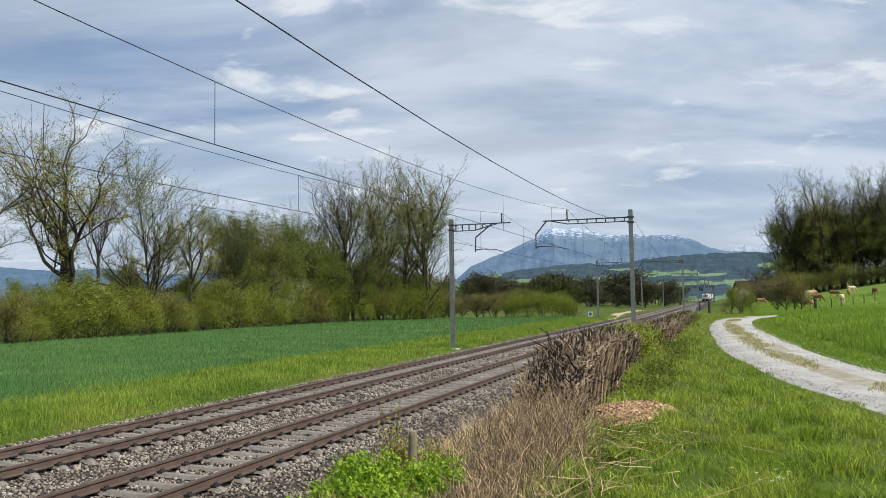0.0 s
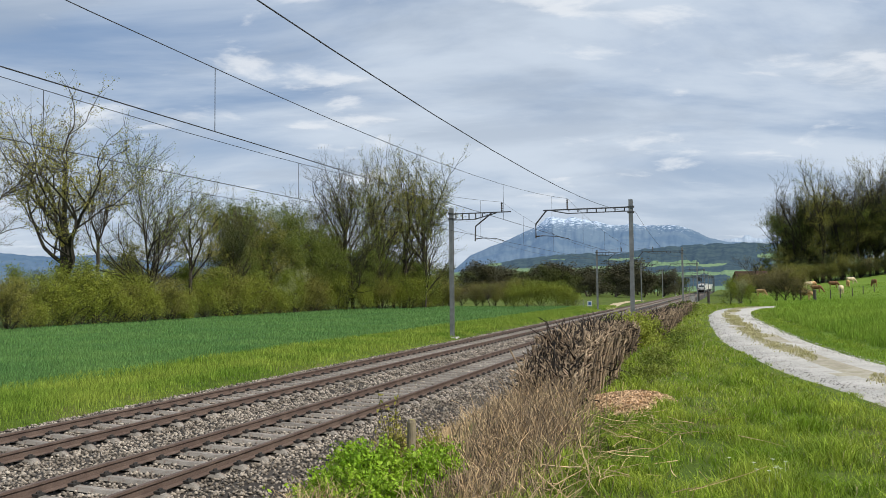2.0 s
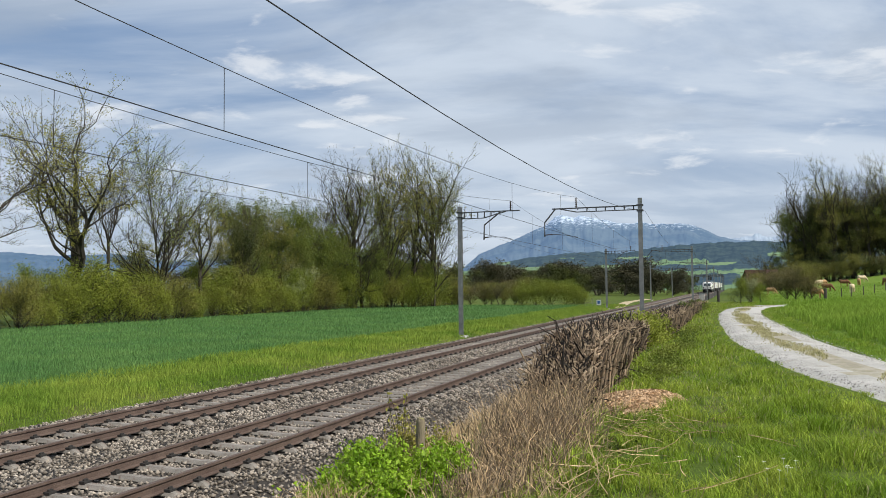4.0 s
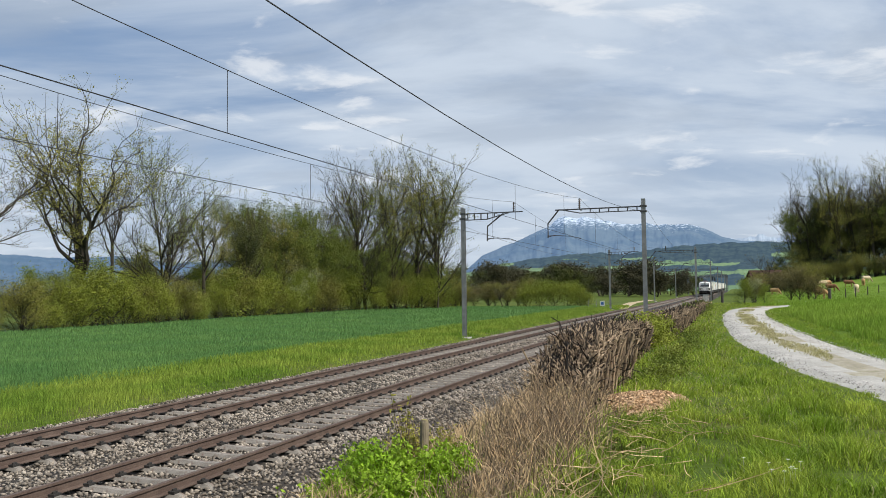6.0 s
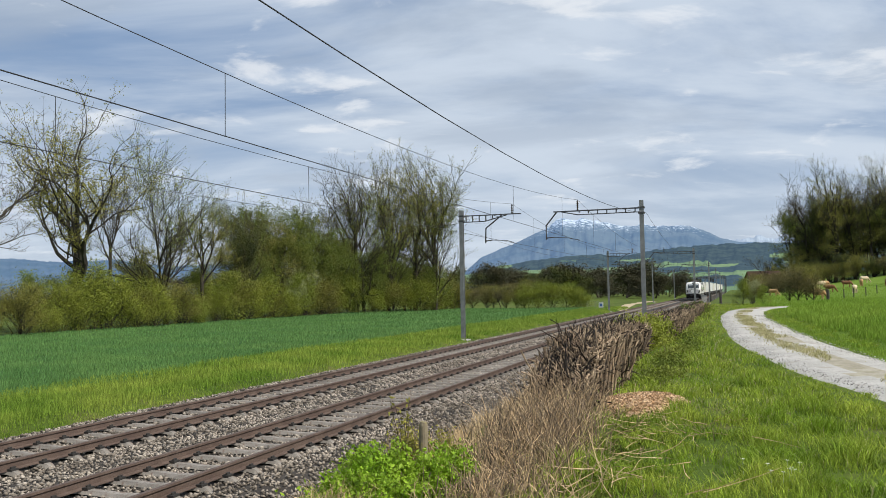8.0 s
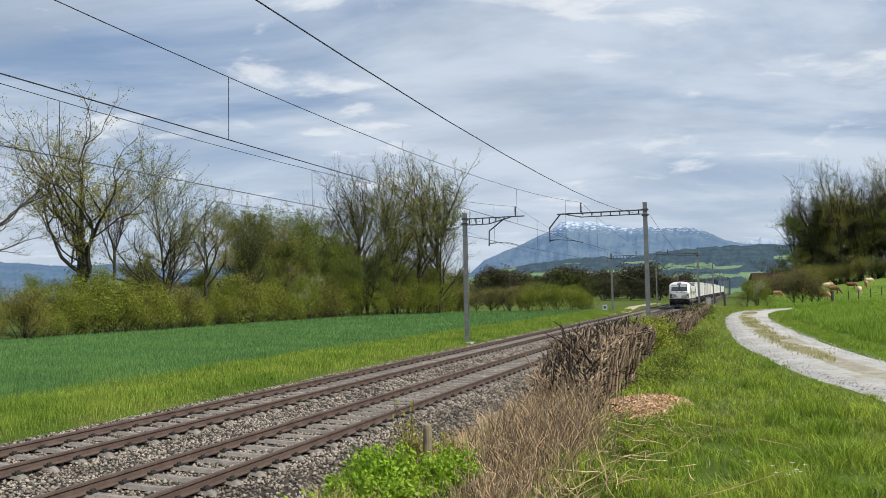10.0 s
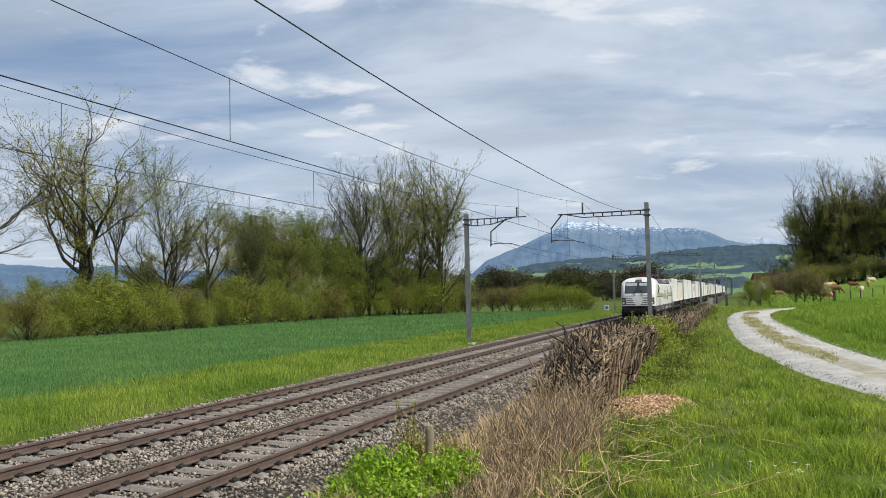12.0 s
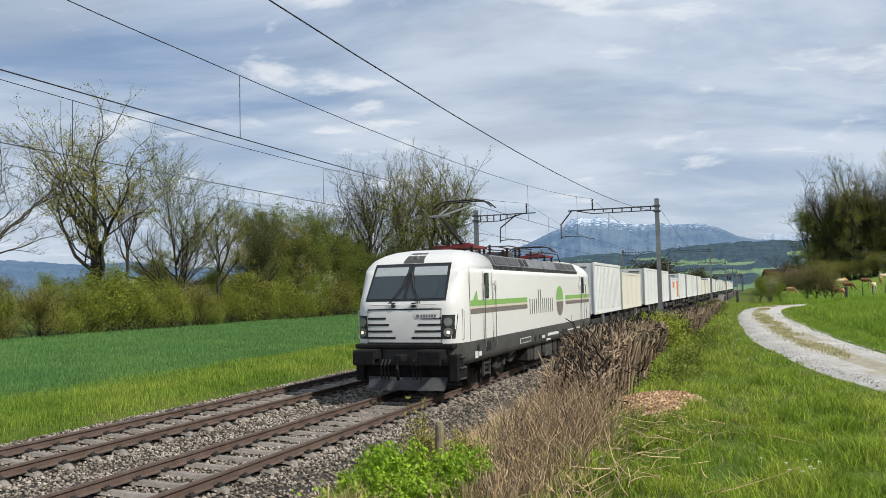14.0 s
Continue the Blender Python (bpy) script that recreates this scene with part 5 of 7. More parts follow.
            side_sheet("panel_seam", s0, s1, 1.4, 3.27, M["black"], t, "", 0.003, side=side)
            # ladder below the door
            bm = bmesh.new()
            for q in (2.68, 3.22):
                box(bm, side * 1.40 - 0.03, side * 1.40 + 0.03, y(q) - 0.02, y(q) + 0.02, 0.35, 1.0)
            for z in (0.4, 0.68, 0.92):
                a, b = sorted((y(2.68), y(3.22)))
                box(bm, side * 1.38 - 0.1, side * 1.38 + 0.05, a, b, z, z + 0.03)
            part("ladder", bm, M["graypaint"], t)
            side_sheet("step_recess", *sorted((y(2.72), y(3.12))), 1.05, 1.30, M["black"], t, "", 0.005, side=side)
        # stripes and emblem
        f = (lambda v: v) if side > 0 else (lambda v: LG - v)
        for a, b, sl in ((1.46, 7.05, 0.0), (12.75, 17.5, 0.0)):
            p, q = sorted((f(a), f(b)))
            side_sheet("green_stripe", p, q, 2.29, 2.44, M["green_paint"], t, "green stripe", side=side)
            side_sheet("sand_stripe", p, q, 2.22, 2.285, M["sand_paint"], t, "sand stripe", side=side)
            side_sheet("brown_stripe", p, q, 2.08, 2.215, M["brown_paint"], t, "brown stripe", side=side)
        bm = bmesh.new()
        x = side * 1.507
        vs = [bm.verts.new(p) for p in ((x, f(1.46), 2.29), (x, f(2.05), 2.44), (x, f(1.98), 2.70))]
        bm.faces.new(vs)
        part("green_tip", bm, M["green_paint"], t)
        for top, m_ in ((True, M["green_paint"]), (False, M["brown_paint"])):
            bm = bmesh.new()
            pts = []
            for k in range(17):
                a = math.pi * k / 16 + (0 if top else math.pi)
                pts.append(bm.verts.new((side * 1.509, f(11.75) + 0.56 * math.cos(a), 2.25 + (0.03 if top else -0.03) + 0.53 * math.sin(a))))
            bm.faces.new(pts)
            part("emblem_half", bm, m_, t, "half disc of the emblem")
        # the wordmark as plain grey bars
        strokes = [(7.35 + 0.285 * k, 7.44 + 0.285 * k, 1.88, 2.68 if k in (4, 5) else 2.38) for k in range(12)]
        for a, b, z0, z1 in strokes:
            p, q = sorted((f(a), f(b)))
            side_sheet("logo_stroke", p, q, z0, z1, M["letter"], t, side=side)
        # skirt markings, vents, boxes
        for a, b, z0, z1, m_ in ((6.1, 7.4, 1.0, 1.16, M["plate_white"]), (8.9, 9.3, 1.0, 1.1, M["plate_white"]), (9.7, 11.5, 1.03, 1.13, M["plate_white"]), (13.0, 14.2, 1.05, 1.1, M["plate_white"]), (14.3, 15.4, 1.05, 1.11, M["sand_paint"]),
                                 (1.75, 2.0, 0.92, 1.1, M["plate_white"]), (2.05, 2.3, 0.95, 1.07, M["plate_white"]), (9.5, 10.1, 0.88, 0.95, M["plate_white"])):
            p, q = sorted((f(a), f(b)))
            side_sheet("skirt_marking", p, q, z0, z1, m_, t, side=side, out=0.004)
        p, q = sorted((f(6.16), f(7.34)))
        side_sheet("marking_field", p, q, 1.02, 1.14, M["graypaint"], t, side=side, out=0.008)
        for yy in (2.0, 8.0, 8.55, 12.2, 12.7, 17.0):
            bm = bmesh.new()
            tube(bm, (side * 1.495, f(yy), 1.18 if yy < 3 else 1.08), (side * 1.512, f(yy), 1.18 if yy < 3 else 1.08), 0.10, 0.095, 14)
            part("tie_down_port", bm, M["black"], t)
    # bogies
    for yb in (4.74, LG - 4.74):
        for s in (-1, 1):
            bm = bmesh.new()
            box(bm, s * 1.08 - 0.09, s * 1.08 + 0.09, yb - 2.0, yb + 2.0, 0.55, 0.75, 0.03)
            box(bm, s * 1.08 - 0.1, s * 1.08 + 0.1, yb - 0.5, yb + 0.5, 0.36, 0.62, 0.03)
            for q in (-1.3, 1.3):
                box(bm, s * 1.1 - 0.12, s * 1.1 + 0.12, yb + q - 0.22, yb + q + 0.22, 0.44, 0.78, 0.04)
                for e in (-0.36, 0.36):
                    tube(bm, (s * 1.12, yb + q + e, 0.52), (s * 1.12, yb + q + e, 0.82), 0.085, n=10)
            bg = part("bogie_frame", bm, M["dark"], t, "dark bogie side frame")
            for q in (-0.42, 0.42):
                bm = bmesh.new()
                tube(bm, (s * 1.15, yb + q, 0.45), (s * 1.15, yb + q, 0.9), 0.13, n=12)
                part("coil_spring", bm, M["dark"], bg)
            bm = bmesh.new()
            tube(bm, (s * 1.3, yb + 0.7, 0.72), (s * 1.3, yb + 1.5, 0.86), 0.07, n=10)
            part("damper", bm, M["galv"], bg, "grey damper")
            bm = bmesh.new()
            box(bm, s * 1.25 - 0.04, s * 1.25 + 0.04, yb - 2.0, yb - 1.9, 0.15, 0.7)
            part("sand_pipe", bm, M["dark"], bg)
    for k, (a, b, h0) in enumerate(((7.4, 8.1, 0.35), (8.3, 9.2, 0.3), (9.4, 9.7, 0.45), (9.8, 10.8, 0.3), (11.0, 11.6, 0.4))):
        for s in (-1, 1):
            bm = bmesh.new()
            box(bm, s * 1.1 - 0.28, s * 1.1 + 0.28, a, b, h0, 0.83, 0.03)
            part("equipment_box", bm, M["graypaint"] if k % 2 else M["dark"], t)
    bm = bmesh.new()
    box(bm, -0.8, 0.8, 2.0, LG - 2.0, 0.5, 0.85)
    part("underframe", bm, M["shadeblack"], t)
    WHEELS.extend(wheelset("wheelset", t, y, 0.62) for y in (3.44, 6.04, LG - 6.04, LG - 3.44))
    pantograph(t, 5.0, True)
    pantograph(t, LG - 5.0, False)
    roof_gear(t)
    return t


WHEELS = []


def pantograph(t, y0, up):
    """Collector on the roof; raised or folded. The knee points to the nearer cab."""
    d = -1 if y0 < LG / 2 else 1
    fr = thing("pantograph", "", "")
    fr.parent = t
    bm = bmesh.new()
    for s in (-1, 1):
        box(bm, s * 0.55 - 0.05, s * 0.55 + 0.05, y0 - 0.75, y0 + 0.75, 3.98, 4.06)
    for q in (-0.7, 0.6):
        box(bm, -0.6, 0.6, y0 + q - 0.06, y0 + q + 0.06, 3.98, 4.06)
    box(bm, -0.3, 0.3, y0 - 0.2 - d * 0.2, y0 + 0.3 - d * 0.2, 4.0, 4.16, 0.02)
    part("base_frame", bm, M["red_metal"], fr, "red painted base frame")
    for s in (-1, 1):
        for q in (-0.6, 0.6):
            insulator("insulator", fr, (s * 0.55, y0 + q, 3.74), (s * 0.55, y0 + q, 3.98), 0.09)
    if up:
        hinge, knee, head = Vector((0, y0 + 0.15, 4.12)), Vector((0, y0 - 1.75, 4.86)), Vector((0, y0 + 0.35, 5.40))
    else:
        hinge, knee, head = Vector((0, y0 - d * 0.4, 4.1)), Vector((0, y0 + d * 1.3, 4.22)), Vector((0, y0 - d * 0.6, 4.30))
    bm = bmesh.new()
    tube(bm, hinge, knee, 0.06, 0.045, 8)
    tube(bm, hinge + Vector((0.12, 0.2, -0.05)), knee + Vector((0.1, 0.1, -0.1)), 0.02, n=6)
    part("lower_arm", bm, M["dark"], fr)
    bm = bmesh.new()
    for s in (-1, 1):
        tube(bm, knee + Vector((s * 0.05, 0, 0)), head + Vector((s * 0.4, 0, 0)), 0.028, 0.022, 6)
    tube(bm, knee + Vector((0.3, 0, 0)), knee + Vector((-0.3, 0, 0)), 0.035, n=8)
    part("upper_arm", bm, M["galv"], fr, "pale steel upper arm")
    for q in (-0.22, 0.22):
        bm = bmesh.new()
        pts = [head + Vector((x, q, z)) for x, z in ((-0.98, -0.14), (-0.75, 0.05), (-0.5, 0.10), (0.5, 0.10), (0.75, 0.05), (0.98, -0.14))]
        bent(bm, pts, 0.024, 6)
        part("contact_strip", bm, M["dark"], fr)
    for s in (-0.45, 0.45):
        bm = bmesh.new()
        tube(bm, head + Vector((s, -0.22, 0.08)), head + Vector((s, 0.22, 0.08)), 0.02, n=6)
        part("head_bar", bm, M["dark"], fr)
    return fr


def roof_gear(t):
    rng = random.Random(3)
    for k in range(9):
        y = 6.9 + k * 0.52
        x = (-0.55, 0.15, 0.6)[k % 3]
        insulator("roof_insulator", t, (x, y, 3.72), (x, y, 4.12 + 0.1 * (k % 2)), 0.09)
    for x in (-0.55, 0.15, 0.6):
        bm = bmesh.new()
        bent(bm, [(x, 6.6, 4.1), (x, 8.2, 4.2), (x + 0.1, 9.6, 4.16), (x, 11.2, 4.2)], 0.022, 6)
        part("roof_busbar", bm, M["dark"], t)
    bm = bmesh.new()
    box(bm, -0.5, 0.3, 9.0, 9.7, 3.72, 4.05, 0.03)
    part("circuit_breaker", bm, M["graypaint"], t)
    for s in (-1, 1):
        bm = bmesh.new()
        bent(bm, [(s * 0.8, 11.2, 3.75), (s * 0.8, 11.5, 4.12), (s * 0.8, 14.6, 4.12), (s * 0.8, 15.1, 3.78)], 0.02, 6)
        part("roof_guard_rail", bm, M["dark"], t)


LOCO = locomotive()
MOVING.append((LOCO, 0.0))

# ---------------------------------------------------------------- wagons and containers


def container(name, length, height, material, label, ribs, logo=False):
    """Swap body with corner posts, top and bottom rails and pressed side ribs; origin at its floor, front end at y = 0."""
    t = thing(name, label, "container", "containers on the wagons")
    w = 1.25
    bm = bmesh.new()
    box(bm, -w + 0.03, w - 0.03, 0.03, length - 0.03, 0.05, height - 0.04)
    part("body", bm, material, t)
    if ribs:
        n = int(length / 0.42)
        for k in range(n):
            y = 0.25 + k * (length - 0.5) / n
            for s in (-1, 1):
                bm = bmesh.new()
                box(bm, s * (w - 0.02) - 0.016, s * (w - 0.02) + 0.016, y, y + 0.2, 0.2, height - 0.2, 0.012)
                part("side_rib", bm, material, t)
    else:
        for k in range(1, 4):
            for s in (-1, 1):
                bm = bmesh.new()
                y = length * k / 4
                box(bm, s * (w - 0.025) - 0.006, s * (w - 0.025) + 0.006, y - 0.03, y + 0.03, 0.2, height - 0.15)
                part("panel_strip", bm, material, t)
    for s in (-1, 1):
        for y in (0.0, length):
            bm = bmesh.new()
            box(bm, s * w - 0.07, s * w + 0.005, max(0, y - 0.1), min(length, y + 0.1), 0.0, height, 0.01)
            part("corner_post", bm, material, t)
            bm = bmesh.new()
            box(bm, s * w - 0.1, s * w + 0.01, y - 0.09 if y else 0.6, y if y and False else (y + 0.0 if y else 0.85), 0.0, 0.11)
            part("corner_mark", bm, M["yellow"], t, "yellow lifting mark")
        bm = bmesh.new()
        box(bm, s * w - 0.06, s * w + 0.004, 0.1, length - 0.1, 0.0, 0.16)
        part("bottom_rail", bm, material, t)
        bm = bmesh.new()
        box(bm, s * w - 0.06, s * w + 0.004, 0.1, length - 0.1, height - 0.12, height)
        part("top_rail", bm, material, t)
    for s in (-1, 1):
        bm = bmesh.new()
        for k in range(2):
            tube(bm, (s * (0.28 + 0.5 * k), -0.02, 0.15), (s * (0.28 + 0.5 * k), -0.02, height - 0.15), 0.02, n=6)
        part("door_bar", bm, M["galv"], t)
    bm = bmesh.new()
    box(bm, 0.15, 0.9, -0.004, 0.03, height - 0.28, height - 0.2)
    part("number_bar", bm, M["letter"], t)
    if logo:
        for s in (-1, 1):
            bm = bmesh.new()
            box(bm, s * (w - 0.02) - 0.01, s * (w - 0.02) + 0.01, length * 0.25, length * 0.45, height * 0.55, height * 0.82)
            part("print_patch", bm, M["orange_print"], t, "orange printed patch")
            bm = bmesh.new()
            box(bm, s * (w - 0.02) - 0.01, s * (w - 0.02) + 0.01, length * 0.78, length * 0.95, height * 0.12, height * 0.88)
            part("print_band", bm, M["orange_print"], t, "orange printed band")
    return t


def wagon():
    """Flat container wagon, front buffers at y = 0."""
    t = thing("container_wagon", "dark steel flat wagon carrying containers", "wagon", "wagons of the train")
    L = WAGON
    for s in (-1, 1):
        bm = bmesh.new()
        box(bm, s * 1.05 - 0.06, s * 1.05 + 0.06, 0.55, L - 0.55, 0.98, 1.2)
        box(bm, s * 1.05 - 0.05, s * 1.05 + 0.05, 4.2, L - 4.2, 0.72, 1.0)
        part("side_sill", bm, M["dark"], t)
        for k in range(6):
            y = 3.6 + k * (L - 7.2) / 5
            bm = bmesh.new()
            box(bm, s * 1.20 - 0.06, s * 1.20 + 0.06, y - 0.12, y + 0.12, 0.95, 1.38, 0.01)
            part("side_bracket", bm, M["galv"] if k in (0, 5) else M["dark"], t, "pale side bracket" if k in (0, 5) else "")
        for end in (0, 1):
            y = L if end else 0.0
            q = -1 if end else 1
            bm = bmesh.new()
            tube(bm, (s * 0.875, y + q * 0.04, 1.06), (s * 0.875, y + q * 0.6, 1.06), 0.11, 0.13, 10)
            tube(bm, (s * 0.875, y, 1.06), (s * 0.875, y + q * 0.05, 1.06), 0.22, 0.22, 14)
            part("buffer", bm, M["dark"], t)
    bm = bmesh.new()
    for y in (0.6, 2.6, 5.5, 8.5, L - 8.5, L - 5.5, L - 2.6, L - 0.6):
        box(bm, -1.05, 1.05, y - 0.12, y + 0.12, 1.0, 1.16)
    box(bm, -0.25, 0.25, 0.5, L - 0.5, 0.9, 1.12)
    part("cross_members", bm, M["dark"], t)
    for yb in (2.9, L - 2.9):
        for s in (-1, 1):
            bm = bmesh.new()
            box(bm, s * 0.98 - 0.08, s * 0.98 + 0.08, yb - 1.2, yb + 1.2, 0.5, 0.68, 0.02)
            box(bm, s * 0.98 - 0.09, s * 0.98 + 0.09, yb - 0.35, yb + 0.35, 0.32, 0.6, 0.02)
            for q in (-0.9, 0.9):
                box(bm, s * 1.0 - 0.11, s * 1.0 + 0.11, yb + q - 0.17, yb + q + 0.17, 0.34, 0.62, 0.02)
            part("bogie_frame", bm, M["dark"], t)
        for q in (-0.9, 0.9):
            bm = bmesh.new()
            for s in (-1, 1):
                tube(bm, (s * 0.70, yb + q, 0.46), (s * 0.82, yb + q, 0.46), 0.46, 0.45, 22)
            tube(bm, (-0.7, yb + q, 0.46), (0.7, yb + q, 0.46), 0.08, n=8)
            part("wheelset", bm, M["wheel"], t)
    return t


WAGON = 19.3
BOX_KINDS = [
    container("container", 8.3, 2.53, M["boxwhite"], "white ribbed swap body container on a flat wagon", True),
    container("container", 8.3, 2.16, M["cream"], "cream smooth-sided container on a flat wagon", False),
    container("container", 8.3, 2.63, M["boxwhite"], "white smooth-sided container on a flat wagon", False),
    container("container", 8.0, 2.1, M["boxwhite"], "white container with orange print on a flat wagon", False, True),
]


def train():
    first = wagon()
    order = [(0, 1), (2, 2), (3, 2), (2, 2), (2, 1), (1, 2), (2, 0), (1, 0), (2, 2), (0, 1), (1, 0), (2, 1), (0, 2), (1, 1), (0, 2)]
    used = set()
    for k, pair in enumerate(order):
        y = LG + 0.02 + k * WAGON
        w = first if k == 0 else copy_thing(first, Matrix())
        MOVING.append((w, y))
        for j, kind in enumerate(pair):
            src = BOX_KINDS[kind]
            c = src if kind not in used else copy_thing(src, Matrix())
            used.add(kind)
            MOVING.append((c, y + (1.3 if j == 0 else 10.1)))


train()

# ---------------------------------------------------------------- barn, gantry, fences, posts


def barn():
    t = thing("barn", "old barn with a dark red tiled roof behind bushes", "barn", m=pose(5.4, 178.0, ground_z(5.4, 178) - 0.8, 0, 0, 12))
    bm = bmesh.new()
    box(bm, -3, 3, -4, 4, -0.5, 2.6)
    part("wall", bm, M["barnwood"], t, "dark weathered board wall")
    bm = bmesh.new()
    for a, b in (((-5.5, -4.7, 2.3), (0, 0, 5.6)), ((-5.5, 4.7, 2.3), (0, 0, 5.6))):
        y0 = a[1]
        q = [bm.verts.new(p) for p in ((-3.6, y0, 2.3), (3.6, y0, 2.3), (3.2, 0, 5.4), (-3.2, 0, 5.4))]
        bm.faces.new(q)
    bmesh.ops.solidify(bm, geom=bm.faces[:], thickness=0.2)
    roof = part("roof", bm, M["rooftile"], t, "dark red tiled roof")
    bm = bmesh.new()
    for x in (-2.95, 2.95):
        q = [bm.verts.new(p) for p in ((x, -4, 2.6), (x, 4, 2.6), (x, 0, 5.2))]
        bm.faces.new(q)
    bmesh.ops.solidify(bm, geom=bm.faces[:], thickness=0.1)
    part("gable", bm, M["barnwood"], t)
    bm = bmesh.new()
    box(bm, -1.5, 1.5, -4.06, -4.0, -0.4, 2.2)
    part("barn_door", bm, M["dark"], t, "dark barn door")


M["barnwood"] = mat("barn_boards", (0.07, 0.05, 0.04), (0.11, 0.08, 0.06), 0.9, scale=2, fine=20, stretch=(6, 6, 0.6))
M["rooftile"] = mat("roof_tiles", (0.075, 0.035, 0.03), (0.105, 0.05, 0.042), 0.85, scale=3, fine=15, bump=0.6, bump_scale=10)
M["signal_black"] = mat("signal_black", (0.015, 0.015, 0.016), (0.025, 0.025, 0.025), 0.6)
M["post_wood"] = mat("fence_wood", (0.045, 0.04, 0.035), (0.08, 0.07, 0.06), 0.9, scale=6, fine=40)
M["old_wood"] = mat("weathered_wood", (0.15, 0.12, 0.08), (0.24, 0.20, 0.13), 0.9, scale=8, c3=(0.34, 0.30, 0.05), fine=50, bump=0.6, bump_scale=40, stretch=(1, 1, 0.3))
M["sand"] = mat("sandy_path", (0.42, 0.33, 0.21), (0.50, 0.40, 0.27), 0.95, scale=1.0, fine=10)
M["sign_blue"] = mat("sign_blue", (0.04, 0.10, 0.26), (0.05, 0.12, 0.3), 0.5)
barn()


def gantry(y):
    t = thing("signal_gantry", "dark steel signal gantry spanning both tracks", "gantry", m=pose(-10.3, y, 0))
    for x in (-5.6, 6.2):
        bm = bmesh.new()
        for dx in (-0.25, 0.25):
            box(bm, x + dx - 0.06, x + dx + 0.06, -0.1, 0.1, -0.6, 7.2)
        for k in range(7):
            tube(bm, (x - 0.25, 0, 0.2 + k), (x + 0.25, 0, 1.0 + k * 0.98), 0.03, n=5)
        part("leg", bm, M["arm"], t)
    for z in (6.5, 7.15):
        bm = bmesh.new()
        box(bm, -5.9, 6.5, -0.1, 0.1, z - 0.07, z + 0.07)
        part("chord", bm, M["arm"], t)
    for k in range(12):
        bm = bmesh.new()
        tube(bm, (-5.6 + k, 0, 6.5), (-5.1 + k, 0, 7.15), 0.04, n=5)
        tube(bm, (-5.1 + k, 0, 7.15), (-4.6 + k, 0, 6.5), 0.04, n=5)
        part("web_brace", bm, M["arm"], t)
    for x in (-4.4, 1.0):
        bm = bmesh.new()
        box(bm, x - 0.35, x + 0.35, -0.3, -0.1, 4.9, 6.4, 0.05)
        part("signal_board", bm, M["signal_black"], t, "black signal board")


gantry(338.0)
gantry(372.0)


def relay_box():
    t = thing("trackside_cabinet", "pale grey trackside cabinet beside the rails", "cabinet", m=pose(-5.35, 150.0, -0.2))
    bm = bmesh.new()
    box(bm, -0.45, 0.45, -0.3, 0.3, 0.0, 1.35, 0.03)
    part("body", bm, M["concrete"], t)
    bm = bmesh.new()
    box(bm, -0.5, 0.5, -0.35, 0.35, 1.35, 1.43, 0.02)
    part("lid", bm, M["galv"], t)


relay_box()


def fence_post(x, y, r, h, group, lab):
    bm = bmesh.new()
    z = ground_z(x, y)
    tube(bm, (0, 0, -0.3), (0.01, 0, h * 0.97), r, r * 0.92, 9)
    tube(bm, (0.01, 0, h * 0.97), (0.01, 0, h), r * 0.92, r * 0.7, 9)
    ob = part("fence_post", bm, M["post_wood"])
    ob.location = (x, y, z)
    return tagged(ob, lab, "post", group)


fence_post(9.3, 95.3, 0.17, 1.25, "", "thick dark wooden pasture post")
fence_post(-1.5, 86.9, 0.14, 1.2, "", "dark wooden post beside the tracks")
fence_post(-3.6, 128.0, 0.12, 1.3, "", "dark wooden post on the bank by the tracks")
for x, y in ((11.6, 101.9), (13.0, 105.0), (15.3, 112.5), (17.2, 117.0), (19.2, 121.5), (21.5, 126.0)):
    fence_post(x, y, 0.06, 1.1, "posts of the pasture fence", "slim dark wooden pasture fence post")


def mesh_fence():
    t = thing("wire_fence", "low wire mesh fence with grey posts near the tracks", "fence")
    pts = [(-19.6, 112.0), (-18.5, 112.0), (-17.4, 111.8), (-16.4, 111.0)]
    for x, y in pts:
        bm = bmesh.new()
        tube(bm, (x, y, -0.5), (x, y, 1.0), 0.03, n=6)
        part("post", bm, M["galv"], t)
    for (a, b), (c, d) in zip(pts[:-1], pts[1:]):
        for k in range(5):
            bm = bmesh.new()
            z = 0.0 + k * 0.23
            tube(bm, (a, b, z), (c, d, z), 0.008, n=4)
            part("strand", bm, M["galv"], t)
    s = thing("sign", "small white sign with a blue patch on the fence", "sign", m=pose(-17.6, 111.6, 0.45))
    bm = bmesh.new()
    box(bm, -0.32, 0.32, -0.02, 0.02, -0.35, 0.35, 0.01)
    part("panel", bm, M["plate_white"], s)
    bm = bmesh.new()
    box(bm, -0.18, 0.18, -0.03, -0.021, -0.18, 0.2)
    part("patch", bm, M["sign_blue"], s)
    bm = bmesh.new()
    tube(bm, (0, 0.03, -0.9), (0, 0.03, 0.3), 0.03, n=6)
    part("pole", bm, M["galv"], s)


mesh_fence()


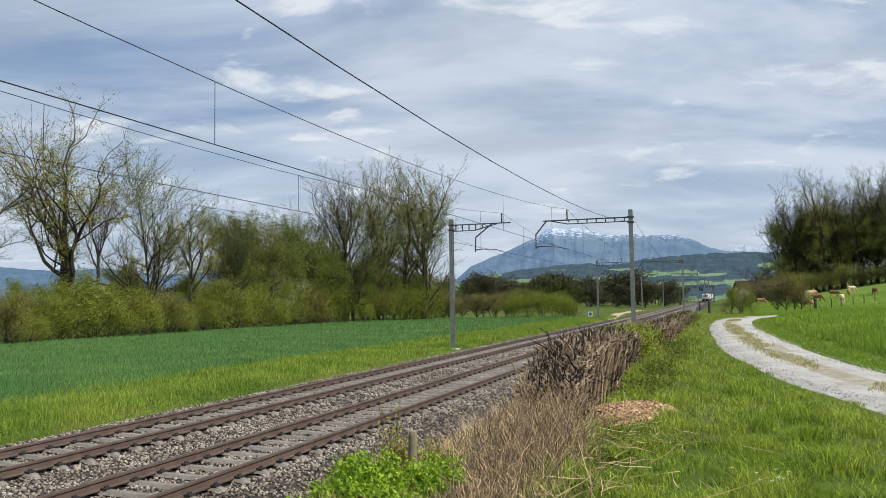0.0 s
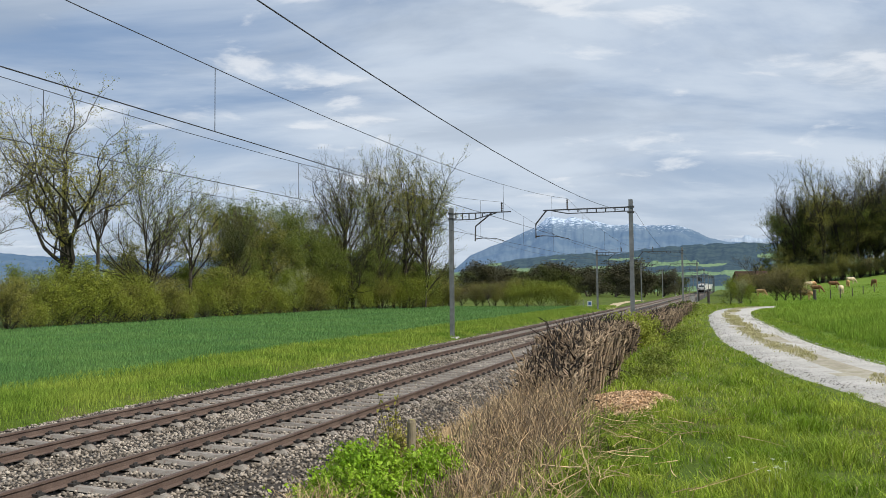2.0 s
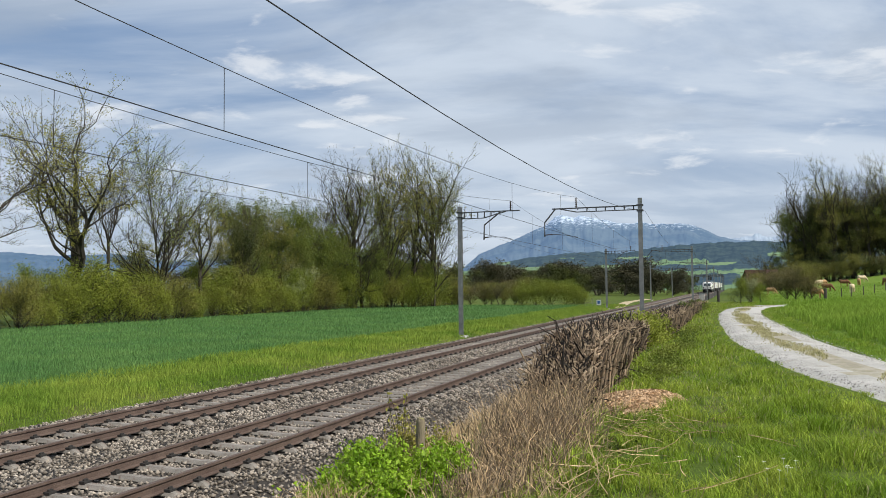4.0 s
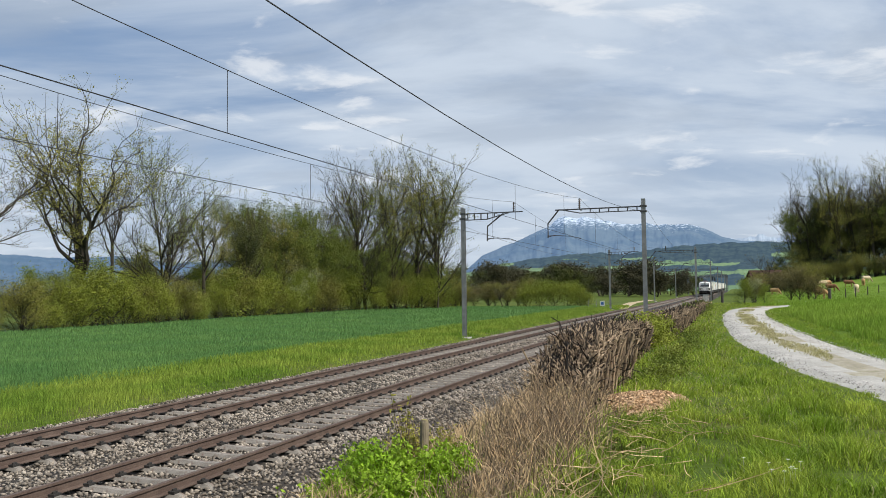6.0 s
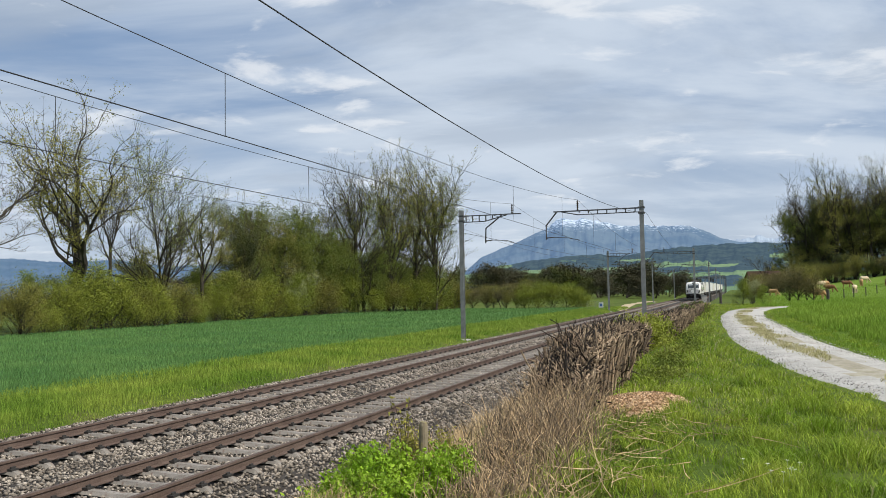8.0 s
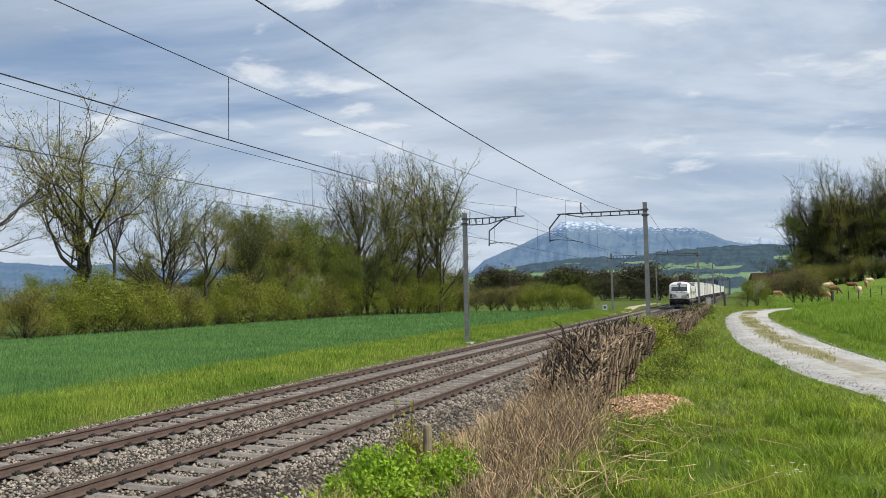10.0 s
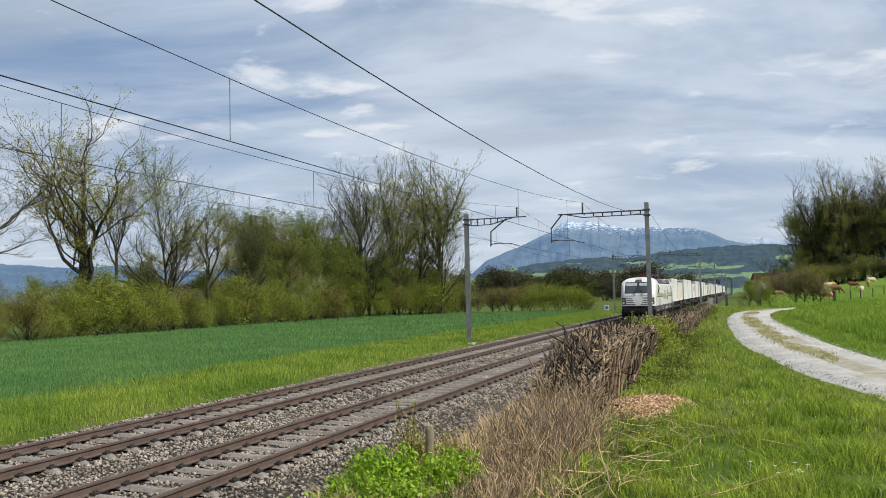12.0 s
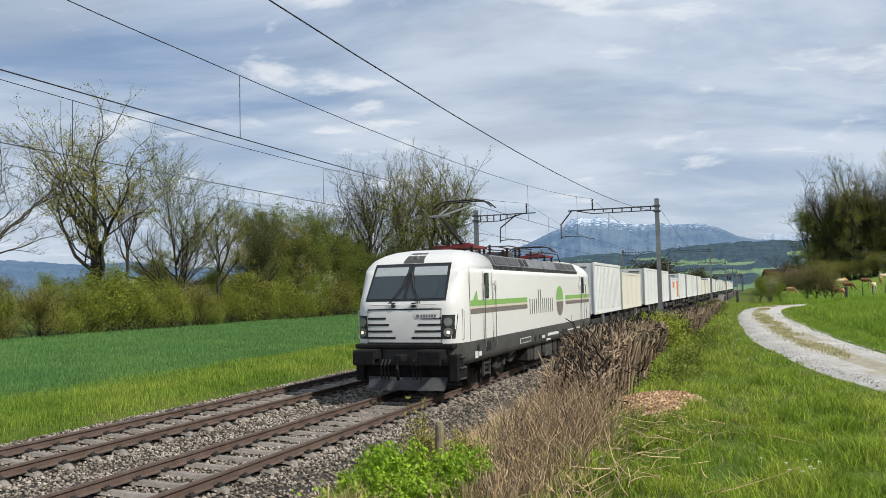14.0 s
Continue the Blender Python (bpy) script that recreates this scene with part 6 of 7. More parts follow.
def dirt_path():
    line = spline([(-15.6, 112.0, 0.7), (-16.0, 122.0, 0.8), (-17.2, 138.0, 0.9), (-18.0, 155.0, 1.0), (-17.0, 180.0, 1.0)], 8)
    vs, fs = [], []
    for i, (x, y, w) in enumerate(line):
        for s in (-1, 0, 1):
            px = x + s * w + 0.2 * noise.noise(Vector((i * 0.5, s, 0)))
            vs.append((px, y, ground_z(px, y) + 0.03))
        if i:
            q = (i - 1) * 3
            fs += [(q + k, q + k + 1, q + k + 4, q + k + 3) for k in range(2)]
    tagged(mesh_ob("path", vs, fs, M["sand"], smooth=True), "sandy dirt path along the tracks", "path", kind="structure")


dirt_path()

# ---------------------------------------------------------------- cattle
HIDES = {
    "tan": mat("tan_hide", (0.42, 0.24, 0.11), (0.50, 0.31, 0.16), 0.85, scale=1.5, fine=20),
    "brown": mat("brown_hide", (0.17, 0.075, 0.035), (0.23, 0.11, 0.05), 0.85, scale=1.5, fine=20),
    "cream": mat("cream_hide", (0.58, 0.45, 0.29), (0.66, 0.54, 0.38), 0.85, scale=1.5, fine=20),
}


def ellip(bm, c, r, q=None, n=10):
    m_ = Matrix.Translation(c) @ (q.to_matrix().to_4x4() if q else Matrix()) @ Matrix.Diagonal((*r, 1))
    bmesh.ops.create_uvsphere(bm, u_segments=n, v_segments=7, radius=1.0, matrix=m_)


def cow(x, y, heading, hide, grazing, lying, label):
    t = thing("cow", label, "cow", "cows on the pasture", m=Matrix.LocRotScale((x, y, ground_z(x, y) - (0.5 if lying else 0.0)), Euler((0, 0, radians(heading))), (0.82, 0.82, 0.82)))
    h = HIDES[hide]
    bm = bmesh.new()
    ellip(bm, (0, 0, 1.0), (0.78, 0.34, 0.40))
    ellip(bm, (-0.55, 0, 1.08), (0.38, 0.33, 0.36))
    ellip(bm, (0.5, 0, 1.05), (0.40, 0.30, 0.38))
    part("body", bm, h, t, smooth=True)
    hd = Vector((1.25, 0, 0.35)) if grazing else Vector((1.35, 0, 1.45))
    bm = bmesh.new()
    tube(bm, (0.7, 0, 1.15), hd, 0.22, 0.13, 10)
    part("neck", bm, h, t, smooth=True)
    bm = bmesh.new()
    d = Vector((0.5, 0, -0.75)).normalized() if grazing else Vector((0.85, 0, -0.35)).normalized()
    tube(bm, hd - d * 0.1, hd + d * 0.36, 0.14, 0.085, 10)
    for s in (-1, 1):
        ellip(bm, hd + Vector((-0.05, s * 0.2, 0.04)), (0.05, 0.11, 0.04))
    part("head", bm, h, t, smooth=True)
    for i, (lx, ly) in enumerate(((0.55, 0.2), (0.5, -0.2), (-0.62, 0.2), (-0.58, -0.2))):
        bm = bmesh.new()
        tube(bm, (lx, ly, 0.8), (lx + 0.03, ly, 0.4), 0.11, 0.06, 8)
        tube(bm, (lx + 0.03, ly, 0.4), (lx, ly, 0.0), 0.06, 0.055, 8)
        part("leg", bm, h, t)
    bm = bmesh.new()
    bent(bm, [(-0.88, 0, 1.25), (-0.98, 0, 1.0), (-0.98, 0, 0.55)], 0.025, 5)
    part("tail", bm, h, t)


for a in (
    (14.6, 160.0, 200, "cream", 1, 0, "cream cow grazing on the pasture"), (15.4, 162.0, 30, "tan", 1, 0, "tan cow grazing on the pasture"),
    (13.2, 133.0, -15, "brown", 1, 0, "brown cow grazing on the pasture"), (11.9, 141.0, 160, "brown", 0, 1, "brown cow lying on the grass"), (11.2, 143.0, 200, "brown", 0, 1, "brown cow lying on the grass"),
    (8.9, 101.5, -20, "tan", 1, 0, "tan and cream cow grazing by the bush"), (15.3, 122.5, 70, "cream", 1, 0, "cream cow seen from behind on the pasture"),
    (17.2, 147.0, -10, "brown", 1, 0, "brown cow grazing on the pasture"), (19.2, 145.5, 80, "tan", 1, 0, "tan cow grazing on the pasture"), (21.3, 158.0, 20, "cream", 1, 0, "cream cow grazing near the grove"),
    (6.3, 178.0, 170, "cream", 0, 1, "cream cow lying on the grass"), (5.7, 141.0, -30, "tan", 1, 0, "tan cow grazing on the pasture"), (21.9, 138.5, 100, "brown", 1, 0, "brown cow grazing near the grove"), (9.6, 150.0, 10, "tan", 1, 0, "tan cow behind the willow bush"),
):
    cow(*a)

# ---------------------------------------------------------------- hedge, dry growth and grass


def stick_mesh(lines, n=4):
    """Joined tapering sticks from (points, start radius, end radius)."""
    vs, fs = [], []
    for pts, r0, r1 in lines:
        o = len(vs)
        m_ = len(pts)
        for i, p in enumerate(pts):
            a, b = pts[max(0, i - 1)], pts[min(m_ - 1, i + 1)]
            q = (b - a).to_track_quat("Z", "Y")
            r = r0 + (r1 - r0) * i / (m_ - 1)
            vs += [p + q @ Vector((r * math.cos(6.2832 * k / n), r * math.sin(6.2832 * k / n), 0)) for k in range(n)]
        for i in range(m_ - 1):
            fs += [(o + i * n + k, o + i * n + (k + 1) % n, o + (i + 1) * n + (k + 1) % n, o + (i + 1) * n + k) for k in range(n)]
        fs.append(tuple(o + (m_ - 1) * n + k for k in range(n)))
    return vs, fs


def crooked(rng, p, d, length, seg, wob):
    pts = [p.copy()]
    for _ in range(seg):
        d = (d + Vector((rng.gauss(0, wob), rng.gauss(0, wob), rng.gauss(0, wob)))).normalized()
        p = p + d * (length / seg)
        pts.append(p.copy())
    return pts


def hedge(y0, y1, x0, x1, top, stems, stubs, seed, label):
    rng = random.Random(seed)
    t = thing("cut_hedge", label, "hedge", "cut hedges along the track")
    lines = []
    for _ in range(stems):
        x, y = rng.uniform(x0, x1), rng.uniform(y0, y1)
        z = ground_z(x, y)
        h = (top(y) - z) * rng.uniform(0.6, 0.95)
        lines.append((crooked(rng, Vector((x, y, z - 0.05)), Vector((rng.gauss(0, 0.15), rng.gauss(0, 0.15), 1)), h, 4, 0.14), rng.uniform(0.014, 0.035), rng.uniform(0.010, 0.02)))
    tagged(mesh_ob("stem", *stick_mesh(lines, 5), M["cutwood"], t, "brown crooked stems"), kind="stuff")
    # pale stubs crowd the trimmed top, a few stand out of the sides
    lines = []
    for k in range(stubs):
        x, y = rng.uniform(x0 - 0.10, x1 + 0.08), rng.uniform(y0 - 0.1, y1 + 0.1)
        g = ground_z(x, y)
        tz = top(y)
        z = tz - rng.uniform(0.10, 0.26) if k % 4 else tz - rng.uniform(0.2, 0.75)
        z = max(z, g + 0.1)
        d = Vector((rng.gauss(0, 0.5) + 0.5 * (x - (x0 + x1) / 2), rng.gauss(0, 0.5), rng.uniform(0.15, 1.0)))
        lines.append((crooked(rng, Vector((x, y, z)), d.normalized(), rng.uniform(0.06, 0.20), 2, 0.25), rng.uniform(0.007, 0.017), rng.uniform(0.006, 0.013)))
    tagged(mesh_ob("cut_branch", *stick_mesh(lines, 5), M["twig"], t, "pale cut branch stubs"), kind="stuff")
    # upright poles along the two faces
    lines = []
    for _ in range(int(stems * 0.55)):
        y = rng.uniform(y0, y1)
        x = rng.choice((x0, x1, x1)) + rng.gauss(0, 0.05)
        z = ground_z(x, y)
        lines.append((crooked(rng, Vector((x, y, z - 0.05)), Vector((rng.gauss(0, 0.10), rng.gauss(0, 0.16), 1)).normalized(), (top(y) - z) * rng.uniform(0.7, 1.0), 5, 0.09), rng.uniform(0.012, 0.03), rng.uniform(0.010, 0.022)))
    tagged(mesh_ob("pole", *stick_mesh(lines, 6), M["pole"], t, "grey-brown upright hedge poles"), kind="stuff")
    # tangled inside: near-black twigs added to paint the shade in the hedge's core
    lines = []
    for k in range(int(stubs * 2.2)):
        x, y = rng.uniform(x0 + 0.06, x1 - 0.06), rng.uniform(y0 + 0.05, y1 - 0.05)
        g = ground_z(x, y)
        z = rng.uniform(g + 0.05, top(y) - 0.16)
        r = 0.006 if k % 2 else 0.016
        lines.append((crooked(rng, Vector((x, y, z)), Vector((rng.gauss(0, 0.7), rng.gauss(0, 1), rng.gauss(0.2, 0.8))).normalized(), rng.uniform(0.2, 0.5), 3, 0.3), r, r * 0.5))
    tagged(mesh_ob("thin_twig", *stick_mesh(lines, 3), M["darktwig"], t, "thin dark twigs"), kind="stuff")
    return t


hedge(11.4, 15.9, -2.85, -2.05, lambda y: 1.93 - 0.42 * smooth_step(13.2, 11.3, y) + 0.04 * math.sin(3 * y), 330, 2000, 1, "hard-cut hedge of bare brown branch stubs beside the track")
hedge(16.6, 23.0, -3.2, -2.4, lambda y: 1.86 - 0.1 * smooth_step(18, 23, y) + 0.05 * math.sin(2.1 * y), 380, 2200, 2, "hard-cut hedge of dark branch stubs beside the track")
hedge(27.5, 43.0, -3.0, -2.1, lambda y: 1.78 - 0.012 * (y - 27) + 0.06 * math.sin(1.3 * y), 420, 2100, 3, "trimmed brown hedge with leafless twigs beside the track")
hedge(44.0, 66.0, -3.0, -2.2, lambda y: 1.62 - 0.006 * (y - 44) + 0.08 * math.sin(0.9 * y), 350, 1500, 4, "trimmed hedge further along the track")


def leafy_clump(name, centres, leaves, size, material, stem, label, category, flat=0.0, seed=1, group=""):
    """A leafy shrub: thin stems fanning from the ground, leaves set along them."""
    rng = random.Random(seed)
    t = thing(name, label, category, group)
    lines, sites = [], []
    for cx, cy, r, zt, n in centres:
        for _ in range(n):
            x, y = cx + rng.gauss(0, r * 0.35), cy + rng.gauss(0, r * 0.35)
            z = ground_z(x, y)
            ex, ey = cx + rng.gauss(0, r * 0.55), cy + rng.gauss(0, r * 0.55)
            fall = ((ex - cx) ** 2 + (ey - cy) ** 2) / (r * r)
            ez = z + (zt - z) * max(0.25, 1 - 0.45 * fall) * rng.uniform(0.55, 1.0)
            d = Vector((ex - x, ey - y, ez - z))
            pts = crooked(rng, Vector((x, y, z - 0.03)), d.normalized(), d.length, 4, 0.10)
            lines.append((pts, 0.006, 0.002))
            for a, b in zip(pts[1:-1], pts[2:]):
                sites += [a.lerp(b, k / 3) for k in range(3)]
    tagged(mesh_ob("stem", *stick_mesh(lines, 3), stem, t), kind="stuff")
    v, f = leaf_arrays(sites, leaves, size, size * 1.3, np.random.default_rng(seed))
    big_mesh("leaves", v, f, material, t)
    return t


leafy_clump("bush", [(-2.95, 6.5, 0.42, 1.50, 120), (-3.3, 6.75, 0.35, 1.36, 80), (-2.65, 6.65, 0.35, 1.36, 80), (-2.75, 6.05, 0.4, 1.28, 80), (-3.15, 6.15, 0.35, 1.25, 70), (-2.5, 6.95, 0.28, 1.42, 60)], 4, 0.021, M["leaf_bright"], M["leaf_green"], "bright green leafy bush beside the ballast", "bush", seed=2)
leafy_clump("bush", [(-3.1, 7.55, 0.28, 1.5, 45), (-2.8, 7.7, 0.22, 1.45, 30), (-3.3, 7.4, 0.2, 1.38, 20)], 3, 0.016, M["leaf_spring"], M["twig"], "thin yellow-green shoots round a cut post", "bush", seed=3)
leafy_clump("sapling", [(-3.2, 7.5, 0.06, 2.05, 6), (-3.22, 7.6, 0.08, 1.75, 6)], 2, 0.022, M["leaf_spring"], M["cutwood"], "thin sapling twig with opening buds", "sapling", seed=4)
leafy_clump("sapling", [(-5.0, 5.0, 0.12, 1.0, 7), (-4.85, 5.2, 0.14, 0.9, 6)], 2, 0.03, M["leaf_spring"], M["cutwood"], "thin sapling with yellow-green leaves", "sapling", seed=14)
leafy_clump("sapling", [(-3.85, 6.15, 0.2, 1.05, 10), (-4.2, 5.9, 0.15, 0.95, 6)], 2, 0.022, M["leaf_bright"], M["leaf_green"], "young green shoots on the bank", "sapling", seed=15)
leafy_clump("bush", [(-2.75, 24.4, 0.8, 2.1, 140), (-2.6, 26.4, 0.8, 2.05, 130), (-3.3, 25.2, 0.7, 1.9, 90)], 6, 0.042, M["leaf_lime"], M["cutwood"], "green leafy bush growing out of the hedge", "bush", seed=5)
leafy_clump("bush", [(-2.75, 48.0, 0.8, 1.85, 60), (-2.7, 52.0, 0.9, 1.75, 60), (-2.6, 58.0, 0.9, 1.7, 60), (-2.6, 63.0, 0.9, 1.75, 60)], 5, 0.055, M["leaf_green"], M["cutwood"], "low green bush on the far hedge", "bush", seed=6)
for k, (x, y, r, h, n) in enumerate(((-2.2, 12.2, 0.25, 1.5, 14), (-2.35, 11.2, 0.2, 1.4, 10), (-2.0, 13.6, 0.2, 1.35, 10))):
    leafy_clump("hedge_shoot", [(x, y, r, h, n)], 2, 0.022, M["leaf_bright"], M["leaf_green"], "fresh green shoots at the foot of the hedge", "plant", seed=20 + k, group="green shoots in the hedge")
# low weeds along the hedge
leafy_clump("weeds", [(-1.55 + 0.12 * math.sin(k), 15.5 + k * 1.2, 0.55, 1.08, 40) for k in range(16)], 4, 0.03, M["leaf_green"], M["leaf_green"], "dark green nettles and weeds along the hedge", "weeds", seed=7)
leafy_clump("weeds", [(-1.15 + 0.25 * math.sin(k * 2.0), 5.6 + k * 0.55, 0.35, 1.06, 34) for k in range(10)], 4, 0.017, M["leaf_green"], M["leaf_green"], "dark green weeds among the dry stalks", "weeds", seed=8)


def cut_post():
    t = thing("cut_post", "short weathered wooden post with yellow lichen", "post", m=pose(-2.95, 7.4, 0.10))
    bm = bmesh.new()
    tube(bm, (0, 0, 0.5), (0.01, 0.01, 1.27), 0.048, 0.044, 14)
    tube(bm, (0.01, 0.01, 1.27), (0.012, 0.01, 1.30), 0.044, 0.036, 14)
    part("trunk", bm, M["old_wood"], t)


cut_post()


def dry_growth():
    rng = random.Random(9)
    t = thing("dry_brambles", "tangle of dry straw-coloured stalks beside the hedge", "dry stalks")
    for name, n, m_ in (("stalk", 1300, M["straw"]), ("dark_stalk", 2300, M["pole"])):
        lines = []
        for _ in range(n):
            y = rng.uniform(5.9, 11.4)
            x = -1.92 - 0.09 * (y - 6.5) + rng.gauss(0, 0.30)
            z = ground_z(x, y)
            tall = 0.25 + 0.28 * smooth_step(6.0, 9.0, y)
            d = Vector((rng.gauss(0, 0.25), rng.gauss(0, 0.25), 1)).normalized()
            pts = [Vector((x, y, z - 0.02))]
            ln = tall * rng.uniform(0.5, 1.25)
            bend = Vector((rng.gauss(0, 0.2), rng.gauss(0, 0.2), -rng.uniform(0.0, 0.4)))
            for k in range(5):
                d = (d + bend * (0.12 + 0.16 * k)).normalized()
                pts.append(pts[-1] + d * ln / 5)
            lines.append((pts, rng.uniform(0.003, 0.008), 0.0025))
        tagged(mesh_ob(name, *stick_mesh(lines, 3), m_, t), kind="stuff")
    lines = []
    for _ in range(170):
        y = rng.uniform(5.2, 11.0)
        x = -1.5 + 0.03 * y + rng.gauss(0, 0.45)
        z = ground_z(x, y) + rng.uniform(0.03, 0.16)
        lines.append((crooked(rng, Vector((x, y, z)), Vector((rng.gauss(0, 1), rng.gauss(0, 1), rng.gauss(0.15, 0.2))).normalized(), rng.uniform(0.2, 0.7), 4, 0.16), rng.uniform(0.003, 0.006), 0.002))
    tagged(mesh_ob("fallen_stalk", *stick_mesh(lines, 3), M["straw"], t, "pale fallen stalks"), kind="stuff")


dry_growth()


def chip_pile():
    t = thing("wood_chip_pile", "heap of pale fresh wood chips on the grass", "wood chips")
    vs, fs = [], []
    n = 26
    for j in range(n):
        for i in range(n):
            u, v = i / (n - 1) * 2 - 1, j / (n - 1) * 2 - 1
            x, y = -1.42 + (0.55 + 0.12 * math.sin(3 * v)) * u + 0.1 * v, 12.2 + (1.1 + 0.2 * math.sin(4 * u)) * v
            h = max(0, 1 - u * u - v * v) ** 0.6
            vs.append((x, y, ground_z(x, y) - 0.03 + h * (0.17 + 0.05 * noise.noise(Vector((x * 4, y * 4, 0))))))
    fs = [(j * n + i, j * n + i + 1, (j + 1) * n + i + 1, (j + 1) * n + i) for j in range(n - 1) for i in range(n - 1)]
    heap = mesh_ob("heap", vs, fs, M["chips"], t, smooth=True)
    rng = np.random.default_rng(8)
    m_ = 5200
    a, r = rng.uniform(0, 6.283, m_), np.sqrt(rng.uniform(0, 1.1, m_))
    u, v = r * np.cos(a), r * np.sin(a)
    x, y = -1.42 + (0.6 + 0.12 * np.sin(3 * v)) * u + 0.1 * v, 12.2 + (1.2 + 0.2 * np.sin(4 * u)) * v
    h = np.maximum(0, 1 - u * u - v * v) ** 0.6
    z = np.array([ground_z(p, q) for p, q in zip(x, y)]) + h * 0.17 + 0.015
    p = np.stack([x, y, z], 1)
    d = rng.normal(0, 1, (m_, 3)) * np.array([1, 1, 0.4])
    d /= np.linalg.norm(d, axis=1)[:, None]
    e = np.cross(d, rng.normal(0, 1, (m_, 3)))
    e /= np.linalg.norm(e, axis=1)[:, None]
    s = rng.uniform(0.012, 0.03, (m_, 1))
    k = np.stack([p - d * s - e * s * 0.4, p + d * s - e * s * 0.4, p + d * s + e * s * 0.4, p - d * s + e * s * 0.4], 1).reshape(-1, 3)
    big_mesh("chip", k, (np.arange(m_) * 4)[:, None] + np.arange(4)[None], M["chips"], t)


chip_pile()


def blades(name, x, y, z, h, w, material, label, category, lean=0.5, seed=1, parent=None):
    """Bent grass blades at the given places; arrays of equal length."""
    rng = np.random.default_rng(seed)
    n = len(x)
    a = rng.uniform(0, 6.283, n)
    ca, sa = np.cos(a), np.sin(a)
    la = rng.uniform(0, 6.283, n)
    ln = h * lean * rng.uniform(0.2, 1.2, n)
    bx, by = np.cos(la) * ln, np.sin(la) * ln
    p = np.stack([x, y, z], 1)
    side = np.stack([ca * w, sa * w, np.zeros(n)], 1)
    mid = p + np.stack([bx * 0.3, by * 0.3, h * 0.6], 1)
    tip = p + np.stack([bx, by, h * rng.uniform(0.85, 1.0, n)], 1)
    v = np.stack([p - side, p + side, mid + side * 0.75, tip, mid - side * 0.75], 1).reshape(-1, 3)
    o = (np.arange(n) * 5)[:, None]
    f = np.concatenate([o + np.array([[0, 1, 2]]), o + np.array([[0, 2, 4]]), o + np.array([[4, 2, 3]])])
    return big_mesh(name, v, f, material, parent, label, category)


def heights(x, y):
    return np.array([ground_z(a, b) for a, b in zip(x, y)])


def grass():
    rng = np.random.default_rng(12)
    # tufted grass between hedge and gravel track
    n = 330000
    y = np.exp(rng.uniform(math.log(3.6), math.log(85), n))
    x = -2.2 + rng.random(n) * (0.30 * y + 3.8)
    tuft = np.array([noise.noise(Vector((a * 1.6, b * 1.6, 0.0))) + 0.5 * noise.noise(Vector((a * 5, b * 5, 3.0))) for a, b in zip(x, y)])
    far = road_gaps(x, y)
    keep = (far > -0.05) & (rng.random(n) < 0.5 + 0.9 * np.clip(tuft, -0.45, 0.6))
    chips = ((x + 1.42) / 0.6) ** 2 + ((y - 12.2) / 1.15) ** 2 < 0.85
    keep &= ~chips
    x, y, tuft, far = x[keep], y[keep], tuft[keep], far[keep]
    short = np.where((x > 2.0) & (y > 16), 0.6, 1.0) * np.clip(0.35 + far * 0.8, 0.35, 1.0)
    h = (0.07 + 0.19 * np.clip(tuft + 0.25, 0, 1)) * rng.uniform(0.5, 1.3, len(x)) * short
    w = 0.0026 * (1 + y / 10)
    third = rng.random(len(x)) < 0.35 - 0.7 * np.clip(tuft, -0.5, 0.4)
    z = heights(x, y) - 0.01
    blades("grass", x[~third], y[~third], z[~third], h[~third], w[~third], M["blade"], "long tufted bright green grass beside the track", "grass", 1.05, 1)
    blades("grass", x[third], y[third], z[third], h[third] * 0.9, w[third], M["blade2"], "paler yellow-green grass mixed into the verge", "grass", 1.2, 2)
    dead = rng.random(len(x)) < 0.05 + 0.30 * np.clip((y - 9) / 12, 0, 1) * np.clip((0.6 - x) / 2.5, 0, 1)
    blades("dead_grass", x[dead] + 0.03, y[dead], z[dead], h[dead] * 0.8, w[dead], M["dryblade"], "pale dead blades among the green grass", "grass", 1.0, 9)
    # verge between ballast and wheat
    n = 75000
    y = np.exp(rng.uniform(math.log(9), math.log(125), n))
    x = rng.uniform(-20.9, -15.15, n)
    h = rng.uniform(0.1, 0.32, n) * np.clip((-15.0 - x) / 0.8, 0.45, 1.0)
    blades("grass", x, y, heights(x, y) - 0.01, h, 0.0035 * (1 + y / 12), M["blade2"], "uncut yellow-green grass along the ballast", "grass", 0.5, 3)
    # bank down to the ballast
    n = 16000
    y = np.exp(rng.uniform(math.log(5), math.log(90), n))
    x = rng.uniform(-5.3, -2.6, n)
    keep = (x > -3.6) | (y > 30)
    x, y = x[keep], y[keep]
    blades("dry_grass", x, y, heights(x, y) - 0.01, rng.uniform(0.1, 0.3, len(x)), 0.003 * (1 + y / 12), M["straw"], "dry pale grass on the bank below the hedge", "grass", 0.8, 5)
    # wheat in drilled rows
    n = 260000
    d = np.exp(rng.uniform(math.log(22), math.log(135), n))
    a = rng.uniform(math.radians(8), math.radians(54), n)
    x, y = -d * np.sin(a), d * np.cos(a)
    edge = -20.6 + 0.5 * np.sin(y * 0.35) + 0.4 * np.sin(y * 0.11) + 4.5 * np.clip((y - 80) / 45, 0, 1)
    x = np.round(x / 0.25) * 0.25 + rng.normal(0, 0.05, n)
    keep = (x < edge) & (x > -52.5) & (y < 124)
    x, y = x[keep], y[keep]
    dist = np.hypot(x, y)
    blades("wheat", x, y, heights(x, y) - 0.01, rng.uniform(0.15, 0.25, len(x)), 0.005 * (1 + dist / 25), M["wheat"], "young dark green wheat covering the field", "wheat", 0.35, 4)
    # sparse dry grass down the middle and along the edges of the gravel track
    pts = []
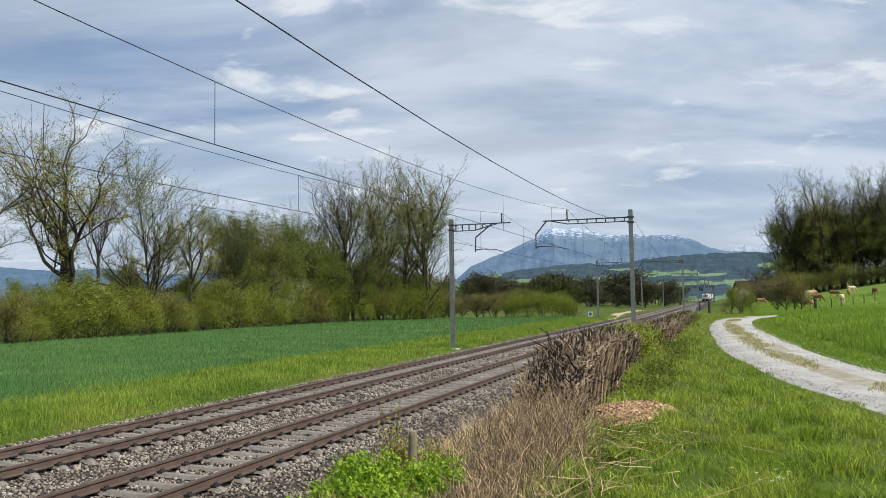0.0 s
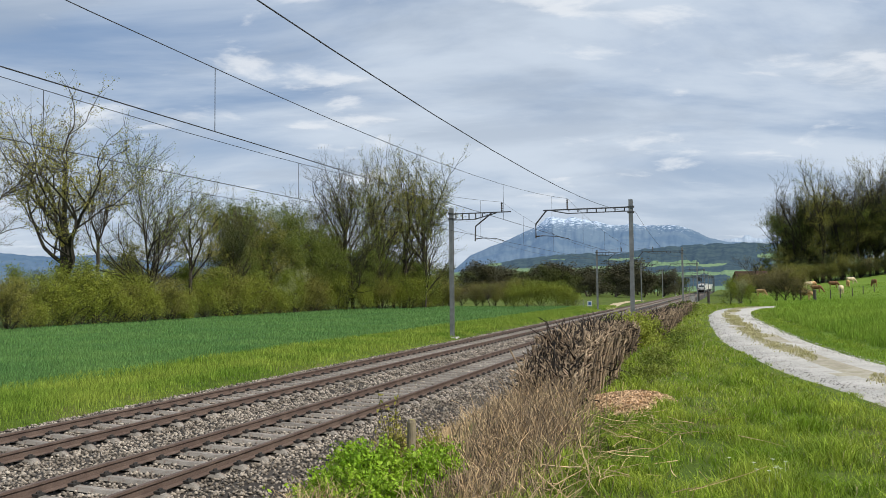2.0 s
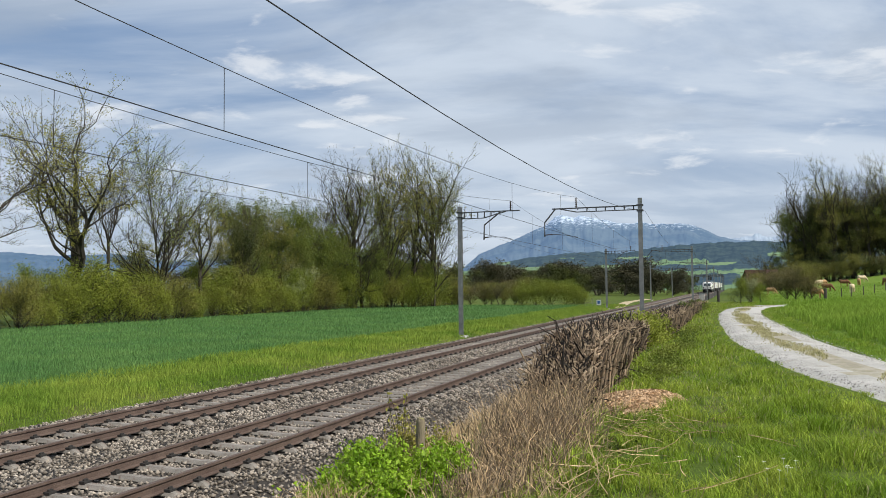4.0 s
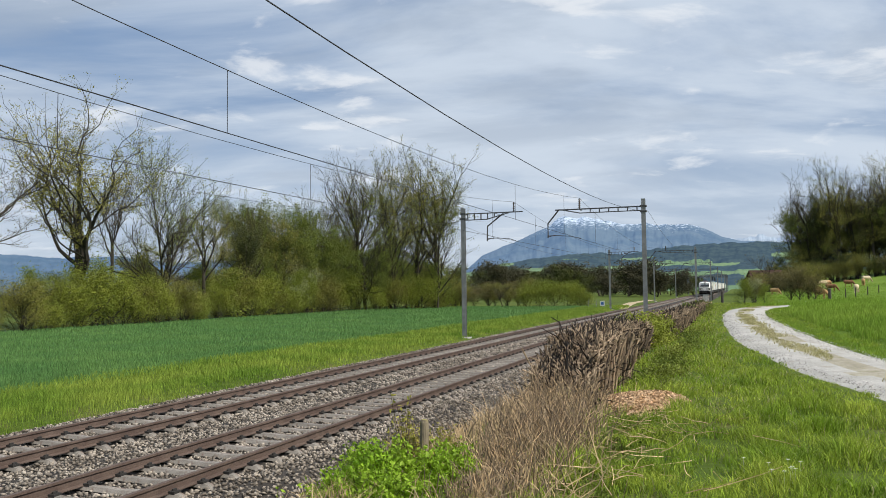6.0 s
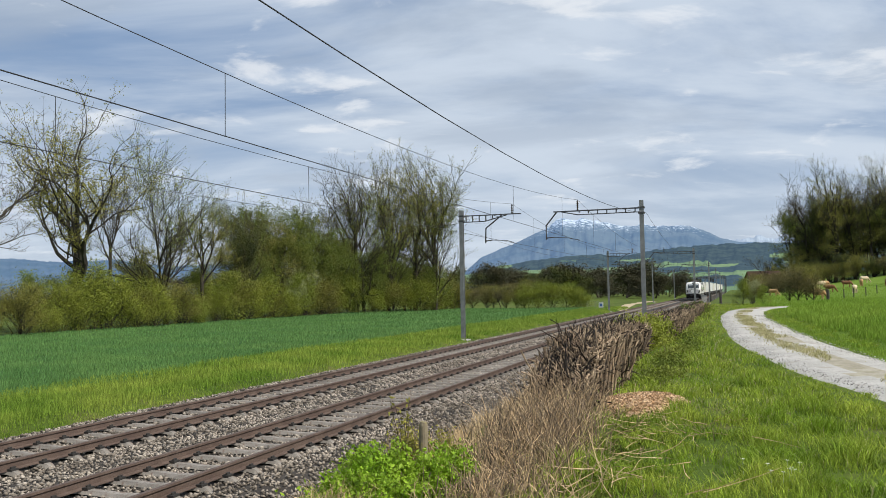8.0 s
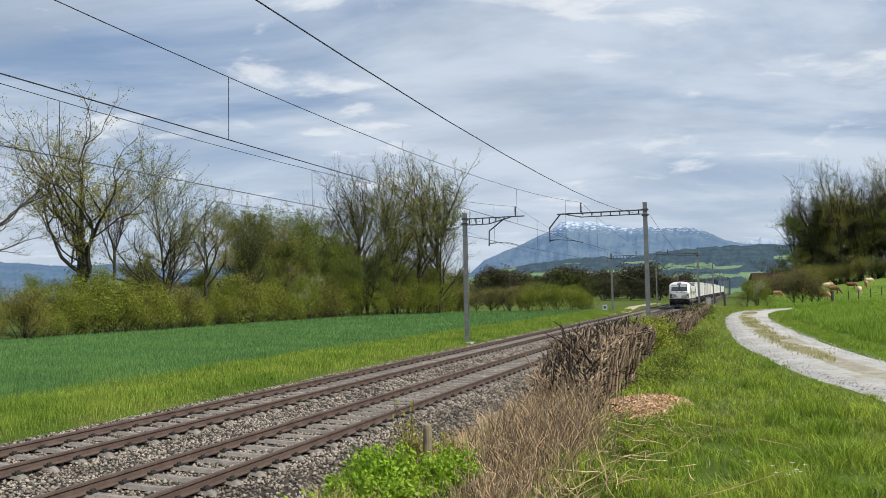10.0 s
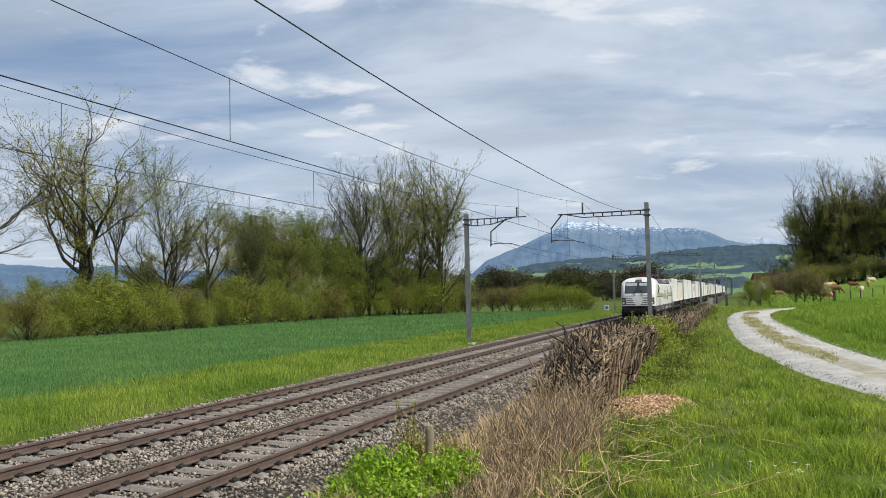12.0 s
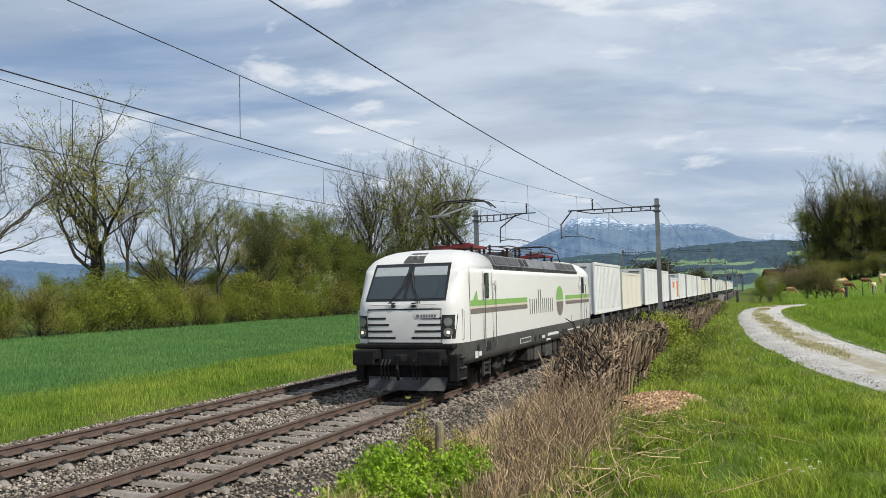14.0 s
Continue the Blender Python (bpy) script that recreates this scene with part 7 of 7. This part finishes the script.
    for (ax, ay, aw), (bx, by, bw) in zip(ROAD_LINE[:-1], ROAD_LINE[1:]):
        m_ = int(1500 / (1 + ay / 25) * math.hypot(bx - ax, by - ay) / 3)
        u = rng.random(m_)
        s = rng.normal(0, 0.2, m_)
        dd = Vector((bx - ax, by - ay)).normalized()
        pts.append(np.stack([ax + (bx - ax) * u + dd.y * s, ay + (by - ay) * u - dd.x * s], 1))
    p = np.vstack(pts)
    keep = np.array([noise.noise(Vector((a * 0.7, b * 0.35, 9.0))) > -0.15 for a, b in p])
    p = p[keep]
    blades("dry_grass", p[:, 0], p[:, 1], heights(p[:, 0], p[:, 1]) + 0.06, rng.uniform(0.03, 0.09, len(p)), 0.004 * (1 + p[:, 1] / 10), M["dryblade"], "sparse dry grass along the middle of the gravel track", "grass", 0.8, 6)
    # pasture and meadow beyond the gravel track
    n = 130000
    y = np.exp(rng.uniform(math.log(16), math.log(150), n))
    x = 2.0 + rng.random(n) * (0.2 * y + 3)
    gap = road_gaps(x, y)
    keep = (gap > 0.05)
    x, y, gap = x[keep], y[keep], gap[keep]
    blades("grass", x, y, heights(x, y) - 0.01, rng.uniform(0.5, 1.1, len(x)) * np.where((gap > 1.3 + 0.15 * np.sin(y * 1.7)) & (y < 80), 0.34, 0.09), 0.0035 * (1 + y / 14), M["meadowblade"], "lush green meadow grass beyond the gravel track", "grass", 0.5, 7)


M["dryblade"] = mat("dry_verge_blade", (0.36, 0.34, 0.15), (0.46, 0.42, 0.22), 0.85, scale=0.8, per=0.3, trans=0.3)
M["meadowblade"] = mat("meadow_blade", (0.17, 0.285, 0.03), (0.25, 0.36, 0.05), 0.75, scale=0.15, fine=4, per=0.3, trans=0.35, spec=0.2)
grass()


def pebbles():
    """Loose gravel on the near stretch of the farm track."""
    rng = np.random.default_rng(21)
    n = 26000
    y = np.exp(rng.uniform(math.log(9), math.log(52), n))
    x = rng.uniform(-1.2, 7, n)
    keep = road_gaps(x, y) < 0.03
    x, y = x[keep], y[keep]
    n = len(x)
    z = heights(x, y) + 0.068
    s = rng.uniform(0.006, 0.012, (n, 1, 1)) * (1 + y / 40)[:, None, None]
    octa = np.array([(1, 0, 0), (-1, 0, 0), (0, 1, 0), (0, -1, 0), (0, 0, 0.7), (0, 0, -0.7)], float)
    v = octa[None] * (1 + rng.uniform(-0.35, 0.35, (n, 6, 3))) * s + np.stack([x, y, z], 1)[:, None, :]
    tri = np.array([(0, 2, 4), (2, 1, 4), (1, 3, 4), (3, 0, 4), (2, 0, 5), (1, 2, 5), (3, 1, 5), (0, 3, 5)])
    big_mesh("gravel", v.reshape(-1, 3), (tri[None] + (np.arange(n) * 6)[:, None, None]).reshape(-1, 3), M["pebble"], None, "loose pale gravel on the farm track", "gravel")


pebbles()


def daisies():
    rng = random.Random(31)
    spots = [(rng.gauss(0.35, 0.12), rng.gauss(7.3, 0.25)) for _ in range(9)] + [(rng.uniform(3, 12), rng.uniform(60, 88)) for _ in range(60)]
    for i, (x, y) in enumerate(spots):
        s = 0.022 if y < 20 else 0.07
        bm = bmesh.new()
        z = ground_z(x, y) + (0.17 if y < 20 else 0.12)
        for k in range(7):
            a = k * 0.8976
            c, d = math.cos(a), math.sin(a)
            q = [bm.verts.new((x + p * s, y + r * s, z + u * s)) for p, r, u in ((0, 0, 0), (c * 0.7 - d * 0.3, d * 0.7 + c * 0.3, 0.1), (c, d, 0.2), (c * 0.7 + d * 0.3, d * 0.7 - c * 0.3, 0.1))]
            bm.faces.new(q)
        tube(bm, (x, y, z - 0.2), (x, y, z), s * 0.08, n=4)
        tagged(part("flower", bm, M["blossom"]), "small white meadow flower in the grass", "flower", "white flowers in the grass")


daisies()

# ---------------------------------------------------------------- what moves


def train_y(t):
    """Where the front buffers stand: the train slows down a little on the way."""
    left = 14.0 - t
    return FRONT_END + SPEED * left + SLOWING * left * left


def motions():
    floors = {"container": 1.42}
    for ob, y in MOVING:
        z = floors.get(ob.name.split(".")[0], 0.0)
        walk(ob, [(t, pose(RUN_X, y + train_y(t), z)) for t in range(15)])
    # wheels roll towards the camera, a row for each thirtieth of a second
    for w in WHEELS:
        y, r = w.location.y, w.location.z
        walk(w, [(i / FPS, pose(0, y, r) @ Matrix.Rotation((train_y(0) - train_y(i / FPS)) / r, 4, "X")) for i in range(14 * FPS + 1)])


motions()
